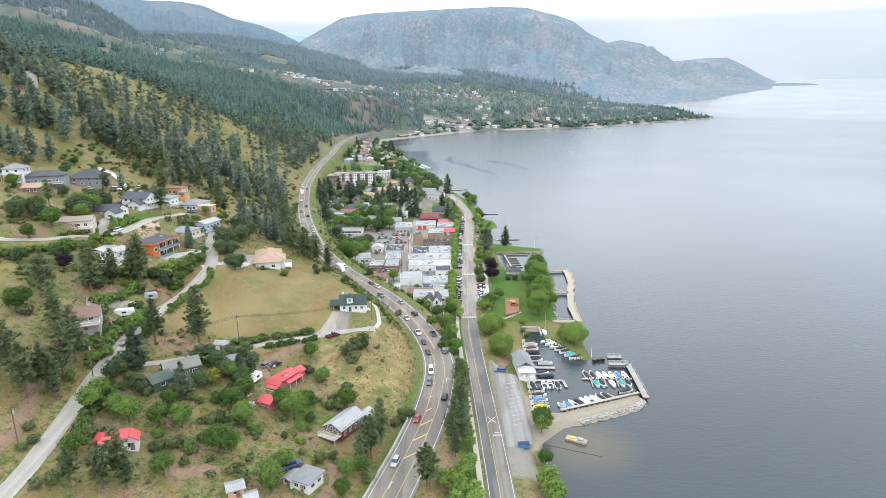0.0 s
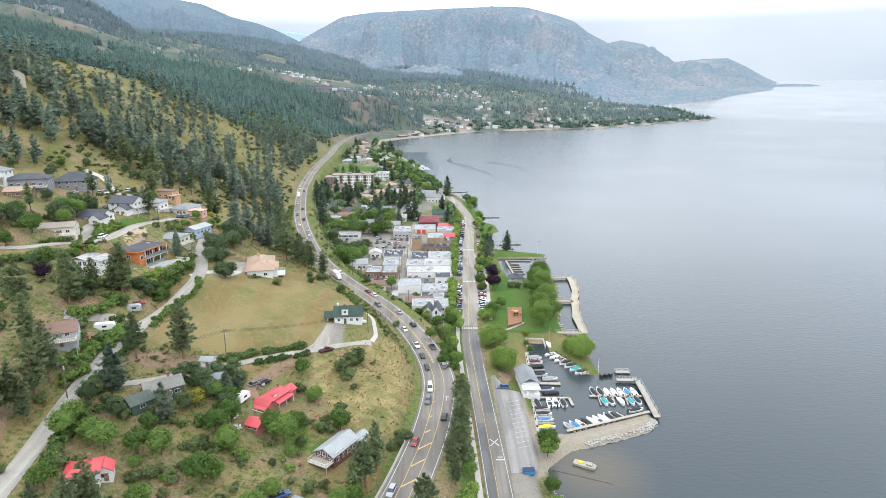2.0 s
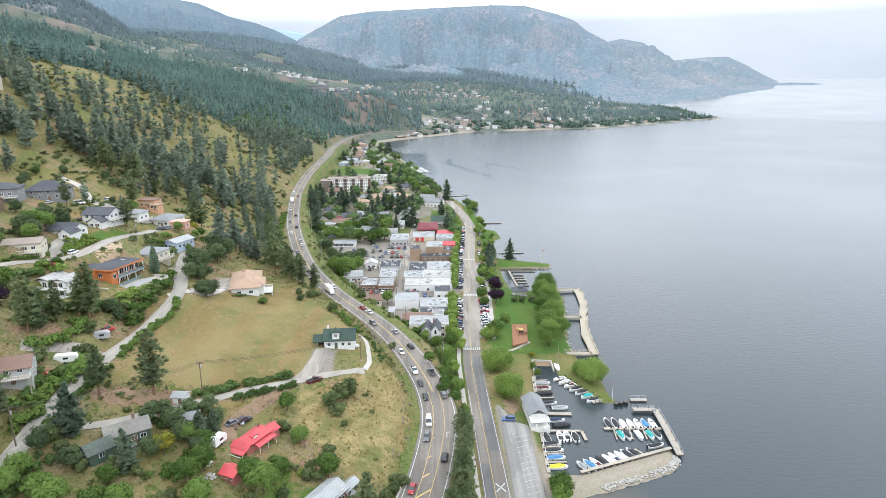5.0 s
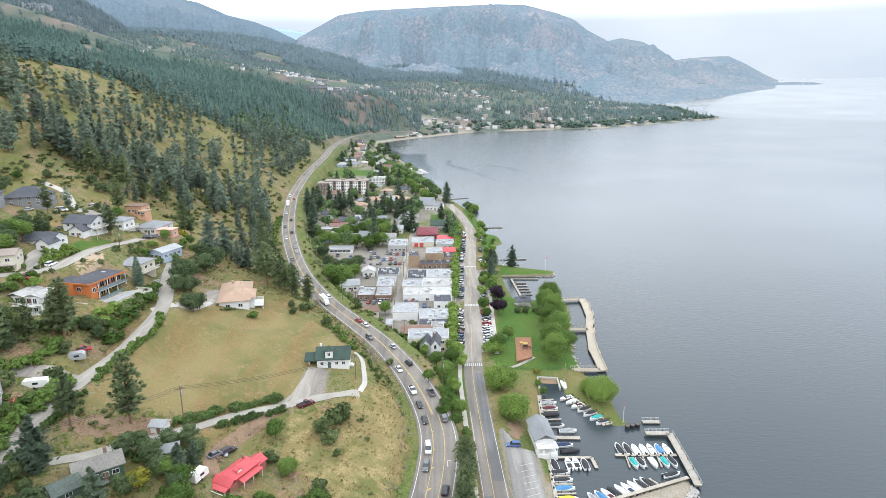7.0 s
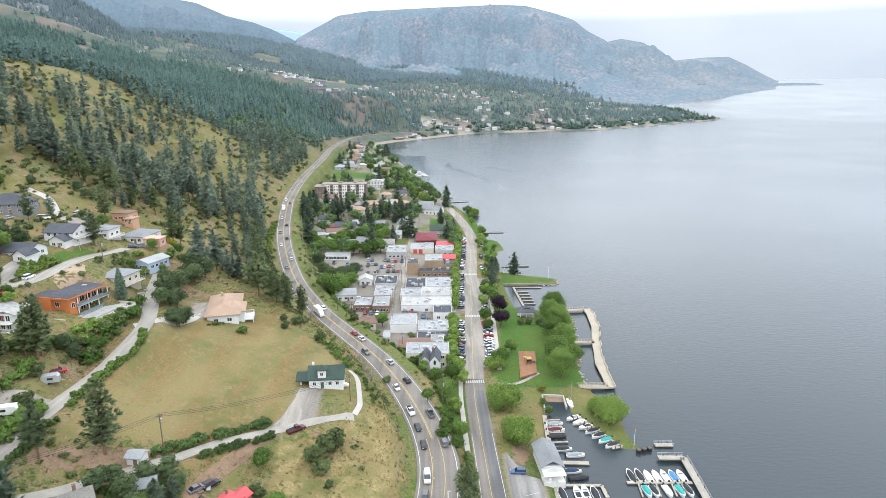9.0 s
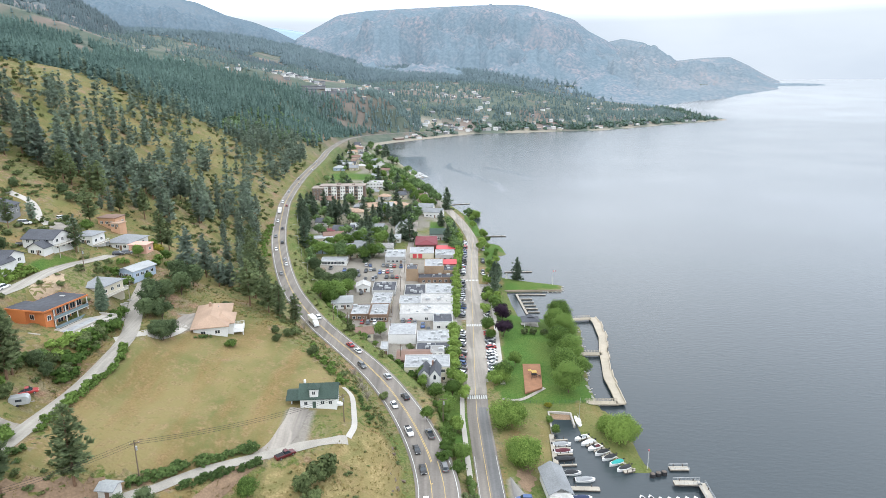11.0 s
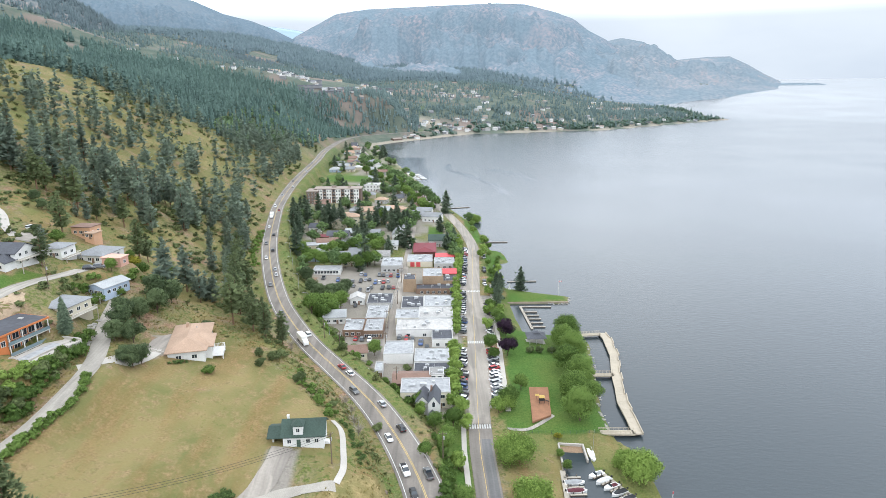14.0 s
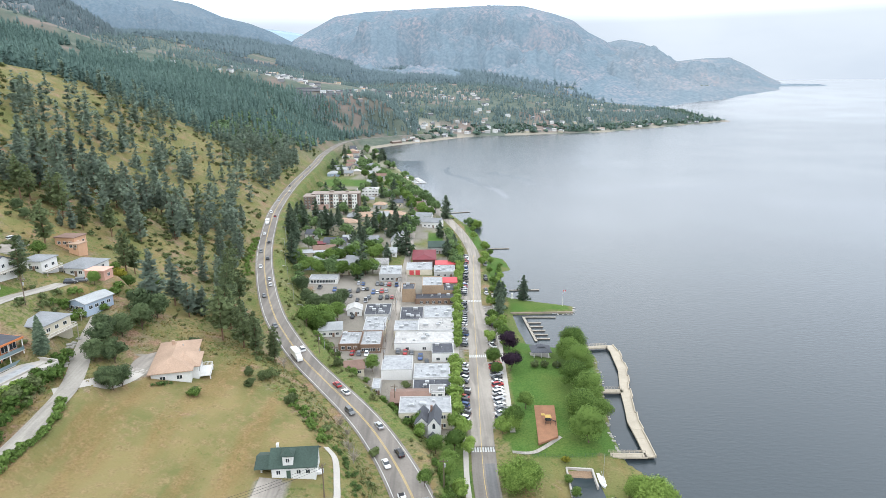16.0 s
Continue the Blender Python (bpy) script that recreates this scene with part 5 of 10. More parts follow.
# hedges and thickets beside the lanes, each one growth
rng = random.Random(5)
hedge_kinds = []
for i in range(4):
    tr, cr = broad_meshes(170 + i, 2.5, 1.75, 9, 170, 0.31, 0.04, 0.75)
    hedge_kinds.append((np.array([v.co[:] for v in cr.vertices]), np.array([q.vertices[:] for q in cr.polygons])))


def hedge(pts, s, wide, material, label, step=1.2):
    vs, fs, ns, n = [], [], [], 0
    for q in curve_pts(pts, step):
        if rng.random() < .06:
            continue
        x, y = q[0] + rng.gauss(0, wide), q[1] + rng.gauss(0, wide * .5)
        v, f = hedge_kinds[rng.randrange(4)]
        a, k = rng.uniform(0, 6.28), s * rng.uniform(.65, 1.25)
        c, sn = math.cos(a) * k, math.sin(a) * k
        vs.append(np.stack([v[:, 0] * c - v[:, 1] * sn + x, v[:, 0] * sn + v[:, 1] * c + y, v[:, 2] * k + gz(x, y) - .2], -1))
        ns.append(np.stack([v[:, 0] * c - v[:, 1] * sn, v[:, 0] * sn + v[:, 1] * c, (v[:, 2] - .7) * k + .5], -1))
        fs.append(f + n)
        n += len(v)
    me = bpy.data.meshes.new("hedge")
    me.from_pydata(np.concatenate(vs).tolist(), [], np.concatenate(fs).tolist())
    me.materials.append(material)
    round_off(me, np.concatenate(ns))
    tagged(new("hedge", me), label, "hedge", "hedges")


DARK, MID, LIME = M["leaf_deep"], M["leaf"], M["leaf_light"]
hedge([(-70.6, 207.8), (-60.8, 217.9), (-48.8, 229.3)], .95, .5, DARK, "dark green hedge along the meadow's lower edge")
hedge([(-59.7, 207.9), (-52.7, 216.1), (-45.9, 221.8)], .8, .3, DARK, "dark clipped hedge beside the gravel lane")
hedge([(-105.5, 180.7), (-105.3, 193.9), (-104.4, 205.5), (-103.4, 214.8)], 1.25, 1.3, MID, "dense green thicket beside the hill lane")
hedge([(-108, 189.9), (-107.6, 199.5), (-105.9, 206.9)], 1.1, 1.0, DARK, "dark green thicket above the hill lane")
hedge([(-96.7, 217.4), (-96.4, 235.2), (-94.2, 250.3), (-96.1, 262.9)], .85, .6, MID, "wild green hedge between lane and meadow")
hedge([(-96.1, 181.1), (-96.7, 192.7), (-96.3, 209)], .8, .8, DARK, "low shrubs on the lane's bank")
hedge([(-105.2, 242.1), (-105.4, 258.2), (-106.1, 271.2), (-107.1, 283.6)], 1.35, 1.1, MID, "tall green shrubs beside the hill lane")
hedge([(-109.4, 244.9), (-109.8, 253.6), (-108.8, 261.2)], 1.1, 1.0, LIME, "bright green shrubs below the terrace")
hedge([(-159.5, 218.4), (-150.7, 232.3), (-145.4, 238.2), (-139.5, 249)], 1.15, .5, DARK, "long clipped dark hedge below the upper road")
hedge([(-152.6, 255), (-148.2, 263), (-146.4, 270)], .7, .5, MID, "green hedge along the upper road")
hedge([(-143.4, 277), (-141.4, 284), (-139.4, 292)], 1.0, .8, LIME, "bright green shrubs beside the upper road")
hedge([(-145, 281), (-143.4, 287), (-141.6, 293)], .8, .6, LIME, "lime green shrubs on the garden bank")
hedge([(-123.8, 309), (-122, 315), (-121.6, 322)], .9, .9, MID, "green shrubs below the upper road")
hedge([(-125.7, 228.1), (-120.2, 233.1), (-115.3, 241), (-112.1, 247.7)], 1.2, 1.0, DARK, "dark green shrubs below the white terrace house")
hedge([(-116.8, 210.9), (-113.2, 218.8), (-113.1, 229.6)], 1.1, 1.1, MID, "green thicket on the slope")
hedge([(-117.2, 307.9), (-114.9, 326), (-113.4, 335.8)], 1.0, .8, MID, "garden shrubs behind the blue house")
hedge([(-93.2, 148.4), (-93.7, 160.8), (-93.2, 171.4)], 1.0, .9, DARK, "dark shrubs along the lane's lower side")
hedge([(-65.2, 165.6), (-59.9, 167.9), (-54.3, 167.6)], .8, .4, LIME, "bright green hedge in the garden")
hedge([(-70, 172.7), (-64.7, 177.5), (-61.1, 184.1)], .8, .8, MID, "green shrubs below the cottage")
hedge([(-75.6, 189.8), (-70, 191.7), (-64.4, 195.7)], 1.0, .7, DARK, "dark shrubs beside the lane")
hedge([(2, 240), (3.5, 250), (3, 262), (0, 274)], .9, .7, MID, "green shrubs between highway and street")
hedge([(9.3, 182), (9.2, 200), (10, 222), (9.8, 238)], .75, .4, DARK, "shrubs above the street's low wall")
hedge([(-18, 314), (-13, 305), (-9, 296)], .85, .6, MID, "green shrubs below the highway")
hedge([(-28, 332), (-36, 342), (-46, 360), (-56, 384)], .9, .9, MID, "green shrubs below the highway's edge")
hedge([(-100, 440), (-110, 480), (-116, 520)], .7, 1.2, MID, "green shrubs on the highway's bank")
hedge([(-27, 265.5), (-22.6, 258), (-19.6, 248)], .5, .5, DARK, "low shrubs on the bluff's edge")
hedge([(-45.7, 289.6), (-36.9, 276.5), (-29, 265)], .75, 1.0, MID, "wild shrubs above the highway")
hedge([(-81.7, 281.8), (-78, 284.8)], .55, .2, DARK, "clipped shrubs in front of the bungalow")
hedge([(-89, 282.5), (-92.6, 280)], .7, .3, DARK, "dark hedge beside the bungalow's drive")
hedge([(34, 442), (42, 500)], .6, .6, MID, "green shrubs along the shore")

# street trees on both pavements
for k in range(37):
    y = 300 + k * 6.6 + rng.uniform(-1, 1)
    bx = float(np.interp(y, [q[1] for q in BEACH], [q[0] for q in BEACH]))
    if abs(y - 357) > 4 and abs(y - 427) > 4:
        plant(f"street{k % 2}", bx - 9.2 + rng.uniform(-.5, .5), y, rng.uniform(.8, 1.1))
    if k % 3 == 0 and y > 395:
        plant(f"oak{k % 4}", bx + 10 + rng.uniform(-1, 1.5), y, rng.uniform(.4, .65))

# scrub on the near slopes, one low growth
scrub_kinds, weed_kinds = [], []
for i in range(4):
    tr, cr = broad_meshes(160 + i, 2.2, 1.7, 8, 90, 0.38, 0.04, 0.7)
    scrub_kinds.append((np.array([v.co[:] for v in cr.vertices]), np.array([q.vertices[:] for q in cr.polygons])))
    tr, cr = broad_meshes(180 + i, 2.2, 1.7, 6, 34, 0.6, 0.04, 0.7)
    weed_kinds.append((np.array([v.co[:] for v in cr.vertices]), np.array([q.vertices[:] for q in cr.polygons])))


def scrub(name, label, places, material, kinds=scrub_kinds):
    vs, fs, ns, n = [], [], [], 0
    for x, y, s in places:
        v, f = kinds[rng.randrange(4)]
        a = rng.uniform(0, 6.28)
        c, sn = math.cos(a) * s, math.sin(a) * s
        vs.append(np.stack([v[:, 0] * c - v[:, 1] * sn + x, v[:, 0] * sn + v[:, 1] * c + y, v[:, 2] * s * rng.uniform(.6, 1.1) + gz(x, y) - .1], -1))
        ns.append(np.stack([v[:, 0] * c - v[:, 1] * sn, v[:, 0] * sn + v[:, 1] * c, (v[:, 2] - .6) * s + .5 * s], -1))
        fs.append(f + n)
        n += len(v)
    me = bpy.data.meshes.new(name)
    me.from_pydata(np.concatenate(vs).tolist(), [], np.concatenate(fs).tolist())
    me.materials.append(material)
    round_off(me, np.concatenate(ns))
    return tagged(new(name, me), label, "scrub", kind="stuff")


low, slope, weeds = [], [], []
for k in range(7200):
    x, y = rng.uniform(-215, -4), rng.uniform(130, 480)
    hx = float(np.interp(y, [q[1] for q in HWY], [q[0] for q in HWY]))
    if x > hx - 8 or -45 < x < -21.5 and 233 < y < 266 or gz(x, y) < 7.5 or not clear_of(x, y, 1.2) or inside(np.array([x]), np.array([y]), MEADOW)[0]:
        continue
    n = float(lumps(np.array(x), np.array(y), 11, 3)) * .6 + float(lumps(np.array(x), np.array(y), 31, 8)) * .5
    if inside(np.array([x]), np.array([y]), BLUFF)[0]:
        if rng.random() < .05:
            low.append((x, y, rng.uniform(.3, .7)))
        elif rng.random() < .3:
            weeds.append((x, y, rng.uniform(.12, .3)))
    elif y < 345 or (y < 392 and x < -104):
        if n > (.34 if x > -108 else .05) and rng.random() < .55:
            low.append((x, y, rng.uniform(.4, 1.2)))
        elif n > -.15 and rng.random() < .25:
            weeds.append((x, y, rng.uniform(.2, .55)))
    elif rng.random() < .5 + .6 * n:
        (slope if rng.random() < .6 else weeds).append((x, y, rng.uniform(.3, 1.0) * (1.5 if n > .35 else 1)))
for k in range(260):
    y = rng.uniform(246, 330)
    x = float(np.interp(y, [q[1] for q in HWY], [q[0] for q in HWY])) - rng.uniform(8, 26)
    if clear_of(x, y, 1) and not inside(np.array([x]), np.array([y]), MEADOW)[0] and not (x < -21.5 and y < 266):
        weeds.append((x, y, rng.uniform(.15, .5)))
for k in range(170):
    y = rng.uniform(250, 520)
    x = float(np.interp(y, [q[1] for q in HWY], [q[0] for q in HWY])) + rng.uniform(7, 17)
    weeds.append((x, y, rng.uniform(.2, .75)))
for k in range(2200):
    y = 400 + 620 * rng.random()
    x = float(np.interp(y, [q[1] for q in HWY], [q[0] for q in HWY])) - 10 - rng.random() ** 1.3 * 220
    if float(lumps(np.array(x), np.array(y), 34, 7)) + rng.uniform(-.3, .3) > .08:
        (weeds if rng.random() < .7 else slope).append((x, y, rng.uniform(.5, 1.7)))
scrub("scrub", "dense dark green scrub between the houses and lanes", low, M["leaf_dark"])
scrub("scrub", "scattered olive shrubs on the open slope", slope, M["leaf_dark"])
scrub("weeds", "low green weeds on the road verges and bluff", weeds, M["leaf_weed"], weed_kinds)

for k in range(17):
    y = 345 + 230 * (k / 17) + rng.uniform(-4, 4)
    x = float(np.interp(y, [q[1] for q in HWY], [q[0] for q in HWY])) - 9 - rng.random() ** 1.4 * 40
    if clear_of(x, y, 3.0) and not inside(np.array([x]), np.array([y]), MEADOW)[0] and (x > -105 or y > 395):
        plant(f"hillpine{k % 4}", x, y, rng.uniform(.55, .85), sink=.3)
for k in range(60):
    x, y = rng.uniform(-225, -108), rng.uniform(225, 392)
    if clear_of(x, y, 6.5):
        plant((f"oak{k % 4}", f"hillpine{k % 3}", f"elm{k % 4}", f"elm{k % 3}")[k % 4], x, y, rng.uniform(.4, .75))

# tufts of dry grass over the near slopes and the bluff
tuft_v, tuft_f, n = [], [], 0
for k in range(9500):
    x, y = rng.uniform(-125, 0), rng.uniform(132, 330)
    hx = float(np.interp(y, [q[1] for q in HWY], [q[0] for q in HWY]))
    if x > hx - 7.5 or -45 < x < -22 and 233 < y < 267 or not clear_of(x, y, .6):
        continue
    bl = inside(np.array([x]), np.array([y]), MEADOW)[0]
    if bl:
        continue
    z, g = gz(x, y), rng.uniform(.22, .6) * (.6 if bl else 1)
    for q in range(7):
        a, o = rng.uniform(0, 6.28), rng.uniform(.1, .9) * g
        c, sn = math.cos(a), math.sin(a)
        bx, by = x + c * o, y + sn * o
        tuft_v += [(bx - sn * .14, by + c * .14, z - .05), (bx + sn * .14, by - c * .14, z - .05), (bx + c * g * .7, by + sn * g * .7, z + g * rng.uniform(.5, 1.0))]
        tuft_f.append((n, n + 1, n + 2))
        n += 3
M["dry_blades"] = leaf_mat("dry_grass_blades", (0.31, 0.245, 0.10), (0.16, 0.15, 0.055), .9, 0, 0.5, .8, .3)
me = bpy.data.meshes.new("dry_grass")
me.from_pydata(tuft_v, [], tuft_f)
me.materials.append(M["dry_blades"])
tagged(new("dry_grass", me), "tufts of dry straw-coloured grass on the slopes", "grass", kind="stuff")

BENCH = [(-352, 630), (-335, 668), (-314, 706), (-290, 690), (-262, 640), (-262, 560), (-300, 545), (-330, 570)]
# clearings in the woods of the high terrace and the slopes behind it
CLEARINGS = [[(-659, 1300), (-664, 1364), (-600, 1273), (-575, 1215), (-599, 1195)], [(-740, 1900), (-700, 1900), (-575, 1531), (-508, 1340), (-502, 1310), (-526, 1310), (-610, 1520)],
             [(-639, 1720), (-665, 1937), (-609, 1783), (-579, 1574)], [(-470, 1630), (-371, 1830), (-340, 1700), (-414, 1520)], [(-328, 1480), (-263, 1560), (-122, 1893), (-96, 1800), (-108, 1500), (-220, 1348), (-264, 1352)],
             [(-190, 1312), (-165, 1340), (-133, 1356), (-152, 1306)], [(-650, 2197), (-621, 2301), (-662, 2611), (-579, 2622), (-486, 2203), (-537, 1995)]]


def in_any(x, y, polys):
    return any(inside(np.array([x]), np.array([y]), p)[0] for p in polys)


n_pines, far_pines, dark_pines, leafy = 0, [], [], []
cell = 6.6
for k, (gy, gx) in enumerate(itertools.product(np.arange(300, 1350, cell), np.arange(-900, -20, cell))):
    x, y = gx + rng.uniform(-3, 3), gy + rng.uniform(-3, 3)
    d = float(np.interp(y, [q[1] for q in HWY], [q[0] for q in HWY])) - x
    if d < 15 or y < 410 and -215 < x < -105 or x > -110 and y < 330 or x < -.75 * y - 40:
        continue
    patch = float(lumps(np.array(x), np.array(y), 31, 4)) * .6 + float(lumps(np.array(x), np.array(y), 83, 9)) * .5
    wood = y + 55 * patch + rng.uniform(-45, 45) > (745 + (110 - d) * 2.6 if d < 110 else 745 - (d - 110) * .12)
    if wood:
        dense = .66 + .5 * patch if d < 340 else .78 + .4 * patch
    elif d > 215:
        dense = .5
    else:
        dense = max(.05, .21 + .26 * patch) * (1.4 if d < 70 and y > 430 else 1)
        if inside(np.array([x]), np.array([y]), BENCH)[0]:
            dense = .012
    if rng.random() > dense or not clear_of(x, y, 3) or y > 1000 and in_any(x, y, CLEARINGS):
        continue
    if wood or d > 215:
        if d < 105 and y < 1130 and y > 800 and rng.random() < .42 + patch:
            leafy.append((x, y, rng.uniform(2.2, 4.0)))
        else:
            dark_pines.append((x, y, rng.uniform(.75, 1.3)))
    elif y < 520 and n_pines < 130:
        n_pines += 1
        plant(f"hillpine{k % 4}", x, y, rng.uniform(.85, 1.4) if d > 45 else rng.uniform(.55, .9), sink=.3)
    else:
        far_pines.append((x, y, rng.uniform(.8, 1.35)))


def stand(name, label, places, tiers, per, height, radius, material, category="trees", z_of=None):
    """A far stand of conifers as one growth."""
    rng2 = random.Random(77)
    kinds = []
    for q in range(6):
        if tiers == 0:
            cr = feather_pine(300 + q, height, radius, 11, 5, .08, sprays=2, coarse=1.75)[1]
            kinds.append((np.array([p.co[:] for p in cr.vertices]), np.array([p.vertices[:] for p in cr.polygons])))
            continue
        v, f = [], []
        for i in range(tiers):
            t = i / tiers
            z0, z1 = height * (.06 + .8 * t), height * min(1, .06 + .8 * t + 1.5 / tiers * (.9 - .3 * t))
            r = radius * (1 - t) ** .7
            b = len(v)
            v.append((rng2.uniform(-.2, .2), rng2.uniform(-.2, .2), z1))
            for k in range(per):
                a = 6.283 * (k + rng2.uniform(-.3, .3)) / per
                w = r * rng2.uniform(.6, 1.2)
                v.append((w * math.cos(a), w * math.sin(a), z0 + rng2.uniform(-.06, .06) * height))
            f += [(b, b + 1 + k, b + 1 + (k + 1) % per) for k in range(per)]
        kinds.append((np.array(v), np.array(f)))
    vs, fs, ns, n = [], [], [], 0
    px, py = np.array([q[0] for q in places]), np.array([q[1] for q in places])
    pz = ground(px, py) if z_of is None else z_of
    for (x, y, s), z in zip(places, pz):
        v, f = kinds[rng2.randrange(6)]
        a = rng2.uniform(0, 6.28)
        c, sn = math.cos(a) * s, math.sin(a) * s
        w = np.stack([v[:, 0] * c - v[:, 1] * sn + x, v[:, 0] * sn + v[:, 1] * c + y, v[:, 2] * s + z - .4], -1)
        vs.append(w)
        ns.append(np.stack([v[:, 0] * c - v[:, 1] * sn, v[:, 0] * sn + v[:, 1] * c, np.full(len(v), .3 * radius * s)], -1))
        fs.append(f + n)
        n += len(v)
    me = bpy.data.meshes.new(name)
    me.from_pydata(np.concatenate(vs).tolist(), [], np.concatenate(fs).tolist())
    me.materials.append(material)
    round_off(me, np.concatenate(ns))
    return tagged(new(name, me), label, category, kind="stuff")


# haze painted into the forest needles: bluer than the near pines
M["needle_wood_hazed"] = leaf_mat("forest_needles_hazed", (0.14, 0.215, 0.185), (0.078, 0.128, 0.115), 0.55, 0, 0.03, 0.8, 0.25)
M["leaf_slope"] = leaf_mat("slope_broadleaf", (0.22, 0.32, 0.16), (0.115, 0.18, 0.10), 0.7, 0, 0.06, 0.8, 0.3)
stand("pine_forest", "dense dark pine forest on the hillside above the highway", [q for q in dark_pines if q[1] <= 1000], 8, 6, 20, 3.0, M["needle_wood_hazed"])
stand("pine_forest", "dark pine forest on the high terrace", [q for q in dark_pines if q[1] > 1000], 4, 5, 18, 3.6, M["needle_wood_hazed"])
stand("pine_forest", "green pines on the open slope above the highway", far_pines, 0, 0, 18, 3.9, M["needle_hill_hazed"])
scrub("broadleaf_wood", "light green broadleaf trees in the damp forest edge", leafy, M["leaf_slope"])
# trees over the shoulder behind the terrace
hill_v = near_hill.data.vertices
hill_trees, hill_z = [], []
for k in range(11000):
    i, j = rng.randrange(329), rng.randrange(12, 36)
    v, u = hill_v[j * 330 + i].co, rng.random()
    w = hill_v[(j + 1) * 330 + i + 1].co
    q = v + (w - v) * u
    if float(lumps(np.array(q.x), np.array(q.y), 70, 3)) + rng.uniform(-.5, .5) > -.28:
        hill_trees.append((q.x, q.y, rng.uniform(.6, 1.15)))
        hill_z.append(q.z)
# blue-grey in the tree colour stands in for haze over the shoulder
M["needle_shoulder_hazed"] = leaf_mat("shoulder_trees_hazed", (.165, .215, .23), (.115, .155, .17), .3, 0, .02, .9, .2)
stand("shoulder_woods", "dark woods over the mountain shoulder, tinted for haze", hill_trees, 2, 4, 17, 4.2, M["needle_shoulder_hazed"], z_of=hill_z)


# ---- buildings ----
def wall_mat(key, color, rough=0.75, vary=0.1):
    if key not in M:
        M[key] = make_mat(key, color, rough, vary, 0.8, 0.004)
    return M[key]


WHITE = wall_mat("white_siding", (0.70, 0.695, 0.68))
CREAM = wall_mat("cream_stucco", (0.60, 0.55, 0.44))
BEIGE = wall_mat("beige_stucco", (0.50, 0.45, 0.35))
GREYW = wall_mat("grey_siding", (0.42, 0.42, 0.41))
TANB = wall_mat("tan_brick", (0.33, 0.235, 0.155), vary=0.2)
ORANGE = wall_mat("orange_cladding", (0.52, 0.17, 0.055))
PINK = wall_mat("pink_stucco", (0.66, 0.38, 0.30))
PEACH = wall_mat("peach_stucco", (0.60, 0.36, 0.23))
BLUEW = wall_mat("pale_blue_siding", (0.38, 0.46, 0.58))
DGREEN = wall_mat("dark_green_siding", (0.06, 0.10, 0.075))
BROWNW = wall_mat("brown_siding", (0.20, 0.13, 0.09))
REDW = wall_mat("dark_red_siding", (0.16, 0.06, 0.05))
R_DARK = wall_mat("dark_shingles", (0.085, 0.09, 0.105), 0.9, 0.3)
R_GREY = wall_mat("grey_shingles", (0.24, 0.25, 0.26), 0.9, 0.25)
R_LIGHT = wall_mat("pale_metal_roof", (0.34, 0.355, 0.36), 0.5, 0.25)
SLATEW = wall_mat("slate_siding", (0.24, 0.245, 0.255))
R_GREEN = wall_mat("green_shingles", (0.045, 0.075, 0.06), 0.85, 0.3)
R_RED = wall_mat("red_metal_roof", (0.56, 0.075, 0.085), 0.45, 0.15)
R_MOSS = wall_mat("mossy_shingles", (0.085, 0.105, 0.09), 0.9, 0.4)
R_OLD = wall_mat("weathered_shingles", (0.20, 0.19, 0.17), 0.9, 0.35)
FADED = wall_mat("faded_red_siding", (0.36, 0.13, 0.115))
R_CRIM = wall_mat("crimson_roof", (0.17, 0.022, 0.032), 0.7, 0.2)
R_TAN = wall_mat("tan_shingles", (0.41, 0.285, 0.205), 0.9, 0.2)
wall_mat("taupe_siding", (0.17, 0.12, 0.10))
R_TAUPE = wall_mat("taupe_shingles", (0.30, 0.25, 0.215), 0.9, 0.2)
R_BROWN = wall_mat("brown_shingles", (0.22, 0.14, 0.11), 0.9, 0.25)
R_WHITE = make_mat("white_membrane", (0.405, 0.395, 0.38), 0.7, 0.42, 0.3, obj=0.35)
R_FLAT = make_mat("grey_membrane", (0.36, 0.37, 0.38), 0.85, 0.38, 0.3)
R_BLACK = make_mat("black_membrane", (0.062, 0.066, 0.08), 0.8, 0.45, 0.3)
TRIM = wall_mat("white_trim", (0.76, 0.75, 0.72), 0.6, 0.06)
GLASS = glass_mat("window_glass")
GLASS_B = glass_mat("balcony_glass", (0.16, 0.22, 0.24), 0.1)
METAL = make_mat("galvanised_metal", (0.46, 0.47, 0.48), 0.45, 0.15, 3, metal=0.4)
FLASHING = wall_mat("grey_roof_flashing", (0.46, 0.46, 0.455), 0.6, 0.2)
BLUE_TARP = wall_mat("blue_tarp", (0.05, 0.22, 0.42))


@functools.lru_cache(None)
def window_meshes(w, h):
    f, g = MB(), MB()
    t = 0.09
    for x0, z0, sx, sz in ((0, 0, w, t), (0, h - t, w, t), (-w / 2 + t / 2, t, t, h - 2 * t), (w / 2 - t / 2, t, t, h - 2 * t), (0, t, t * .7, h - 2 * t)):
        f.box(x0, -0.02, z0, sx, 0.12, sz)
    g.box(0, 0.0, t * .9, w - t * 1.8, 0.06, h - t * 1.8)
    return f.mesh("window"), g.mesh("pane")


def window(parent, x, y, z, rz, w=1.3, h=1.2, dark=None):
    f, g = window_meshes(round(w, 2), round(h, 2))
    a = part("window", f, TRIM, parent)
    a.matrix_basis = pose(x, y, z, 0, 0, rz)
    part("pane", g, dark or GLASS, a)


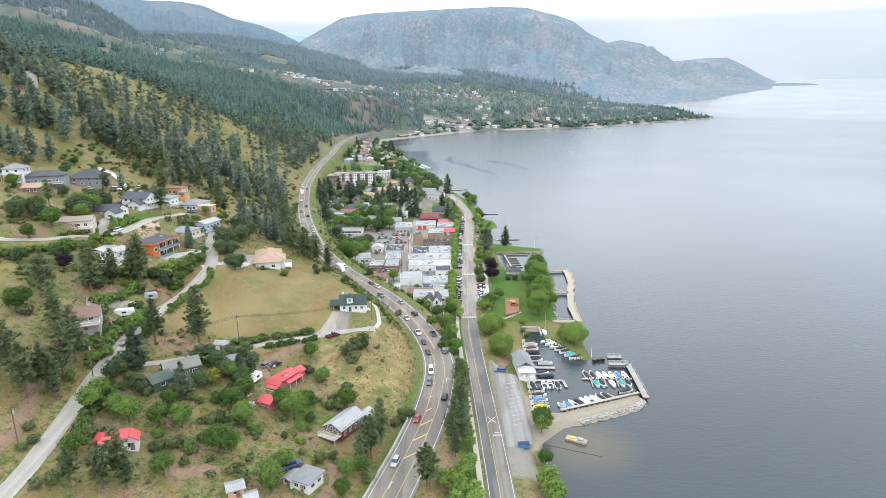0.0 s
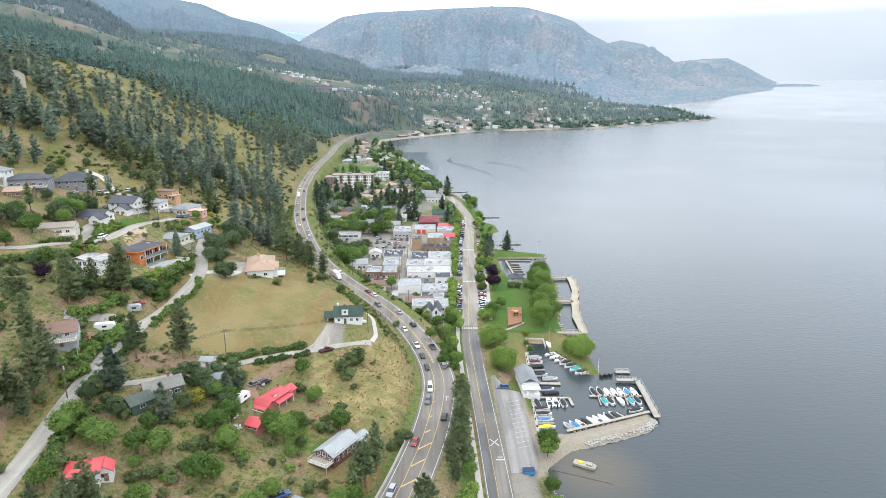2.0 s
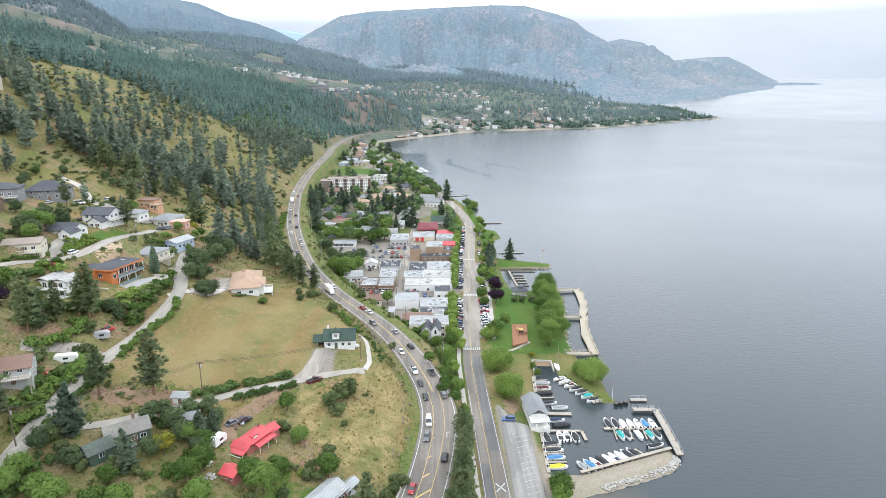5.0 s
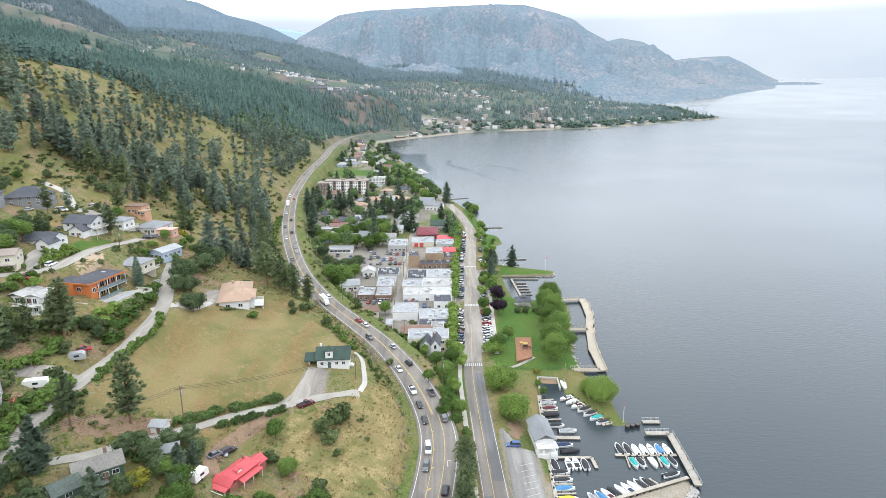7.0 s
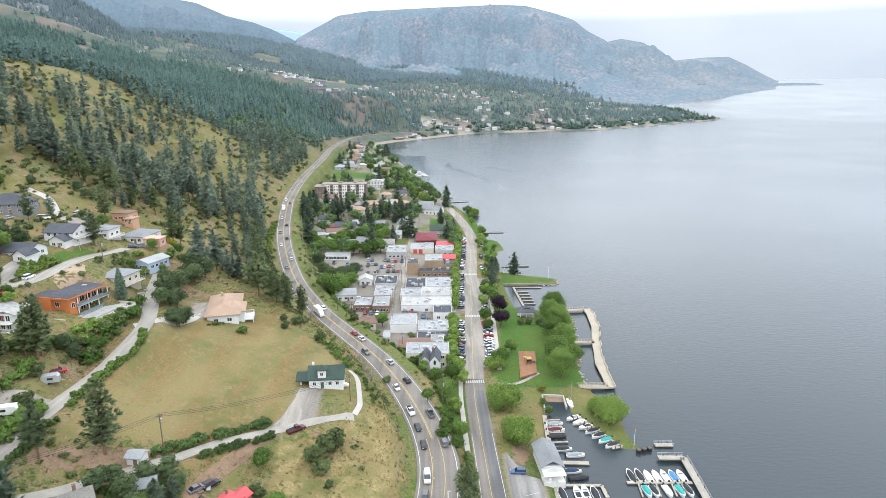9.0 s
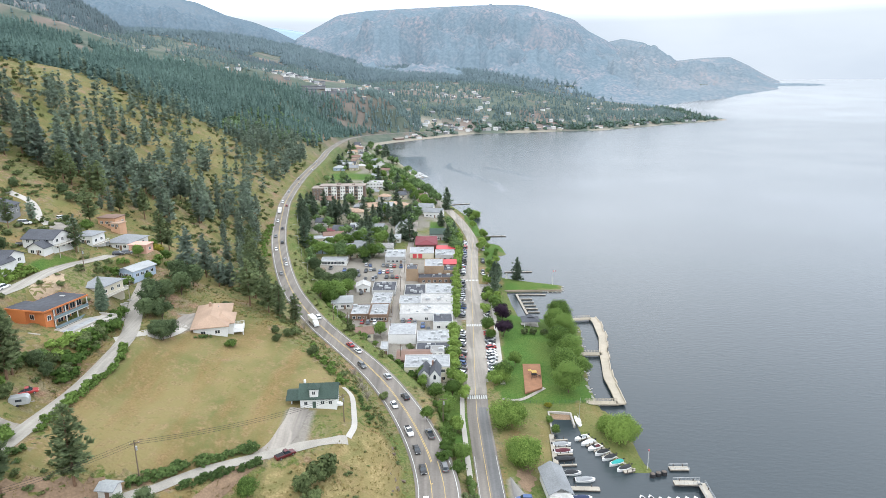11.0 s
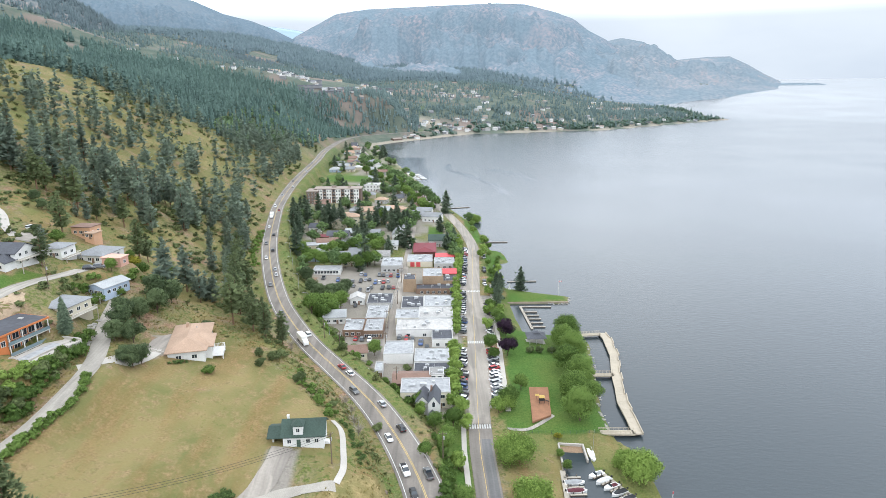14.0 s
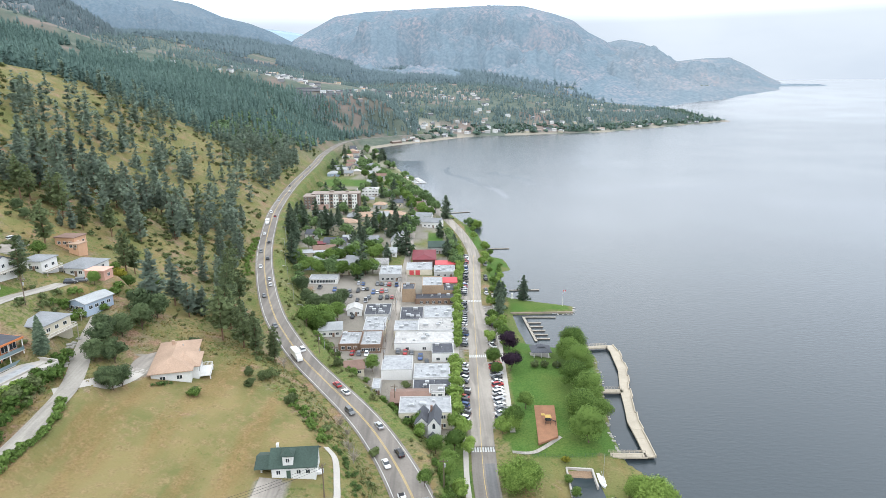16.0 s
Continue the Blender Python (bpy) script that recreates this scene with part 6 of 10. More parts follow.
def windows_on(parent, w, d, z, face, n, ww=1.3, wh=1.2, off=0.0, span=0.86, room=True):
    """A row of windows on one face (s, n, e, w) of a box w by d about the thing's middle."""
    L = w if face in "sn" else d
    for k in range(n):
        u = (-.5 + (k + .5) / n) * L * span + off
        x, y, rz = {"s": (u, -d / 2, 0), "n": (-u, d / 2, 180), "e": (w / 2, u, 90), "w": (-w / 2, -u, 270)}[face]
        window(parent, x, y, z, rz, ww, wh)


def gable_roof(mb, w, d, z, rise, over=0.5, along="x", th=0.22, x=0.0, y=0.0):
    if along == "y":
        w, d = d, w
    a, b = w / 2 + over, d / 2 + over
    z0 = z - over * rise / (d / 2)
    low, up = [(-a, -b, z0), (a, -b, z0), (a, 0, z + rise), (-a, 0, z + rise), (-a, b, z0), (a, b, z0)], []
    vs = low + [(p, q, r + th) for p, q, r in low]
    if along == "y":
        vs = [(-q, p, r) for p, q, r in vs]
    vs = [(p + x, q + y, r) for p, q, r in vs]
    mb.add(vs, [(6, 7, 8, 9), (9, 8, 11, 10), (3, 2, 1, 0), (4, 5, 2, 3), (0, 1, 7, 6), (5, 4, 10, 11), (1, 2, 8, 7), (2, 5, 11, 8), (3, 0, 6, 9), (4, 3, 9, 10)])


def hip_roof(mb, w, d, z, rise, over=0.6, x=0.0, y=0.0, th=0.2):
    a, b = w / 2 + over, d / 2 + over
    k = max(0.0, a - b) if a >= b else 0
    m = max(0.0, b - a) if b > a else 0
    vs = [(-a, -b, z), (a, -b, z), (a, b, z), (-a, b, z), (-a, -b, z + th), (a, -b, z + th), (a, b, z + th), (-a, b, z + th), (-k, -m, z + rise), (k, m, z + rise)]
    if a >= b:
        fs = [(4, 5, 9, 8), (5, 6, 9), (6, 7, 8, 9), (7, 4, 8)]
    else:
        fs = [(4, 5, 8), (5, 6, 9, 8), (6, 7, 9), (7, 4, 8, 9)]
    mb.add([(p + x, q + y, r) for p, q, r in vs], fs + [(3, 2, 1, 0), (0, 1, 5, 4), (1, 2, 6, 5), (2, 3, 7, 6), (3, 0, 4, 7)])


def gable_wall(mb, w, d, z, rise, along="x"):
    """The two gable ends above the eaves."""
    if along == "x":
        for x in (-w / 2, w / 2):
            mb.add([(x, -d / 2, z), (x, d / 2, z), (x, 0, z + rise)], [(0, 1, 2)])
    else:
        for y in (-d / 2, d / 2):
            mb.add([(-w / 2, y, z), (w / 2, y, z), (0, y, z + rise)], [(0, 1, 2)])


def house(x, y, rz, w, d, h, wall, roof, label, style="gable", along="x", rise=None, wins="s3e2w2", storeys=1, deck="", chimney=False, name="house", group="houses", z=None, foot=2.5, detail=True):
    """A dwelling about its middle; wins: face and number of windows on it."""
    z = gz(x, y) if z is None else z
    t = thing(name, label, "house", pose(x, y, z, 0, 0, rz), group)
    rise = rise if rise is not None else min(w, d) * 0.28
    wb, rb = MB(), MB()
    wb.box(0, 0, -foot, w, d, h + foot)
    if style == "gable":
        gable_wall(wb, w, d, h, rise, along)
        gable_roof(rb, w, d, h, rise, 0.5, along)
    elif style == "hip":
        hip_roof(rb, w, d, h, rise)
    else:
        rb.box(0, 0, h, w + 0.8, d + 0.8, 0.3)
    part("wall", wb, wall, t)
    part("roof", rb, roof, t)
    if detail:
        for face, n in zip(wins[::2], wins[1::2]):
            for s in range(storeys):
                windows_on(t, w, d, s * h / storeys + 0.95, face, int(n), 1.5 if storeys == 1 else 1.3, 1.25)
        door = part("door", MB().box(w * 0.12, -d / 2 - 0.03, 0, 1.0, 0.1, 2.05), BROWNW, t)
        if chimney:
            part("chimney", MB().box(w * .2, d * .12, h + rise * .3, .7, .7, rise + .6).box(w * .2, d * .12, h + rise * 1.3 + .6, .85, .85, .15), R_BROWN, t)
    if deck:
        side, depth = deck[0], float(deck[1:])
        dk, rl = MB(), MB()
        hz = h / 2 if storeys > 1 else 0.1
        if side == "s":
            dk.box(0, -d / 2 - depth / 2, hz - .2, w, depth, .2)
            pts = [(-w / 2, -d / 2), (-w / 2, -d / 2 - depth), (w / 2, -d / 2 - depth), (w / 2, -d / 2)]
        else:
            dk.box(w / 2 + depth / 2, 0, hz - .2, depth, d, .2)
            pts = [(w / 2, -d / 2), (w / 2 + depth, -d / 2), (w / 2 + depth, d / 2), (w / 2, d / 2)]
        for (ax, ay), (bx, by) in zip(pts, pts[1:]):
            rl.tube((ax, ay, hz + 1), (bx, by, hz + 1), .05, n=4).tube((ax, ay, hz + .15), (bx, by, hz + .15), .04, n=4)
            n = max(2, int(math.hypot(bx - ax, by - ay) / .45))
            for k in range(n + 1):
                px, py = ax + (bx - ax) * k / n, ay + (by - ay) * k / n
                rl.tube((px, py, hz), (px, py, hz + 1), .03, n=4)
        for ax, ay in pts[1:3]:
            dk.box(ax * .98, ay * .98, -foot, .2, .2, hz + foot - .2)
        part("deck", dk, M["wood_deck"], t)
        part("railing", rl, TRIM, t)
    return t


def block(x0, x1, y0, y1, h, wall, roof, label, wins="s4", storeys=1, units=2, name="shop_building", parapet=0.35, z=None, ww=1.6, wh=1.4, group="shop buildings", door=True):
    """A flat-roofed building between two corners, with parapet and things on its roof."""
    w, d, x, y, h = x1 - x0, y1 - y0, (x0 + x1) / 2, (y0 + y1) / 2, max(2.7, h * .78)
    z = min(gz(x0, y0), gz(x1, y0), gz(x, y)) if z is None else z
    t = thing(name, label, "building", pose(x, y, z), group)
    part("wall", MB().box(0, 0, -1.5, w, d, h + 1.5), wall, t)
    part("roof", MB().box(0, 0, h + .004, w - .5, d - .5, .06), roof, t)
    pb = MB()
    for cx, cy, sx, sy in ((0, -d / 2 + .13, w + .06, .28), (0, d / 2 - .13, w + .06, .28), (-w / 2 + .13, 0, .28, d - .5), (w / 2 - .13, 0, .28, d - .5)):
        pb.box(cx, cy, h, sx, sy, parapet)
    part("parapet", pb, FLASHING if wall in (WHITE, CREAM) else wall, t)
    for face, n in zip(wins[::2], wins[1::2]):
        for s in range(storeys):
            windows_on(t, w, d, s * h / storeys + .9, face, int(n), ww, wh)
    if door:
        part("door", MB().box(w * .3, -d / 2 - .03, 0, 1.1, .1, 2.1), BROWNW, t)
    rng = random.Random(int(x0 * 13 + y0))
    for k in range(units):
        ux, uy = rng.uniform(-.36, .36) * w, rng.uniform(-.33, .33) * d
        s = rng.uniform(.8, 1.7)
        ub = MB().box(ux, uy, h + .06, s * 1.3, s, s * .6).box(ux, uy, h + .06 + s * .6, s * .7, s * .7, .12)
        part("roof_unit", ub, METAL, t)
    for k in range(units):
        ux, uy = rng.uniform(-.4, .4) * w, rng.uniform(-.4, .4) * d
        part("vent_pipe", MB().tube((ux, uy, h + .05), (ux, uy, h + .8), .12, n=6).tube((ux, uy, h + .8), (ux, uy, h + .95), .2, n=6), METAL, t)
    return t


# -- the farmhouse at the meadow's corner
def farmhouse():
    t = thing("farmhouse", "white clapboard farmhouse with dark green shingle roof at the meadow's corner", "house", pose(-34.9, 252.2, gz(-36, 249.4), 0, 0, 3) @ Matrix.Scale(1.02, 4))
    w, d, h = 10.4, 7.4, 3.3
    wb = MB().box(0, 0, -2, w, d, h + 2)
    gable_wall(wb, w, d, h, 2.6)
    part("wall", wb, WHITE, t)
    rb = MB()
    gable_roof(rb, w, d, h, 2.6, .6)
    part("roof", rb, R_GREEN, t)
    tw = part("dormer", MB().box(-1.2, -d / 2 + 1.1, h - .3, 2.4, 2.3, 3.0), WHITE, t)
    rb = MB()
    hip_roof(rb, 2.4, 2.3, h + 2.7, 1.5, .45, -1.2, -d / 2 + 1.1)
    part("dormer_roof", rb, R_GREEN, tw)
    window(t, -1.2, -d / 2 - .06, h + .9, 0, 1.0, 1.2)
    cp = part("carport", MB().box(-8, .6, -2, .3, 5.5, 4.4).box(-6.5, 3.2, -2, 3.2, .3, 4.4).box(-7.9, -2.0, -1, .25, .25, 3.4).box(-5.4, -2.0, -1, .25, .25, 3.4), WHITE, t)
    rb = MB()
    gable_roof(rb, 4.2, 6.6, 2.4, 1.3, .4, "x", x=-6.9, y=.4)
    part("carport_roof", rb, R_GREEN, cp)
    for x in (-3.6, 1.2, 3.4):
        window(t, x, -d / 2, 1.0, 0, 1.1, 1.2)
    windows_on(t, w, d, 1.0, "e", 2)
    part("door", MB().box(-1.2, -d / 2 - .03, 0, 1, .1, 2.05), DGREEN, t)
    part("porch_steps", MB().box(5.9, -1.6, -.4, 1.6, 1.4, .4).box(5.7, -1.6, 0, 1.1, 1.4, .35), WHITE, t)
    part("chimney", MB().box(-4.2, .6, h + 1, .6, .6, 2.6), TRIM, t)


farmhouse()


def tan_house():
    t = thing("tan_roof_house", "white stucco bungalow with broad tan hip roof above the meadow", "house", pose(-81.2, 297.7, gz(-79, 288.2) - 1.0, 0, 0, 13) @ Matrix.Scale(1.15, 4))
    w, d, h = 9.6, 20, 3.2
    part("wall", MB().box(0, 0, -3, w, d, h + 3).box(4.6, -3.2, -3, 3.6, 8.5, h + 2.9), WHITE, t)
    rb = MB()
    hip_roof(rb, w, d, h, 2.5, .8)
    part("roof", rb, R_TAN, t)
    rb = MB()
    hip_roof(rb, 6.4, 8.5, h - .1, 2.1, .7, 3.2, -3.2)
    part("wing_roof", rb, R_TAN, t)
    windows_on(t, w, d, 1.0, "s", 2, 1.5, 1.2)
    windows_on(t, w, d, 1.0, "w", 3, 1.5, 1.2)
    for y in (-5.6, -3.2, -.8):
        window(t, 6.4, y, .7, 90, 1.9, 1.9)
    dk = part("deck", MB().box(7.9, -4, -.2, 3.0, 6.5, .25).box(9.2, -7, -3, .25, .25, 2.8).box(9.2, -1, -3, .25, .25, 2.8), WHITE, t)
    rl = MB()
    for a, b in (((6.5, -7.2), (9.3, -7.2)), ((9.3, -7.2), (9.3, -.8)), ((9.3, -.8), (6.5, -.8))):
        rl.tube((*a, 1.05), (*b, 1.05), .06, n=4)
        for k in range(9):
            q = (a[0] + (b[0] - a[0]) * k / 8, a[1] + (b[1] - a[1]) * k / 8)
            rl.tube((*q, .05), (*q, 1.05), .04, n=4)
    part("railing", rl, TRIM, dk)
    part("garden_wall", MB().box(-6.4, -7.2, -2, 3.4, .3, 2.6).box(-8, -5.4, -2, .3, 3.6, 2.6), WHITE, t)
    part("chimney", MB().box(-1, 4, h + 1.2, .8, .8, 2), R_TAN, t)
    part("vent_pipe", MB().tube((1.6, 3, h + 1.2), (1.6, 3, h + 2.3), .12), METAL, t)


tan_house()


def orange_house():
    """A long flat-roofed house bent in the middle; its upper floor opens on balconies over the terrace."""
    z = 42.6
    t = thing("modern_house", "modern orange-clad hillside house with flat black roof and glass balconies", "house", pose(-120.2, 263.6, z, 0, 0, -16.5))
    h = 4.5
    part("wall", MB().box(-6.2, 8.3, -3, 8.6, 15.6, h + 3).box(-11.6, 2.4, -3, 10.4, 6.6, h + 3).box(-1.2, 1.6, -3, 2.4, 3.0, h + 2.6), ORANGE, t)
    part("fascia", MB().prism([(-17.4, -1.2), (-8, -.9), (.7, -.5), (.7, 16.6), (-10.9, 16.6), (-10.9, 6.6), (-17.4, 6.6)], h, h + .5), ORANGE, t)
    part("roof", MB().prism([(-17.1, -.9), (-8, -.6), (.4, -.2), (.4, 16.3), (-10.6, 16.3), (-10.6, 6.3), (-17.1, 6.3)], h + .504, h + .57), R_BLACK, t)
    part("skylight", MB().box(-6, 13, h + .57, 1.6, .9, .22), R_WHITE, t)
    for zz in (-2.0, 1.3):
        part("balcony", MB().box(-.6, 9.6, zz - .25, 2.6, 13.6, .25), M["concrete"], t)
        part("glass_balustrade", MB().box(.62, 9.6, zz, .06, 13.4, .95), GLASS_B, t)
        for k in range(5):
            window(t, -1.9, 4.6 + k * 2.6, zz + .25, 90, 2.1, 2.1)
    for k in range(4):
        part("column", MB().box(.3, 3.3 + k * 4.3, -3, .22, .22, h + 3), TRIM, t)
    window(t, -5.4, .5, 1.5, 0, 1.8, 1.7)
    window(t, -13, -.9, 1.8, 0, 1.5, 1.0)
    window(t, .05, 1.6, 1.4, 90, 1.4, 1.7)
    yard = part("terrace", MB().box(5.6, 8, -6, 9, 19, 3.8), M["concrete"], t)
    part("terrace_wall", MB().box(10.1, 8, -6, .4, 19.4, 4.2).box(5.6, 17.6, -6, 9, .4, 4.6).box(7.4, 8, -2.2, .3, 15, .5), M["concrete"], yard)
    part("pool_cover", MB().box(5, 8, -2.196, 3.2, 12, .16), R_FLAT, yard)
    part("retaining_wall", MB().box(-5, -4.6, -4, 15, .45, 3.6).box(2.7, -1.5, -4, .45, 6.4, 3.0), M["concrete"], t)
    part("timber_steps", MB().box(6.6, -4.2, -5, 3.6, .5, 3.0).box(7.2, -5.4, -5.4, 3.2, .5, 2.6).box(7.8, -6.6, -5.8, 3.0, .5, 2.2), M["wood_deck"], t)


orange_house()


def white_modern():
    t = thing("white_terrace_house", "white two-storey hillside house with long railed balconies", "house", pose(-131.8, 250.6, 43.7, 0, 0, -9))
    w, d, h = 12, 8, 5.4
    part("wall", MB().box(0, 0, -3, w, d, h + 3), WHITE, t)
    rb = MB()
    gable_roof(rb, w * .55, d, h, 1.0, .7, "y", x=-w * .24)
    gable_roof(rb, w * .5, d - 1, h - .2, .8, .7, "y", x=w * .26)
    part("roof", rb, R_WHITE, t)
    for zz in (.1, 2.8):
        b = part("balcony", MB().box(0, -d / 2 - 1.0, zz - .25, w, 2.0, .25), WHITE, t)
        rl = MB().tube((-w / 2, -d / 2 - 1.9, zz + 1), (w / 2, -d / 2 - 1.9, zz + 1), .07, n=4)
        for k in range(27):
            q = -w / 2 + w * k / 26
            rl.tube((q, -d / 2 - 1.9, zz), (q, -d / 2 - 1.9, zz + 1), .035, n=4)
        part("railing", rl, TRIM, b)
        windows_on(t, w, d, zz + .3, "s", 5, 1.5, 1.8)
    part("door", MB().box(2.4, -d / 2 - .03, 2.8, 1.0, .1, 2.05), REDW, t)
    windows_on(t, w, d, 3.4, "e", 2)


white_modern()


def red_house():
    """Roofs stepping up the slope from a porch to the long main roof."""
    t = thing("red_roof_house", "sprawling house under stepped bright red metal roofs among trees", "house", pose(-50.1, 194, gz(-50.5, 189.6) - .2, 0, 0, -27) @ Matrix.Scale(.76, 4))
    part("wall", MB().box(0, 0, -3, 6.2, 10.5, 6.4).box(-.2, -6.4, -3, 7, 3.6, 5.5).box(1.2, 6.4, -3, 5, 3.6, 6.0), FADED, t)
    rb = MB()
    hip_roof(rb, 6.2, 10.5, 3.4, 1.9, .7)
    part("roof", rb, R_RED, t)
    rb = MB()
    gable_roof(rb, 7, 3.6, 2.5, 1.3, .5, "x", x=-.2, y=-6.4)
    part("wing_roof", rb, R_RED, t)
    rb = MB()
    gable_roof(rb, 5, 3.6, 3.0, 1.4, .5, "y", x=1.2, y=6.4)
    part("rear_roof", rb, R_RED, t)
    part("porch_roof", MB().add([(-4.2, -10.6, 1.7), (3.4, -10.6, 1.7), (3.4, -8.2, 2.35), (-4.2, -8.2, 2.35), (-4.2, -10.6, 1.6), (3.4, -10.6, 1.6), (3.4, -8.2, 2.25), (-4.2, -8.2, 2.25)],
                                  [(0, 1, 2, 3), (7, 6, 5, 4), (0, 4, 5, 1), (1, 5, 6, 2), (2, 6, 7, 3), (3, 7, 4, 0)]), R_RED, t)
    dm = part("dormer", MB().box(1.6, -2.6, 3.6, 1.7, 2.0, 1.3), WHITE, t)
    rb = MB()
    gable_roof(rb, 1.7, 2.0, 4.9, .6, .25, "x", x=1.6, y=-2.6)
    part("dormer_roof", rb, R_RED, dm)
    windows_on(t, 6.2, 10.5, 1, "e", 3)
    windows_on(t, 7, 16.4, .8, "s", 3, 1.1, 1.1)
    for x in (-4, -.4, 3.2):
        part("porch_post", MB().box(x, -10.4, -2.2, .16, .16, 3.8), TRIM, t)
    dk = part("deck", MB().box(-.4, -10.2, -.6, 8, 3.4, .22).box(-4.2, -11.6, -3, .2, .2, 2.4).box(3.4, -11.6, -3, .2, .2, 2.4), R_BROWN, t)
    rl = MB().tube((-4.4, -11.8, .4), (3.6, -11.8, .4), .05, n=4)
    for k in range(15):
        rl.tube((-4.4 + k * .571, -11.8, -.4), (-4.4 + k * .571, -11.8, .4), .035, n=4)
    part("railing", rl, REDW, dk)
    part("lean_to_roof", MB().add([(3.4, -4.5, 2.9), (5.6, -4.5, 2.1), (5.6, 4.8, 2.1), (3.4, 4.8, 2.9), (3.4, -4.5, 2.8), (5.6, -4.5, 2.0), (5.6, 4.8, 2.0), (3.4, 4.8, 2.8)],
                                    [(0, 1, 2, 3), (7, 6, 5, 4), (0, 4, 5, 1), (1, 5, 6, 2), (2, 6, 7, 3), (3, 7, 4, 0)]), R_RED, t)
    for y in (-4, .2, 4.4):
        part("lean_to_post", MB().box(5.4, y, -2.5, .14, .14, 4.6), TRIM, t)
    part("porch_frame", MB().box(-.4, -11.7, 1.5, 8, .12, .2), TRIM, t)
    part("chimney", MB().box(-1.2, 3, 4, .6, .6, 2.2), R_BROWN, t)


red_house()
house(-52, 179.2, -25, 4.2, 4.2, 2.2, FADED, R_RED, "small outbuilding with faded red metal roof", "gable", "x", 1.1, "s2", name="outbuilding")
house(-84, 148.6, 18, 7.0, 6.0, 2.9, WHITE, R_RED, "little white cottage with bright red hip roof and chimney", "hip", rise=1.8, wins="s3e2", chimney=True, name="cottage")
house(-80, 150.3, 18, 3.4, 3.6, 2.8, WHITE, R_RED, "white side wing with a red gable roof", "gable", "y", 1.2, "s1e1", name="cottage_wing", z=gz(-80.7, 150.3))
house(-28.8, 175.6, -30, 6.4, 11, 3.3, REDW, R_LIGHT, "brown house with pale metal roof and white railed deck", "gable", "y", 1.6, "s3e4", 2, "s3.2", name="deck_house")
house(-23.4, 181.3, -30, 2.6, 5, 2.8, GREYW, R_LIGHT, "grey side building with pale metal roof", "gable", "y", .8, "s1e2", name="side_building")
house(-35.2, 150.6, -28, 5.6, 6.2, 3.0, WHITE, R_GREY, "small white house with grey hip roof", "hip", rise=1.5, wins="s2e2")
house(-39.2, 150.6, -28, 2.8, 4.2, 2.1, WHITE, R_GREY, "low white carport with grey roof", "gable", "y", .6, "s1", name="carport")
house(-51.5, 142.1, 25, 3.8, 3.6, 2.2, PEACH, R_LIGHT, "small shed with pale metal roof and orange front", "gable", "x", .6, "s1", name="shed")
house(-47.3, 140.4, 25, 2.8, 3.0, 2.0, WHITE, R_LIGHT, "small pale shed with a metal roof", "gable", "x", .5, "s0", name="shed")
house(-83.4, 176.3, -40, 5.4, 6, 2.7, DGREEN, R_MOSS, "dark green cottage with mossy green-grey roof", "gable", "y", 1.5, "s2e1", name="cottage")
house(-79.6, 183.8, 35, 10, 6.4, 3.2, DGREEN, R_OLD, "long dark green cottage with weathered grey roof and chimney", "gable", "x", 1.8, "s4e2", name="cottage", chimney=True)
house(-67.7, 193.8, 20, 5.2, 4.2, 2.5, GREYW, R_GREY, "small workshop with a grey roof beside the lane", "gable", "x", 1.0, "s1", name="workshop")
house(-114, 194.6, 22, 11, 8, 4.4, GREYW, R_BROWN, "two-storey house with brown roof and white decks", "gable", "x", 2, "s3e2", 2, "s2.4")
house(-154.2, 267.4, 16, 16, 8, 3.3, CREAM, R_TAUPE, "long cream ranch house with grey-brown roof and balcony", "gable", "x", 1.3, "s5e2", 1, "s1.8", z=54.6)
house(-150.2, 291.6, -6, 11.5, 9, 3.0, WHITE, R_DARK, "white house with dark shingle gables", "gable", "x", 2.2, "s3e2", name="gabled_house", z=54.6)
house(-146.4, 286.4, -6, 5.0, 6, 2.8, WHITE, R_DARK, "white gabled front wing with an arched window", "gable", "y", 1.9, "s1", 1, name="front_wing", z=54.4)
house(-147.2, 315, -8, 12.5, 10, 4.9, WHITE, R_DARK, "large white house with dark roof and skylights", "gable", "x", 2.4, "s4e3", 2, "e2.2", name="gabled_house", z=54.2)
house(-145.6, 307.6, -8, 6.4, 5, 3.0, WHITE, R_DARK, "white gabled front wing with dark roof", "gable", "y", 1.9, "s2", 1, name="front_wing", z=54.0)
house(-141.6, 333.6, -8, 8, 8, 3.8, WHITE, R_GREY, "white house with grey roof and tall balcony", "hip", rise=1.6, wins="s3e2", storeys=1, deck="e2.0", z=51.6)
house(-151.4, 372, -10, 9, 7, 3.7, PEACH, R_BROWN, "peach stucco house with flat roof", "flat", wins="s3e2", z=50.8, foot=4)
house(-146.2, 367.2, -10, 4.4, 5, 2.4, PEACH, R_TAN, "low peach wing with terracotta terrace", "flat", wins="s2", name="wing", z=50.2, foot=4)
house(-131.8, 344, -8, 11.5, 13, 3.0, WHITE, R_GREY, "low house with broad grey hip roof", "hip", rise=2.3, wins="s3e2", z=47.3, foot=4)
house(-122.6, 336.8, -8, 7.6, 5, 3.3, PINK, PINK, "small pink stucco box house", "flat", wins="s1e1", z=46.8, foot=5)
house(-116.4, 318, -22, 7.6, 11, 3.3, BLUEW, R_LIGHT, "pale blue hillside house with light metal roof", "gable", "y", 1.1, "s3e4", 1, "s2.2", z=42.2, foot=4)
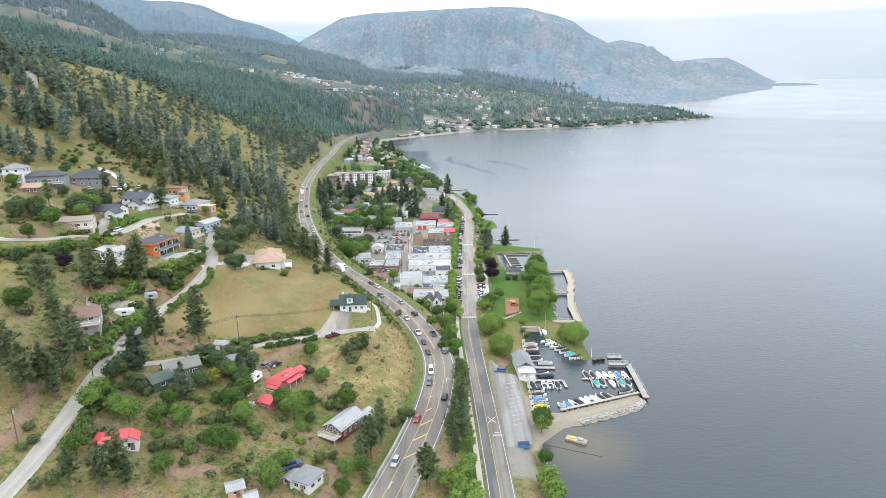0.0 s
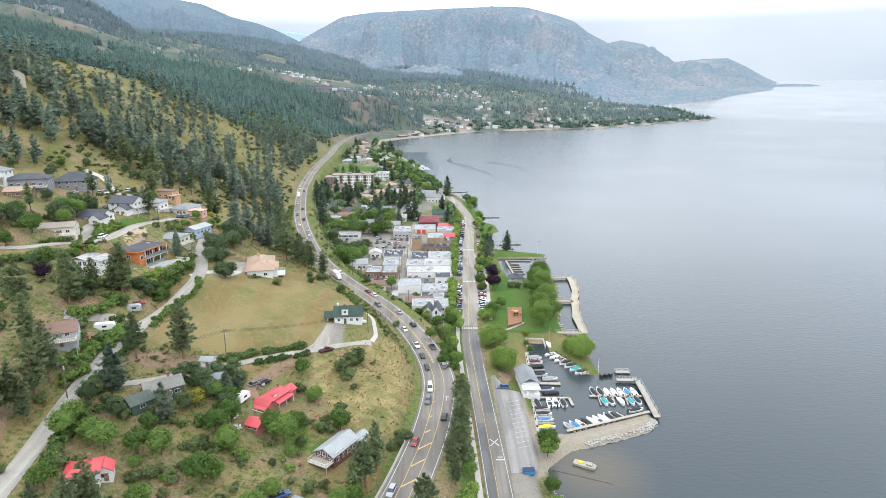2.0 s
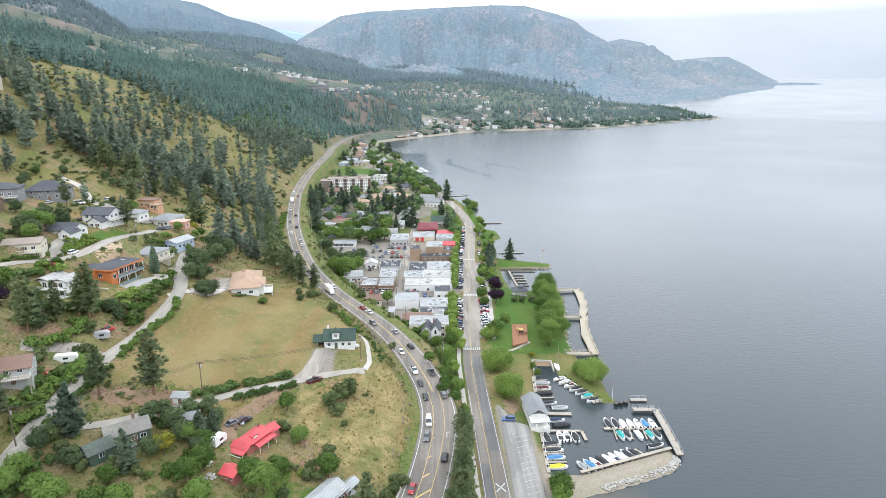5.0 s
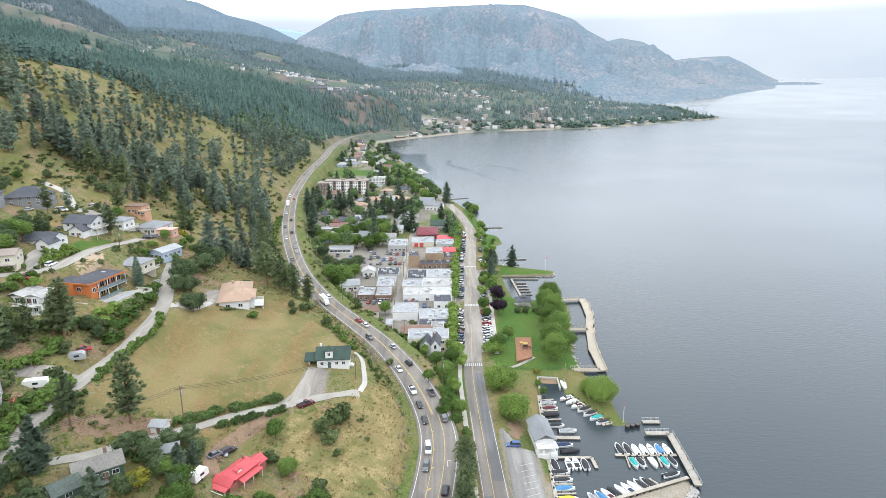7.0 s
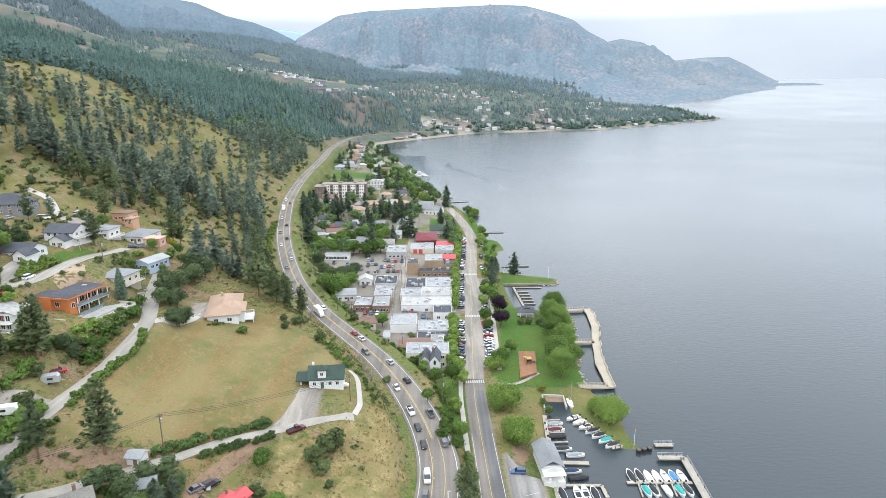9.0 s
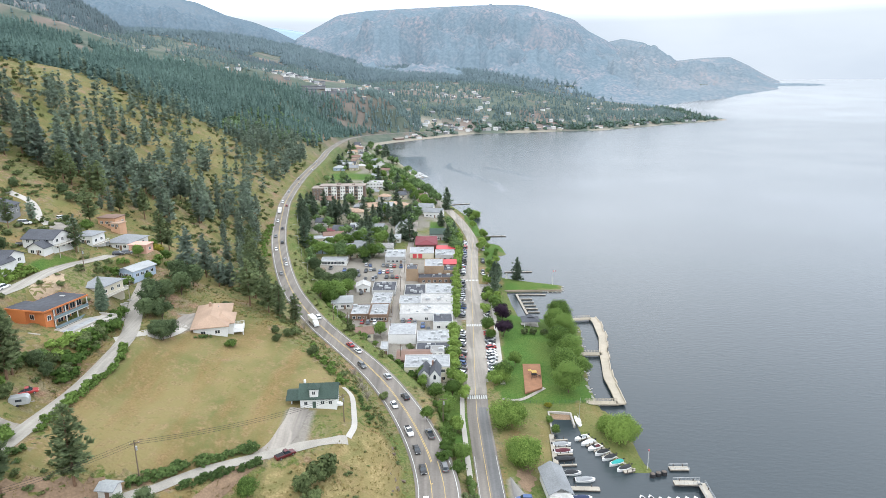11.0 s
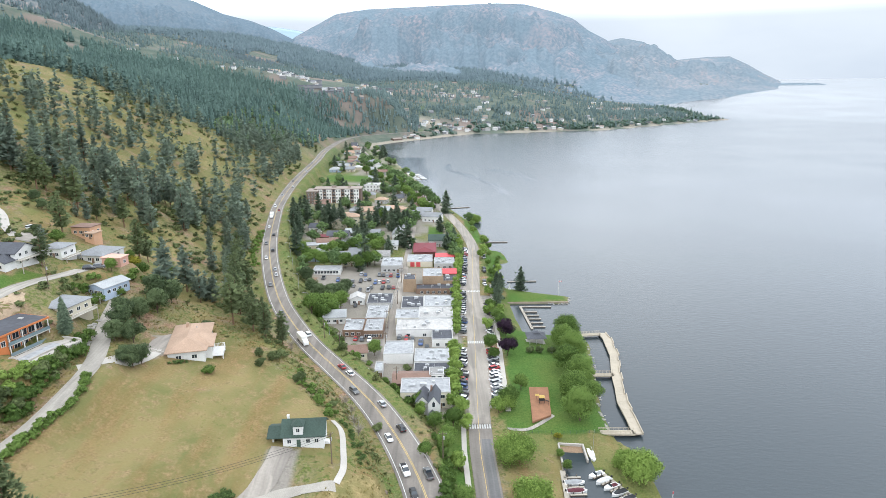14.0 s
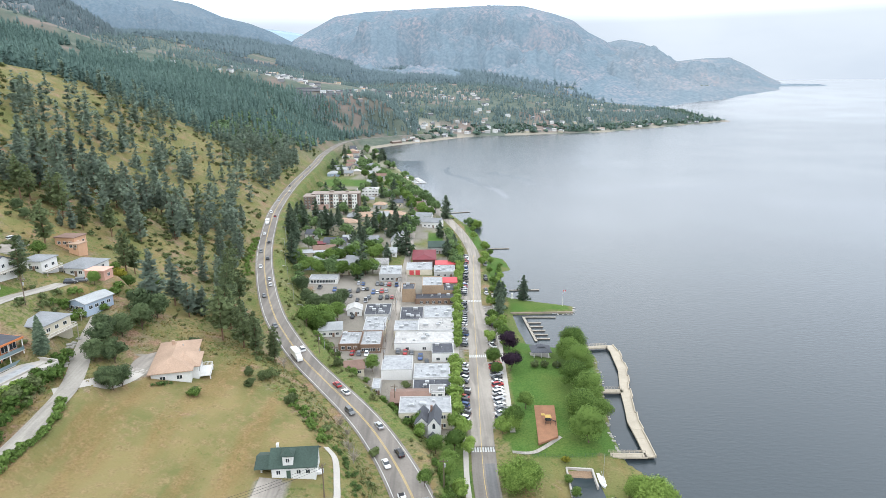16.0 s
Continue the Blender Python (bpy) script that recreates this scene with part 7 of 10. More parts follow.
house(-119.4, 294.8, -14, 11, 11, 3.3, CREAM, R_GREY, "grey-roofed house with a red balcony", "hip", rise=1.3, wins="s2e3", deck="e2.2", z=43.3, foot=4)
house(-195, 320.6, 14, 18, 10, 3.8, SLATEW, R_DARK, "wide grey house with slate roof on the slope", "hip", rise=2.4, wins="s5e2", storeys=1, deck="s2.2", name="slate_house")
house(-184.3, 340.2, 10, 17, 12, 4.2, SLATEW, R_DARK, "large grey house with steep slate roof", "hip", rise=4.2, wins="s4e3", storeys=2, name="slate_house")
house(-205.8, 315.5, 5, 9, 8, 5.2, WHITE, R_GREY, "white house with small hip roof and balcony", "hip", rise=2.4, wins="s2e2", storeys=2, deck="s1.8")
house(-191, 306, 12, 11, 6, 3, BROWNW, R_TAN, "low brown house with pinkish roof", "gable", "x", 1.4, "s3")
house(-300, 395, 5, 10, 8, 5, PINK, R_BROWN, "pinkish house high on the grassy slope", "gable", "x", 1.6, "s3")
house(-73.4, 203.5, -8, 3.6, 3.2, 2.4, WHITE, R_LIGHT, "small white shed with a blue door beside the lane", "gable", "x", .7, "s0", name="shed", group="")

# -- the town, street by street
block(-12, 5.5, 300, 311, 8, CREAM, R_FLAT, "cream two-storey office building with grey roof", "s5e3w3", 2, 4)


def gothic():
    t = thing("gothic_house", "white gothic house with steep dark gables and pointed windows", "house", pose(-2.4, 297.5, gz(-1, 294), 0, 0, -4))
    for name, x, y, w, d, h, rise in (("wing", -1.6, .4, 4.6, 8, 5.2, 2.3), ("front_wing", 2.4, -1.2, 3.8, 9, 6.2, 2.5)):
        wb, rb = MB().box(0, 0, -1, w, d, h + 1), MB()
        gable_wall(wb, w, d, h, rise, "y")
        gable_roof(rb, w, d, h, rise, .22, "y", .16)
        g = part(name, wb, WHITE, t)
        g.matrix_basis = pose(x, y, 0)
        part("roof", rb, R_DARK, g)
        part("arched_window", MB().prism([(-.45, 0), (.45, 0), (.45, 1.3), (0, 2.0), (-.45, 1.3)], 0, .1), GLASS, g).matrix_basis = pose(0, -d / 2 - .02, h - 1.2, 90)
        part("window", MB().box(0, -d / 2 - .04, 1, .9, .1, 1.5), GLASS, g)
    rb = MB()
    gable_roof(rb, 2.8, 3, 2.3, 1.6, .3, "y", x=2.0, y=-7.6)
    p = part("porch", MB().box(2.0, -7.6, -1, 2.8, 3, 3.3).add([(.6, -9.1, 2.3), (3.4, -9.1, 2.3), (2, -9.1, 3.9)], [(0, 1, 2)]), WHITE, t)
    part("porch_roof", rb, R_DARK, p)
    part("porch_window", MB().box(2.0, -9.12, .9, 1.0, .1, 1.2), GLASS, p)
    part("chimney", MB().box(1.2, 1.5, 6, .7, .7, 3.2), R_BROWN, t)


gothic()
house(-8.5, 316, 0, 13.5, 9.5, 3.6, BROWNW, R_BROWN, "low shop with brown shingle roof", "gable", "x", 1.4, "s3", name="shop", group="shop buildings")
block(-2, 3.5, 315, 321, 7, WHITE, R_WHITE, "white two-storey shop block", "s2e2", 2, 1)
block(-8, 6, 321.5, 330, 4.3, GREYW, R_BLACK, "grey shop with dark flat roof", "s4", 1, 3)
block(-8, 6, 330.5, 343, 4.6, WHITE, R_FLAT, "white shop with grey flat roof", "s3e3", 1, 5)
block(-20.5, -8.5, 335, 348, 5.6, WHITE, R_FLAT, "plain white box building with pale roof", "s0", 1, 0, door=False)
block(-1, 8, 352, 362.5, 5, WHITE, R_BLACK, "shop with dark panelled roof and pale front", "s2", 1, 1)
block(-17, 8.5, 363, 376, 5.0, WHITE, R_WHITE, "wide white shop building with white roof", "s3w1", 1, 4)
block(-18, -7, 377, 389, 4.4, CREAM, R_FLAT, "back part of a shop with grey roof", "s2", 1, 3)
block(-7, 9, 376.8, 392, 5.2, WHITE, R_WHITE, "white shop building with a bright roof", "s1e4", 1, 4)
block(-16, -5, 391, 408, 4.2, GREYW, R_BLACK, "shop with dark patched roof", "s2", 1, 5)
block(-4.8, 10, 393, 409, 5.0, WHITE, R_FLAT, "white shop with silver-grey roof", "s2e4", 1, 5)
block(-16.3, -9.6, 424, 434, 9, TANB, R_BLACK, "tan brick three-storey block", "s0", 1, 2, door=False)
block(-6, 5, 430, 446, 9.4, TANB, R_FLAT, "tan brick hotel block with grey roof", "s0", 1, 3, door=False)
block(-9.4, 12.5, 421.5, 429.6, 4.2, BROWNW, R_BLACK, "low brown brick front of the hotel", "s6", 1, 3)
block(5.2, 12.8, 430, 441, 6.2, TANB, R_BLACK, "brick shop with dark stepped roof", "s2e3", 1, 2)
house(9, 445.5, 0, 7.4, 7.4, 5.6, REDW, R_RED, "shop with a bright red sloping roof", "gable", "x", 1.6, "e2", name="shop", group="shop buildings")
block(-16, -.5, 472, 488, 4.4, CREAM, R_FLAT, "white fire hall with two red doors", "s0", 1, 3, door=False)
for k in (-12.8, -9.2):
    tagged(part("garage_door", MB().box(k, 471.93, gz(-8, 472), 2.6, .12, 3), R_RED), "red sectional garage door of the fire hall", "door", kind="structure")
block(.5, 13, 468, 482, 4.6, GREYW, R_FLAT, "grey shop with mottled flat roof", "s3e3", 1, 6)
house(-5.5, 501, 0, 14, 23, 4.6, REDW, R_CRIM, "large building with a dark crimson roof", "hip", "y", 1.6, "s3e5", name="hall", group="shop buildings")
house(8.2, 489, 0, 13, 8, 3.2, REDW, R_RED, "long low wing with a red roof", "gable", "x", 1.2, "s5", name="hall", group="shop buildings")
house(3, 528, 0, 12, 15, 4.6, GREYW, R_GREEN, "house with broad green roof by the street", "gable", "x", 2.4, "s3e3")
house(0, 603, -15, 15, 10, 4.6, WHITE, R_GREY, "white house with grey gables beside the lawn", "gable", "x", 2.4, "s4e2")
block(-31, -18.6, 459, 477, 5.4, GREYW, R_FLAT, "grey concrete shop with flat roof", "s4e3", 1, 4)
block(-70, -54, 452, 462, 3, WHITE, R_FLAT, "long white row of garages", "s8", 1, 0, ww=1.7, wh=1.7, door=False)
house(-38.8, 406, 4, 7, 7, 3.2, WHITE, R_WHITE, "small white house with pale roof beside the lot", "gable", "y", 1.5, "s2e2")
block(-33.5, -21, 398, 413, 3.6, GREYW, R_BLACK, "low building with dark patched roof and vents", "s3", 1, 7)
block(-32, -22, 378, 395, 3.6, CREAM, R_FLAT, "low building with pale grey roof", "s3", 1, 5)
house(-46.5, 380.5, 6, 10, 9, 3.4, WHITE, R_LIGHT, "white house with pale green-grey metal roof", "gable", "x", 2.0, "s3e2")
block(-40.5, -31.5, 361.5, 375.5, 4.0, BROWNW, R_FLAT, "dark shopfront with grey flat roof", "s3", 1, 4)
block(-31.2, -22.5, 360, 375.5, 4.6, BROWNW, R_FLAT, "dark restaurant building with grey roof", "s5", 1, 4)
house(-32, 341, 8, 8.5, 8, 3.0, CREAM, R_BROWN, "small house with brown-grey roof below the highway", "gable", "x", 1.6, "s3")
block(-23, -20, 322, 330, 3, GREYW, R_FLAT, "small grey storage building", "s1", 1, 0)


def church():
    t = thing("church", "small white church with grey gable roof and square steeple", "church", pose(-25, 541, gz(-24, 541)) @ Matrix.Scale(.95, 4))
    wb = MB().box(0, 0, -1, 8, 14, 5.4)
    gable_wall(wb, 8, 14, 4.4, 4.2, "y")
    part("wall", wb, WHITE, t)
    rb = MB()
    gable_roof(rb, 8, 14, 4.4, 4.2, .5, "y")
    part("roof", rb, R_GREY, t)
    s = part("steeple", MB().box(4.6, -5, -1, 2.4, 2.4, 11.5), WHITE, t)
    rb = MB()
    hip_roof(rb, 2.4, 2.4, 10.5, 2.2, .2, 4.6, -5)
    part("spire", rb, R_GREY, s)
    windows_on(t, 8, 14, 1.2, "s", 2, .9, 2)


church()


def apartments():
    t = thing("apartment_building", "four-storey white and brown apartment block with flat brown roof", "building", pose(-88, 668, gz(-88, 660)))
    part("wall", MB().box(2, 8, -2, 42, 13, 14.5).box(-20, 2, -2, 10, 15, 13.5), M["taupe_siding"], t)
    part("roof", MB().box(2, 8, 12.5, 43.4, 14.4, .5), R_TAUPE, t)
    part("wing_roof", MB().box(-20, 2, 11.5, 11, 16, .5), R_TAUPE, t)
    for k in range(5):
        x = -14 + k * 8.2
        bay = part("bay", MB().box(x, .9, -2, 4.6, 1.6, 14.2), TRIM, t)
        for s in range(4):
            for o in (-1.15, 1.15):
                window(bay, x + o, .1, .8 + s * 3.1, 0, 1.2, 1.6)
    for s in range(4):
        for k in range(4):
            x = -9.9 + k * 8.2
            window(t, x, 1.5, .5 + s * 3.1, 0, 1.8, 2.0)
            b = part("balcony", MB().box(x, .7, s * 3.1 - .1, 3.2, 1.6, .18), TRIM, t)
            part("railing", MB().box(x, -.05, s * 3.1 + .08, 3.2, .06, .95), BROWNW, b)
        for k in range(3):
            window(t, -23 + k * 3, -5.5, .6 + s * 2.9, 0, 1.3, 1.5)
    part("roof_unit", MB().box(-2, 9, 13, 4, 3, 1.4).box(12, 8, 13, 3, 3, 1.2), R_TAUPE, t)


apartments()
block(-75, -52, 735, 751, 8, WHITE, R_WHITE, "white two-storey hall by the playing field", "s6", 2, 2, name="hall", group="")

# -- houses between the trees in the northern streets and round the bay
for x, y, rz, w, d, h, wall, roof, label, style in (
        (-67, 537, 0, 15, 9, 3.4, GREYW, R_DARK, "low grey building with a dark roof by a paved yard", "gable"), (-64.6, 594, 5, 12, 9, 4.5, CREAM, R_TAN, "cream house with tan roof below the apartments", "hip"),
        (-28.2, 514, 0, 9, 8, 3.2, WHITE, R_LIGHT, "white house with pale metal roof behind the shops", "gable"), (-42.8, 545, 0, 10, 8, 3.4, BEIGE, R_GREY, "beige bungalow among conifers", "gable"),
        (-53, 621, 8, 16, 10, 4.2, CREAM, R_TAN, "long tan-roofed row of flats", "gable"), (-26.6, 607, -8, 12, 9, 4.4, CREAM, R_BROWN, "cream house with rusty brown roof", "hip"),
        (-6.7, 626, -12, 13, 8, 4.2, WHITE, R_GREY, "white house with grey roof by the shore street", "gable"), (-77, 533, 0, 8, 7, 2.8, BROWNW, R_CRIM, "small building with a rusty red roof", "flat"),
        (-49.9, 495, 0, 8, 7, 3.0, GREYW, R_GREY, "small grey house behind the trees", "gable"), (-77, 510, 4, 16, 8, 3.0, BEIGE, R_FLAT, "low motel wing with a flat grey roof", "flat"),
        (-32, 488, 0, 9, 8, 3.2, WHITE, R_WHITE, "white house with a pale roof beside the lane", "gable"), (-36.6, 630, 5, 14, 9, 4.4, BEIGE, R_TAN, "beige flats with a tan roof", "hip"), (-58, 512, 0, 9, 8, 3.2, CREAM, R_GREY, "cream cottage behind the trees", "gable")):
    house(x, y, rz, w, d, h, wall, roof, label, style, "x", None, "s3e1", group="houses behind the shops", foot=1.5)
    KEEP.append((x, y, 8))
for x, y, q in ((-40, 814, 1.2), (-45, 836, 1.1), (-34, 790, 1.2), (-28, 768, 1.25), (-24, 752, 1.2), (-20, 735, 1.25), (-17, 722, 1.3), (-12, 706, 1.2), (-9, 690, 1.3), (-4, 672, 1.2), (-1, 660, 1.1), (-52, 850, 1.1), (-57, 872, 1.1), (-36, 800, 1.0), (-22, 745, 1.0), (-14, 712, 1.0),
                (-42, 760, 1.1), (-38, 742, 1.0), (-47, 790, 1.1), (-52, 815, 1.1), (-62, 884, 1.0), (-66, 905, 1.0), (-72, 930, 1.1)):
    plant(f"grove{int(y) % 3}", x + (4 if y < 900 else 0), y, q)
rng = random.Random(12)
WALLS, ROOFS = (WHITE, CREAM, GREYW, BEIGE, WHITE, BLUEW, BEIGE), (R_GREY, R_DARK, R_BROWN, R_LIGHT, R_TAN, R_GREY, R_WHITE)
TOWN_LABELS = ("white bungalow with a shingle roof among trees", "cream bungalow with a shingle roof among trees", "grey sided house on a leafy street", "beige stucco house on a leafy street",
               "white gabled house on a leafy street", "pale blue house on a leafy street", "tan stucco house on a leafy street")
taken = []
for k in range(400):
    y = rng.uniform(470, 1170)
    hx = float(np.interp(y, [q[1] for q in HWY], [q[0] for q in HWY])) + 24
    bx = float(np.interp(y, [q[1] for q in BEACH], [q[0] for q in BEACH])) - 11
    x = rng.uniform(hx, max(bx, hx + 1))
    if y < 540 and x > -42 or (-132 < x < -66 and 640 < y < 860) or (-80 < x < -48 and 728 < y < 758) or (x > -40 and 535 < y < 560) or (x > -12 and y < 618):
        continue
    if x < -60 and y < 545 and x > -90 and y < 480:
        continue
    if any((x - a) ** 2 + (y - b) ** 2 < 17 ** 2 for a, b in taken) or len(taken) > 50 or not clear_of(x, y, 3):
        continue
    taken.append((x, y))
    i = rng.randrange(7)
    house(x, y, rng.choice((0, 0, 10, -12, 90)), rng.uniform(9, 14), rng.uniform(8, 11), rng.choice((3.2, 3.4, 5.4)), WALLS[i], ROOFS[rng.randrange(7)], TOWN_LABELS[i], rng.choice(("gable", "gable", "hip")), "x", None, "s2e1",
          group="houses in the northern streets", foot=1.5)
for k in range(640):
    x, y = rng.uniform(-135, 42), rng.uniform(440, 1190)
    hx = float(np.interp(y, [q[1] for q in HWY], [q[0] for q in HWY])) + 16
    if x < hx or not clear_of(x, y, 3) or any((x - a) ** 2 + (y - b) ** 2 < 81 for a, b in taken) or gz(x, y) < 1.2 or (y < 480 and -34 < x < 20) or (-128 < x < -70 and 780 < y < 855) or (-116 < x < -62 and 648 < y < 690) or (y < 460 and x > -72):
        continue
    if -31 < x < -19 and 532 < y < 552 or (-12 < x < 12 and 490 < y < 615) or (-14 < x < 14 and y < 500):
        continue
    plant(f"grove{k % 3}" if k % 4 else f"townspruce{k % 2}", x, y, rng.uniform(.6, 1.25))


# ---- road markings, pavements, cars ----
def part_line(line, y0, y1):
    return [q for q in line if y0 <= q[1] <= y1]


HWY_FINE = [tuple(q) for q in curve_pts(HWY, 3)]
BEACH_FINE = [(float(q[0]), float(q[1]), 3.5) for q in curve_pts(BEACH, 3)]
for off in (-1, 1):
    rows = [np.array(q) for q in part_line(HWY_FINE, 112, 1000)]
    mb = MB()
    for i, p in enumerate(rows):
        e = rows[min(i + 1, len(rows) - 1)] - rows[max(i - 1, 0)]
        e = e[:2] / np.linalg.norm(e[:2])
        o = off * (hwy_half(p[1]) - 0.85)
        for q in (o - .1, o + .1):
            mb.v.append((p[0] + e[1] * q, p[1] - e[0] * q, p[2] + .045))
    mb.f = [(2 * i, 2 * i + 1, 2 * i + 3, 2 * i + 2) for i in range(len(rows) - 1)]
    part("edge_line", mb, M["paint_white"], highway)
for o in (-.18, .18):
    ribbon("centre_line", part_line(HWY_FINE, 240, 1000), (o - .08, o + .08), .045, M["paint_yellow"], highway)
for o in (-1.75, 1.75):
    ribbon("centre_line", part_line(HWY_FINE, 112, 242), (o - .08, o + .08), .045, M["paint_yellow"], highway)
rows = part_line(HWY_FINE, 165, 240)
for k in range(0, len(rows) - 2, 3):
    p, q = np.array(rows[k]), np.array(rows[k + 2])
    e = (q - p)[:2] / np.linalg.norm((q - p)[:2])
    s = np.array((e[1], -e[0]))
    a, b = p[:2] - s * 1.6, p[:2] + s * 1.6 + e * 4.2
    mb = MB().add([(*(a - e * .4), p[2] + .045), (*(b - e * .4), p[2] + .045), (*(b + e * .4), p[2] + .045), (*(a + e * .4), p[2] + .045)], [(0, 1, 2, 3)])
    part("hatch_bar", mb, M["paint_yellow"], highway)
for o, y0, y1 in ((-.5, 112, 520),):
    ribbon("centre_line", part_line(BEACH_FINE, y0, y1), (o - .07, o + .07), .045, M["paint_yellow"], beach_ave)
for o in (-3.4, 3.3):
    ribbon("edge_line", part_line(BEACH_FINE, 112, 252), (o - .07, o + .07), .045, M["paint_white"], beach_ave)

ribbon("patched_lane", part_line(BEACH_FINE, 208, 284), (.15, 3.2), .037, M["asphalt_dark"], beach_ave)
ribbon("patched_lane", part_line(BEACH_FINE, 150, 206), (-3.2, -.9), .037, M["asphalt_dark"], beach_ave)


def beach_x(y):
    return float(np.interp(y, [q[1] for q in BEACH_FINE], [q[0] for q in BEACH_FINE]))


for y in (287.8, 357.5, 426.5):
    for k in range(9):
        part("crosswalk_bar", MB().box(beach_x(y) - 3.3 + k * .82, y, 3.535, .5, 2.6, .012), M["paint_white"], beach_ave)
# crossing mark and stop bars near the marina
for a in (35, -35):
    part("cross_mark", MB().box(17.6, 192.5, 3.535, .35, 4.6, .012, a), M["paint_white"], beach_south)
part("stop_bar", MB().box(18.6, 183, 3.535, 2.8, .5, .012), M["paint_white"], beach_south)
part("stop_bar", MB().box(18.6, 184.4, 3.535, 1.6, .35, .012), M["paint_white"], beach_south)
for x, y, a in ((-13.5, 153, -14), (-13.8, 160, -14), (2.9, 214, 0)):
    z = float(np.interp(y, [q[1] for q in HWY], [q[2] for q in HWY])) + .05
    part("lane_arrow", MB().box(x, y, z, .25, 3, .012, a).box(x + .5, y + 1.4, z, .9, .3, .012, a), M["paint_white"], highway)

# pavements, kerbs and the low walls beside the street
for name, label, o0, o1, y0, y1, h in (("pavement_west", "grey concrete pavement with kerb along the shops", -10.6, -8.0, 300, 520, .14), ("pavement_east", "concrete pavement with kerb along the park", 9.2, 11.0, 296, 440, .14),
                                       ("pavement_south", "narrow concrete pavement beside the slope", -6.3, -4.7, 150, 296, .14)):
    pts = [np.array(q) for q in part_line(BEACH_FINE, y0, y1)]
    mb = MB()
    for i, p in enumerate(pts):
        for o, dz in ((o0, -.2), (o0, h), (o1, h), (o1, -.2)):
            mb.v.append((p[0] + o, p[1], 3.5 + dz))
    for i in range(len(pts) - 1):
        for k in range(3):
            mb.f.append((4 * i + k, 4 * i + k + 1, 4 * i + k + 5, 4 * i + k + 4))
    tagged(part(name, mb, M["concrete"]), label, "pavement", kind="structure")
# the parking strips along the street
for name, o0, o1, y0, y1 in (("parking_west", -8.0, -3.7, 300, 352), ("parking_east", 3.7, 9.2, 300, 352), ("parking_west_north", -8, -3.7, 362, 520), ("parking_east_north", 3.7, 9.2, 362, 420)):
    pts = part_line(BEACH_FINE, y0, y1)
    st = ribbon(name, pts, (o0, o1), .025, M["asphalt_old"])
    tagged(st, "pale asphalt parking strip beside the street", "parking", kind="structure")
    y = y0 + 1
    while y < y1 - 2:
        a = 25 if o0 > 0 else -25
        part("stall_line", MB().box(beach_x(y) + (o0 + o1) / 2, y, 3.53, abs(o1 - o0) * 1.02, .12, .012, a), M["paint_white"], st)
        y += 3.6
# marina car park
lot = part("marina_lot", MB().add([(21, 176, 3.53), (29.5, 178, 3.2), (30, 226, 3.2), (26, 228, 3.3), (21.3, 240, 3.53)], [(0, 1, 2, 3, 4)]), M["lot"])
tagged(lot, "worn grey asphalt car park beside the marina", "parking", kind="structure")
for k in range(11):
    part("stall_line", MB().add([(24.6, 189 + k * 2.9, 3.5), (28.6, 190.6 + k * 2.9, 3.34), (28.6, 190.75 + k * 2.9, 3.34), (24.6, 189.15 + k * 2.9, 3.5)], [(0, 1, 2, 3)]), M["paint_white"], lot)

# paths and drives
def lay_path(name, label, pts, w, mat):
    """A path or drive that follows the ground; bare earth has ragged edges."""
    ragged = 1.0 if name.startswith("dirt") else 0.0
    fine = curve_pts(pts, 1.0)
    line = [(float(q[0]), float(q[1]), gz(q[0], q[1])) for q in fine]
    mb = MB()
    for i, p in enumerate(line):
        e = np.array(line[min(i + 1, len(line) - 1)][:2]) - np.array(line[max(i - 1, 0)][:2])
        e = e / max(np.linalg.norm(e), 1e-6)
        k0 = 1 + ragged * .5 * math.sin(i * 1.7) * math.cos(i * .6)
        k1 = 1 + ragged * .5 * math.cos(i * 1.3) * math.sin(i * .45 + 1)
        if ragged:
            k0, k1 = k0 * min(1, .25 + min(i, len(line) - 1 - i) * .25), k1 * min(1, .25 + min(i, len(line) - 1 - i) * .25)
        for o in (-w * k0, -w / 2 * k0, 0, w / 2 * k1, w * k1):
            x, y = p[0] + e[1] * o, p[1] - e[0] * o
            mb.v.append((x, y, gz(x, y) + (.2 if w < 1 else .1)))
    for i in range(len(line) - 1):
        for k in range(4):
            mb.f.append((5 * i + k, 5 * i + k + 1, 5 * i + k + 6, 5 * i + k + 5))
    tagged(part(name, mb, mat), label, "path", kind="structure")


lay_path("path_garden", "pale curved concrete path round the garden", [(-29.5, 264), (-26.5, 260), (-24.6, 250), (-23.6, 241.8), (-24.4, 235.7)], .8, M["concrete"])
lay_path("path_park", "concrete path across the park", [(24, 286.4), (30.2, 287.2), (34, 289.6), (41, 295.6)], .7, M["lane"])
lay_path("drive_farm", "wide grey drive up to the farmhouse", [(-45.9, 225.7), (-42.9, 231.5), (-40.7, 239.7), (-40.2, 247.8)], 2.8, M["asphalt_old"])
lay_path("drive_east", "pale drive along the garden", [(-43.9, 226.7), (-37.9, 231), (-30.9, 233.1), (-24.5, 234.7)], 1.7, M["gravel"])
lay_path("drive_red", "rough drive down to the red-roofed house", [(-45.9, 224.7), (-50.8, 215.4), (-55.2, 206), (-58.1, 197.8), (-56.3, 191.4)], 1.9, M["dirt_track"])
lay_path("drive_tan", "pale concrete drive to the bungalow", [(-102.1, 267.9), (-95.5, 273.1), (-91.7, 278.1), (-89, 283.5), (-88.1, 289.4)], 1.9, M["concrete"])
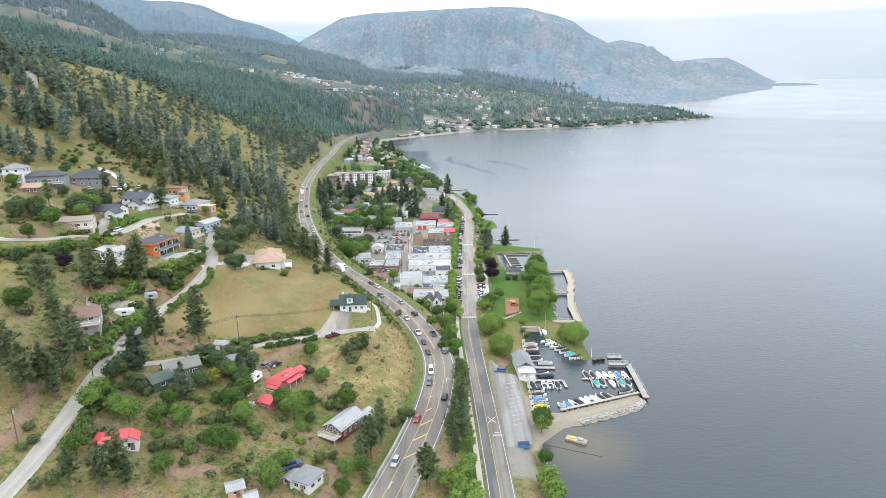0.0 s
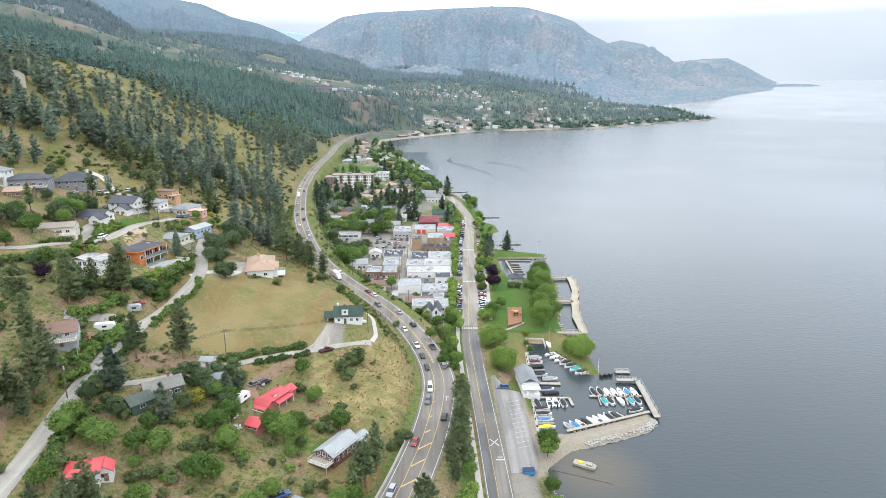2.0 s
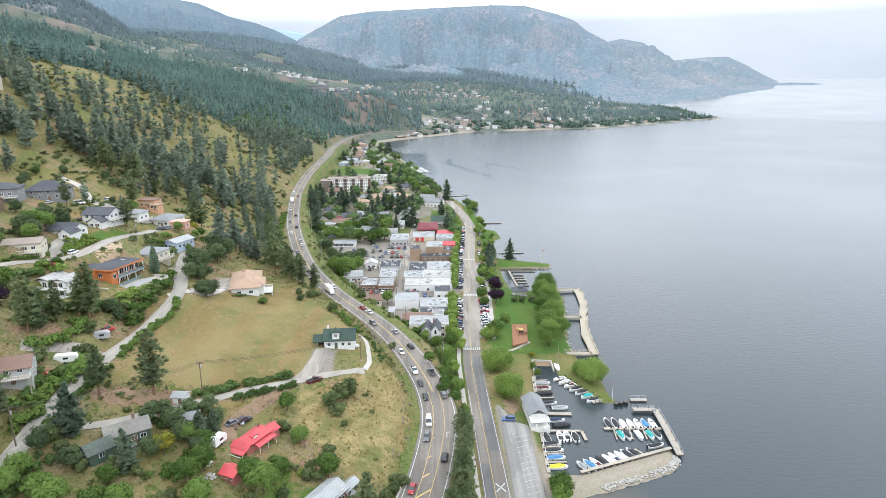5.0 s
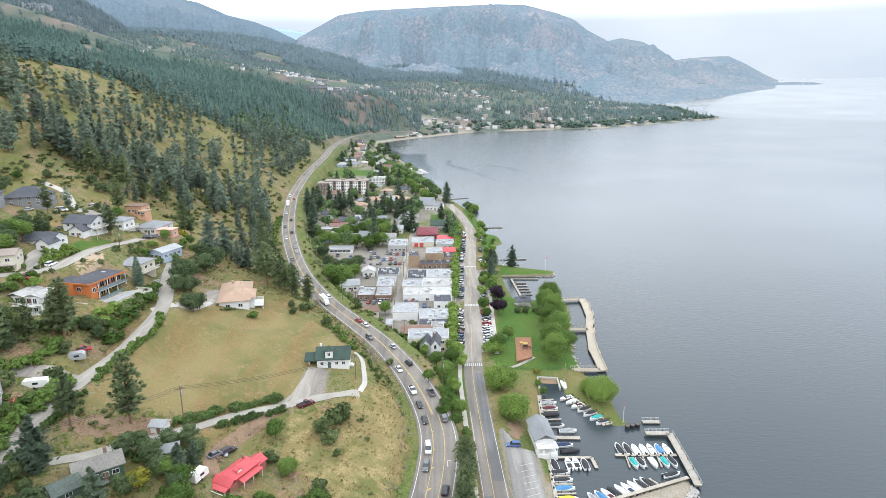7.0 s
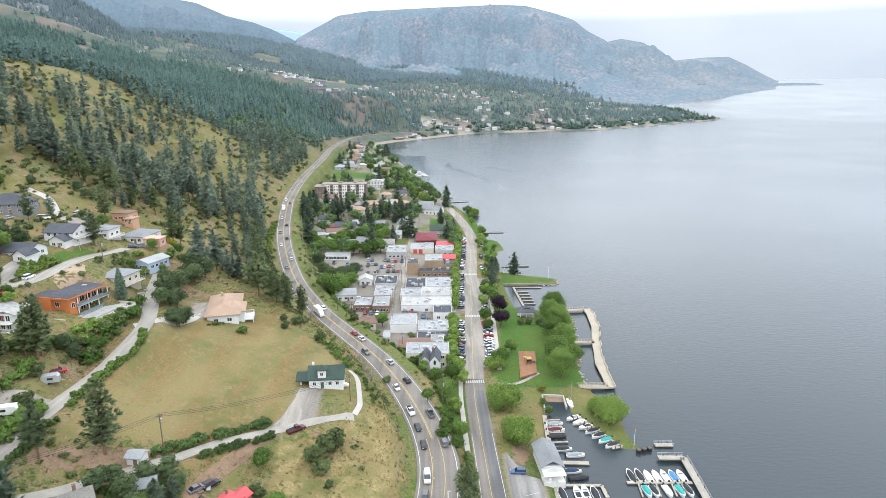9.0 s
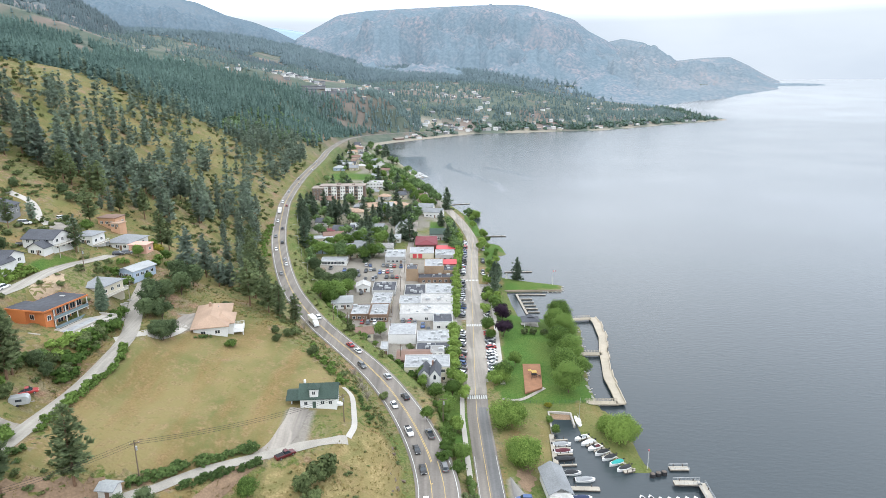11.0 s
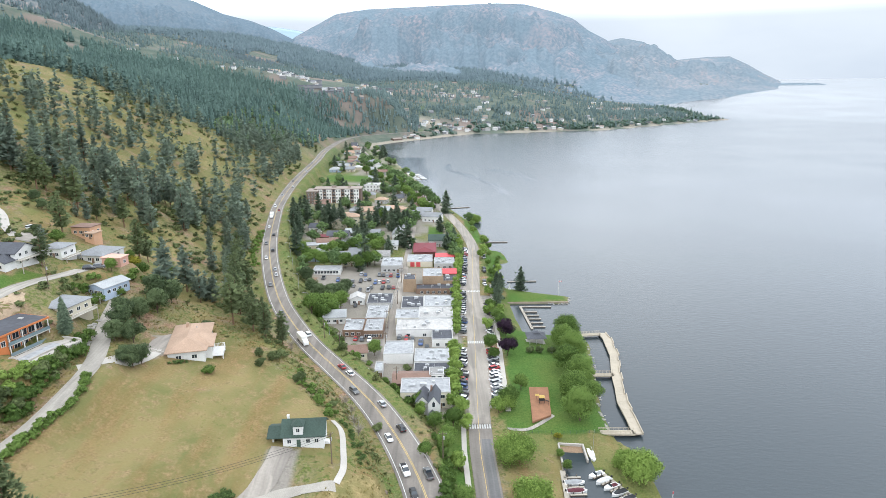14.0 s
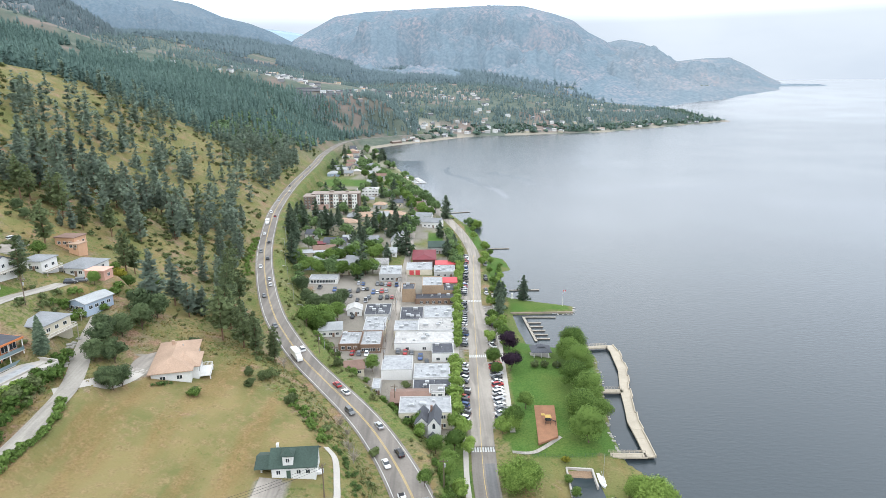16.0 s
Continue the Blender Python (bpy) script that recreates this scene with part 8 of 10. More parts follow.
lay_path("yard_tan", "concrete turning yard beside the bungalow", [(-88.1, 286.6), (-88.9, 292.9), (-87.2, 301.1), (-82.9, 305.7)], 3.0, M["asphalt_old"])
lay_path("drive_trailer", "pale drive off the lane", [(-100, 217.2), (-105.4, 218), (-111, 214.6), (-120.8, 210.2)], 2.6, M["asphalt_old"])
lay_path("drive_upper", "short drive up to a house", [(-142.6, 270), (-145.6, 275), (-147.2, 281), (-147, 288)], 2.2, M["lane"])
lay_path("dirt_yard_upper", "sandy dug-out plot below the upper road", [(-131.4, 276.5), (-130, 283), (-129.2, 291)], 2.8, M["sandy"])
lay_path("yard_upper", "paved yard behind the upper houses", [(-157, 338), (-161, 349), (-163.9, 360)], 3.0, M["asphalt_old"])
lay_path("drive_low", "dirt track beside the houses", [(-30, 160), (-28, 152), (-33, 140), (-38, 125)], 2.0, M["dirt_track"])
lay_path("drive_slope", "pale concrete drive up the slope", [(-197.2, 371.6), (-182.9, 365.7), (-171.6, 351), (-162.3, 341.4)], 1.7, M["concrete"])
lay_path("dirt_yard_lane", "bare brown earth beside the lane", [(-94.5, 195.8), (-86.9, 200.4), (-79.2, 202.8), (-71.5, 205.3)], 3.2, M["dirt_track"])
lay_path("dirt_yard_shore", "bare brown earth behind the marina", [(25.5, 234), (26.5, 246), (26, 258)], 2.4, M["dirt_track"])
lay_path("dirt_yard_house", "bare earth slope below the cottage", [(-72.5, 146.9), (-64.5, 146), (-57.2, 148.8)], 2.6, M["dirt_track"])
lay_path("track_slope", "dirt track on the slope", [(-107.5, 136.7), (-107.6, 148.3), (-111.4, 161.7), (-119, 167.4)], 1.8, M["dirt_track"])
lay_path("lane_town", "pale back lane behind the shops", [(-23, 318), (-21.6, 335), (-21.5, 356), (-20, 376), (-19, 416), (-17.8, 450), (-17, 480), (-16, 520), (-15, 580)], 2.1, M["asphalt_old"])

# concrete barrier along the highway's outer edge
rows = part_line(HWY_FINE, 112, 188)
for p, q in zip(rows[::2], rows[2::2]):
    e = np.array(q) - np.array(p)
    L, a = math.hypot(e[0], e[1]), math.degrees(math.atan2(e[1], e[0]))
    n = np.array((e[1], -e[0])) / L
    x, y = (p[0] + q[0]) / 2 - n[0] * 6.5, (p[1] + q[1]) / 2 - n[1] * 6.5
    b = thing("road_barrier", "pale concrete barrier beside the highway", "barrier", pose(x, y, p[2], 0, 0, a), "highway barriers")
    part("barrier_body", MB().add([(-L * .49, -.3, -.1), (L * .49, -.3, -.1), (L * .49, .3, -.1), (-L * .49, .3, -.1), (-L * .49, -.12, .75), (L * .49, -.12, .75), (L * .49, .12, .75), (-L * .49, .12, .75)],
                                   [(3, 2, 1, 0), (4, 5, 6, 7), (0, 1, 5, 4), (1, 2, 6, 5), (2, 3, 7, 6), (3, 0, 4, 7)]), M["concrete"], b)

CAR_PAINT = {k: make_mat("car_paint_" + k, c, 0.3, 0.06, 2) for k, c in dict(white=(.75, .75, .75), silver=(.42, .43, .45), grey=(.14, .145, .15), black=(.02, .021, .024), red=(.36, .03, .03), maroon=(.10, .015, .02), blue=(.05, .10, .24), teal=(.05, .30, .36)).items()}
TYRE = make_mat("tyre_rubber", (.025, .025, .027), .9, .2, 5)
RIM = make_mat("wheel_rim", (.45, .46, .47), .35, .1, 5, metal=.7)
LAMP = make_mat("lamp_lens", (.7, .7, .66), .2, .05, 5)
TAIL = make_mat("tail_lens", (.35, .02, .02), .25, .05, 5)


def loft(rings):
    """A closed skin over rings of equal length."""
    mb, n = MB(), len(rings[0])
    for r in rings:
        mb.v += [tuple(map(float, q)) for q in r]
    for i in range(len(rings) - 1):
        for k in range(n):
            mb.f.append((i * n + k, i * n + (k + 1) % n, (i + 1) * n + (k + 1) % n, (i + 1) * n + k))
    mb.f += [tuple(range(n - 1, -1, -1)), tuple((len(rings) - 1) * n + k for k in range(n))]
    return mb


@functools.lru_cache(None)
def car_meshes(kind):
    L, W = {"car": (4.5, 1.78), "suv": (4.7, 1.9), "pickup": (5.6, 1.98), "van": (5.2, 2.0)}[kind]
    H = {"car": 1.45, "suv": 1.75, "pickup": 1.85, "van": 2.1}[kind]
    belt = H * .58
    a, w = L / 2, W / 2

    def ring(x, zt, k):
        return [(x, -w * k, .32), (x, -w * k, zt - .12), (x, -w * k * .9, zt), (x, w * k * .9, zt), (x, w * k, zt - .12), (x, w * k, .32)]
    bed = kind == "pickup"
    body = loft([ring(-a, belt * .82, .86), ring(-a + .12, belt * .98, .97), ring(-a * .3, belt, 1), ring(a * .45, belt * .97, 1), ring(a * .88, belt * .8, .96), ring(a, belt * .62, .82)])
    c0, c1, c2, c3 = {"car": (-.8, -.45, .12, .48), "suv": (-.95, -.82, .15, .46), "pickup": (-.15, -.1, .2, .5), "van": (-.96, -.9, .3, .66)}[kind]
    glass = loft([[(a * c0, -w * .9, belt - .03), (a * c0, w * .9, belt - .03), (a * c1, w * .72, H - .06), (a * c1, -w * .72, H - .06)],
                  [(a * c3, -w * .9, belt - .05), (a * c3, w * .9, belt - .05), (a * c2, w * .72, H - .06), (a * c2, -w * .72, H - .06)]])
    roof = MB().add([(a * c1 - .05, -w * .74, H - .07), (a * c2 + .05, -w * .74, H - .07), (a * c2 + .05, w * .74, H - .07), (a * c1 - .05, w * .74, H - .07), (a * c1 + .05, -w * .66, H), (a * c2 - .05, -w * .66, H), (a * c2 - .05, w * .66, H), (a * c1 + .05, w * .66, H)],
                     [(3, 2, 1, 0), (4, 5, 6, 7), (0, 1, 5, 4), (1, 2, 6, 5), (2, 3, 7, 6), (3, 0, 4, 7)])
    wheel, rim = MB().tube((0, -.11, 0), (0, .11, 0), .33, n=12), MB().tube((0, -.125, 0), (0, .125, 0), .19, n=8)
    lamp = MB().box(0, 0, 0, .1, .36, .15)
    tub = MB().box(-a * .56, 0, belt + .004, a * .76, W * .8, .02) if bed else None
    return L, W, H, belt, body.mesh("body"), glass.mesh("glazing"), roof.mesh("roof"), wheel.mesh("wheel"), rim.mesh("rim"), lamp.mesh("lamp"), tub and tub.mesh("bed")


@functools.lru_cache(None)
def tinted(me, mat):
    c = me.copy()
    c.materials.clear()
    c.materials.append(mat)
    return c


CAR_WORDS = {"car": "sedan", "suv": "sport utility car", "pickup": "pickup truck", "van": "van"}


def car(x, y, rz, kind="car", paint="grey", z=None, group="parked cars", state="parked at the kerb"):
    L, W, H, belt, body, glass, roof, wheel, rim, lamp, bed = car_meshes(kind)
    t = thing("car" if kind in ("car", "suv") else ("pickup_truck" if kind == "pickup" else "van"), f"{paint} {CAR_WORDS[kind]} {state}", "car", pose(x, y, gz(x, y) + .04 if z is None else z, 0, 0, rz), group)
    part("body", tinted(body, CAR_PAINT[paint]), None, t)
    part("glazing", tinted(glass, GLASS), None, t)
    part("roof", tinted(roof, CAR_PAINT[paint]), None, t)
    if bed:
        part("bed", tinted(bed, TYRE), None, t)
    for px in (-L * .3, L * .31):
        for py in (-W / 2 + .08, W / 2 - .08):
            w = part("tyre", tinted(wheel, TYRE), None, t)
            w.location = (px, py, .33)
            if y < 330:
                part("rim", tinted(rim, RIM), None, w)
    for py in (-W * .33, W * .33) if y < 330 else ():
        h = part("headlight", tinted(lamp, LAMP), None, t)
        h.location = (L / 2 - .06, py, belt * .55)
        h = part("tail_light", tinted(lamp, TAIL), None, t)
        h.location = (-L / 2 + .03, py, belt * .6)
    return t


def hwy_at(x, y):
    """Nearest place on the highway: heading (degrees, northwards) and surface height."""
    _, p, _ = seg_dist(np.array([float(x)]), np.array([float(y)]), HWY_LINE)
    i = min(int(p[0]), len(HWY_LINE) - 2)
    a, b = HWY_LINE[i], HWY_LINE[i + 1]
    return math.degrees(math.atan2(b[1] - a[1], b[0] - a[0])), a[2] + (b[2] - a[2]) * (p[0] - i) + .05


def on_highway(y, lane, kind, paint):
    i = min(range(len(HWY_FINE)), key=lambda k: abs(HWY_FINE[k][1] - y))
    p = HWY_FINE[i]
    a, z = hwy_at(p[0], p[1])
    off = (hwy_half(y) - 2.9) * (1 if lane == "n" else -1)
    car(p[0] + math.sin(radians(a)) * off, p[1] - math.cos(radians(a)) * off, a if lane == "n" else a + 180, kind, paint, z, "traffic on the highway", "on the highway")


for y, lane, kind, paint in ((161, "s", "suv", "silver"), (187, "s", "car", "red"), (202, "n", "suv", "black"), (213, "s", "suv", "grey"), (222, "s", "van", "white"), (236, "s", "car", "black"), (236.5, "n", "suv", "grey"), (247, "s", "car", "black"), (253, "n", "pickup", "grey"),
                             (258, "s", "pickup", "white"), (273, "s", "car", "white"), (276, "n", "suv", "black"), (290, "n", "car", "silver"), (302, "s", "suv", "grey"), (311, "n", "car", "white"), (317, "n", "car", "red"), (347, "n", "suv", "white"), (372, "s", "car", "grey"), (410, "s", "car", "grey"), (424, "n", "car", "white"),
                             (434, "n", "car", "silver"), (458, "s", "car", "white"), (472, "n", "suv", "black"), (488, "s", "suv", "grey"), (510, "n", "car", "black"), (530, "s", "car", "white"), (584, "n", "car", "red"), (600, "s", "suv", "white"), (648, "s", "car", "silver"), (690, "n", "car", "white"), (720, "s", "car", "grey"), (790, "n", "car", "white"), (860, "s", "car", "silver")):
    on_highway(y, lane, kind, paint)


def box_truck(y, lane):
    i = min(range(len(HWY_FINE)), key=lambda k: abs(HWY_FINE[k][1] - y))
    p = HWY_FINE[i]
    a, z = hwy_at(p[0], p[1])
    off = (hwy_half(y) - 2.9) * (1 if lane == "n" else -1)
    t = thing("box_truck", "white box truck on the highway", "truck", pose(p[0] + math.sin(radians(a)) * off, p[1] - math.cos(radians(a)) * off, z, 0, 0, a if lane == "n" else a + 180), "traffic on the highway")
    part("cargo_box", MB().box(-1.2, 0, .9, 6.4, 2.4, 2.5), TRIM, t)
    part("cab", loft([[(2.1, -1.1, .5), (2.1, 1.1, .5), (2.1, 1.05, 2.5), (2.1, -1.05, 2.5)], [(3.4, -1.1, .5), (3.4, 1.1, .5), (3.2, 1.0, 2.4), (3.2, -1.0, 2.4)], [(4.3, -1.05, .5), (4.3, 1.05, .5), (4.2, 1.0, 1.4), (4.2, -1.0, 1.4)]]), CAR_PAINT["white"], t)
    part("windscreen", MB().add([(3.25, -.9, 2.3), (3.25, .9, 2.3), (4.0, .95, 1.5), (4.0, -.95, 1.5)], [(0, 1, 2, 3)]), GLASS, t)
    for px in (-3, 3):
        for py in (-1, 1):
            part("tyre", MB().tube((px, py - .15, .48), (px, py + .15, .48), .48, n=12), TYRE, t)


box_truck(341, "s")
box_truck(560, "s")

# parked cars
rng = random.Random(21)
PAINTS = ("white", "silver", "grey", "black", "black", "blue", "red", "white", "grey", "silver")
for o, y0, y1, rz, keep in ((6.9, 302, 349, 25, .92), (-6.2, 302, 350, 155, .85), (6.6, 366, 420, 115, .5), (-6.2, 364, 424, 155, .7), (-6.2, 432, 515, 155, .7), (6.4, 436, 500, 100, .5)):
    y = y0 + 1.5
    while y < y1:
        if rng.random() < keep:
            car(beach_x(y) + o, y, rz + rng.uniform(-3, 3), rng.choice(("car", "car", "suv", "suv", "pickup")), rng.choice(PAINTS), 3.54)
        y += 3.0 if rz in (25, 155) else 6.2
for x, y in ((-62.4, 444.6), (-53.8, 441.2), (-45.3, 439.1), (-40.9, 439.6), (-38.3, 443), (-36.2, 443), (-32.5, 437.6), (-30.3, 438.5), (-28, 439.1), (-25.7, 440.8), (-34.1, 429.3), (-27.9, 429.1), (-35.3, 424.5), (-39.7, 424.7), (-41.8, 452.9), (-39.4, 452), (-31.4, 452.5), (-29, 451.6), (-26.7, 451.5), (-24.6, 451.5), (-20.6, 451.3),
             (-15.3, 361), (-12.3, 360), (-9.6, 360), (-3.1, 351), (-5.8, 355.6), (-34.4, 358.6), (-31.6, 358.4), (-28.4, 358.2), (-39.3, 400.4), (-44, 431), (-48, 433), (-22, 430), (-24.6, 430), (-50, 428), (-54, 430)):
    car(x, y, rng.choice((88, 92, 268, 272)), rng.choice(("car", "car", "suv", "pickup")), rng.choice(PAINTS), state="in the town lot")
car(-39.7, 226.3, 40, "pickup", "maroon", state="on the gravel drive", group="")
car(-40.5, 156, 35, "pickup", "blue", state="beside a house", group="")
car(24, 229, 178, "suv", "blue", state="beside the marina office", group="")
car(-166.5, 359, 60, "suv", "white", state="on the upper road", group="")
car(-169.4, 337.5, 20, "van", "white", state="beside a house", group="")
car(-177.8, 327.6, 80, "car", "silver", state="beside a house", group="")
car(-155.2, 313.5, 40, "pickup", "grey", state="beside the garden", group="")
car(-126.4, 325.4, 10, "suv", "black", state="beside the drive", group="")
car(-107.2, 231.3, 30, "pickup", "red", state="beside the slope", group="")
car(-109.9, 199.4, 20, "suv", "red", state="beside a house", group="")
car(-112.7, 198.4, 20, "car", "black", state="beside a house", group="")
car(-55.2, 201, 50, "suv", "black", state="beside the red-roofed house", group="")
car(-57.6, 198.3, 50, "car", "grey", state="beside the red-roofed house", group="")
car(-140.9, 277.7, 80, "suv", "white", state="on a steep drive", group="")
car(-124.3, 328.3, 20, "suv", "grey", state="beside a house", group="")
car(-137.7, 256.6, 10, "pickup", "red", state="beside the lane", group="")
car(-78.4, 181.9, -30, "suv", "grey", state="beside the cottage", group="")


def trailer(x, y, rz, L, label, mat):
    t = thing("trailer", label, "trailer", pose(x, y, gz(x, y), 0, 0, rz))
    part("body", loft([[(s, -1.15 * k, .5), (s, 1.15 * k, .5), (s, 1.1 * k, 2.3 * j + .3), (s, -1.1 * k, 2.3 * j + .3)] for s, k, j in ((-L / 2, .94, .9), (-L / 2 + .3, 1, 1), (L / 2 - .6, 1, 1), (L / 2, .9, .75))]), mat, t)
    part("window", MB().box(0, -1.14, 1.4, 1.4, .06, .6), GLASS, t)
    for py in (-1.05, 1.05):
        part("wheel", MB().tube((-.4, py - .1, .35), (-.4, py + .1, .35), .35, n=10), TYRE, t)
    part("hitch", MB().tube((L / 2, 0, .5), (L / 2 + 1, 0, .45), .07, n=5), METAL, t)


trailer(-107.8, 209.7, 12, 6.5, "white travel trailer parked on the drive", TRIM)
trailer(-106.4, 227.1, 20, 4.5, "grey cargo trailer beside the slope", METAL)
def heap(x, y, w, label, mat):
    """Stacked boards and sheets, each one lying a little askew."""
    r2, t = random.Random(int(x * 7 + y)), thing("yard_heap", label, "heap", pose(x, y, gz(x, y)), "heaps in the yard")
    for k in range(9):
        part("board", MB().box(r2.uniform(-w, w), r2.uniform(-w, w), r2.uniform(-.1, .35), r2.uniform(.6, 1.8), r2.uniform(.3, .9), r2.uniform(.1, .5), r2.uniform(0, 180)), mat[k % len(mat)], t)


heap(-57.6, 176.8, 1.8, "white sheets and scrap piled beside the outbuilding", (TRIM, METAL, FLASHING))
heap(-56.4, 197.6, 1.6, "dark scrap and parts piled in the yard", (R_DARK, METAL, BROWNW))
heap(-59.6, 181.4, 1.3, "grey boards stacked in the yard", (M["wood_deck"], TRIM))
trailer(-58.7, 189.3, 70, 4.8, "white trailer beside the red-roofed house", TRIM)

# poles and wires
M["pole"] = make_mat("creosoted_pole", (.15, .11, .08), .9, .2, 3)


def utility_pole(x, y, h, rz=0.0, lamp=False):
    z = gz(x, y)
    t = thing("utility_pole", "tall brown wooden utility pole with crossarm", "pole", pose(x, y, z, 0, 0, rz), "utility poles")
    part("pole_shaft", MB().tube((0, 0, -.5), (0, 0, h), .17, .11, 8), M["pole"], t)
    part("crossarm", MB().box(0, 0, h - .8, 2.4, .14, .16), M["pole"], t)
    for k in (-1, 0, 1):
        part("insulator", MB().tube((k, 0, h - .64), (k, 0, h - .4), .06, .04, 6), METAL, t)
    part("transformer", MB().tube((.28, .15, h - 2.6), (.28, .15, h - 1.6), .24, n=8), METAL, t)
    return Vector((x, y, z + h - .45))


def wire(a, b, sag):
    for o in (-1, 0, 1):
        pts = []
        for k in range(13):
            t = k / 12
            p = a.lerp(b, t)
            d = (b - a).normalized()
            pts.append(p + Vector((-d.y * o, d.x * o, -sag * 4 * t * (1 - t))))
        mb = loft([[p + Vector((.035, 0, 0)), p + Vector((-.018, .018, .03)), p + Vector((-.018, -.018, -.03))] for p in pts])
        tagged(part("overhead_wire", mb, TYRE), "thin black overhead wire between poles", "wire", group="overhead wires")


p1, p2, p3 = utility_pole(-101.3, 174.2, 11, 40), utility_pole(-104.3, 143.5, 11, 10), utility_pole(-69.4, 209.1, 11, 30)
p4 = utility_pole(-26.5, 242.8, 9, 60)
utility_pole(-126.4, 299.9, 9, 10)
for a, b in ((p1, p2), (p1, p3), (p3, p4)):
    wire(a, b, 1.6)
town_poles = [utility_pole(x, y, h) for x, y, h in ((-20.2, 345, 9.5), (-14, 313, 9), (-21.5, 372, 9), (-18.5, 405, 9), (-18, 440, 9), (-37.5, 334, 8), (2.2, 262, 9), (-45.5, 345, 8))]
wire(town_poles[0], town_poles[2], .8)
wire(town_poles[2], town_poles[3], .8)
wire(town_poles[3], town_poles[4], .8)
for k in range(9):
    y = 350 + k * 30
    x = float(np.interp(y, [q[1] for q in HWY], [q[0] for q in HWY])) + 12
    t = thing("street_lamp", "grey steel lamp post on the highway verge", "street lamp", pose(x, y, gz(x, y), 0, 0, 180), "lamp posts")
    part("post", MB().tube((0, 0, -.3), (0, 0, 8), .1, .06, 6), METAL, t)
    part("arm", MB().tube((0, 0, 8), (2, 0, 8.3), .05, .04, 5), METAL, t)
    part("lamp_head", MB().box(2.2, 0, 8.2, .7, .25, .14), METAL, t)


# ---- the waterfront ----
BOAT_WHITE = make_mat("gelcoat_white", (.74, .74, .73), .3, .05, 3)
COVER = {k: make_mat("boat_cover_" + k, c, .8, .2, 3) for k, c in dict(black=(.03, .032, .036), navy=(.03, .045, .10), teal=(.03, .34, .32), blue=(.07, .22, .42), yellow=(.62, .56, .05), grey=(.30, .31, .32), maroon=(.10, .02, .03), white=(.66, .66, .66)).items()}
PILE = make_mat("dock_pile", (.12, .10, .085), .9, .2, 3)


@functools.lru_cache(None)
def boat_meshes(L, W):
    def ring(x, k, h):
        return [(x, -W / 2 * k, h), (x, -W / 2 * k * .72, -.25), (x, 0, -.4), (x, W / 2 * k * .72, -.25), (x, W / 2 * k, h)]
    hull = loft([ring(-L / 2, .9, .62), ring(-L * .2, 1, .66), ring(L * .18, .92, .74), ring(L * .38, .56, .84), ring(L / 2, .05, .92)])
    cover = loft([[(x, -W / 2 * k, z0), (x, -W * .22 * k, z1), (x, W * .22 * k, z1), (x, W / 2 * k, z0)] for x, k, z0, z1 in ((-L * .45, .78, .70, .86), (-L * .1, .88, .74, 1.26), (L * .1, .82, .80, 1.34), (L * .36, .38, .90, 1.0))])
    well = MB().box(-L * .12, 0, .67, L * .5, W * .66, .03)
    screen = MB().add([(L * .1, -W * .38, .76), (L * .1, W * .38, .76), (L * .04, W * .3, 1.25), (L * .04, -W * .3, 1.25)], [(0, 1, 2, 3)])
    motor = MB().box(-L / 2 - .25, 0, .2, .45, .4, .9).box(-L / 2 - .25, 0, -.4, .15, .15, .6)
    return [q.mesh(n) for q, n in ((hull, "hull"), (cover, "cover"), (well, "cockpit"), (screen, "windscreen"), (motor, "outboard_motor"))]


def boat(x, y, rz, color, covered=True, L=6.0, W=2.3):
    hull, cover, well, screen, motor = boat_meshes(L, W)
    dark = color in ("black", "navy", "maroon") and covered
    t = thing("motorboat", (f"moored motorboat under a {color} cover" if covered else f"open white motorboat with {color} seats at the dock"), "boat", pose(x, y, 0, 0, 0, rz), "boats in the marina")
    part("hull", tinted(hull, COVER["black"] if dark and color != "navy" and int(x * 7 + y * 3) % 3 == 0 else BOAT_WHITE), None, t)
    if covered:
        part("cover", tinted(cover, COVER[color]), None, t)
    else:
        part("cockpit", tinted(well, COVER[color]), None, t)
        part("windscreen", tinted(screen, GLASS), None, t)
    part("outboard_motor", tinted(motor, TYRE), None, t)


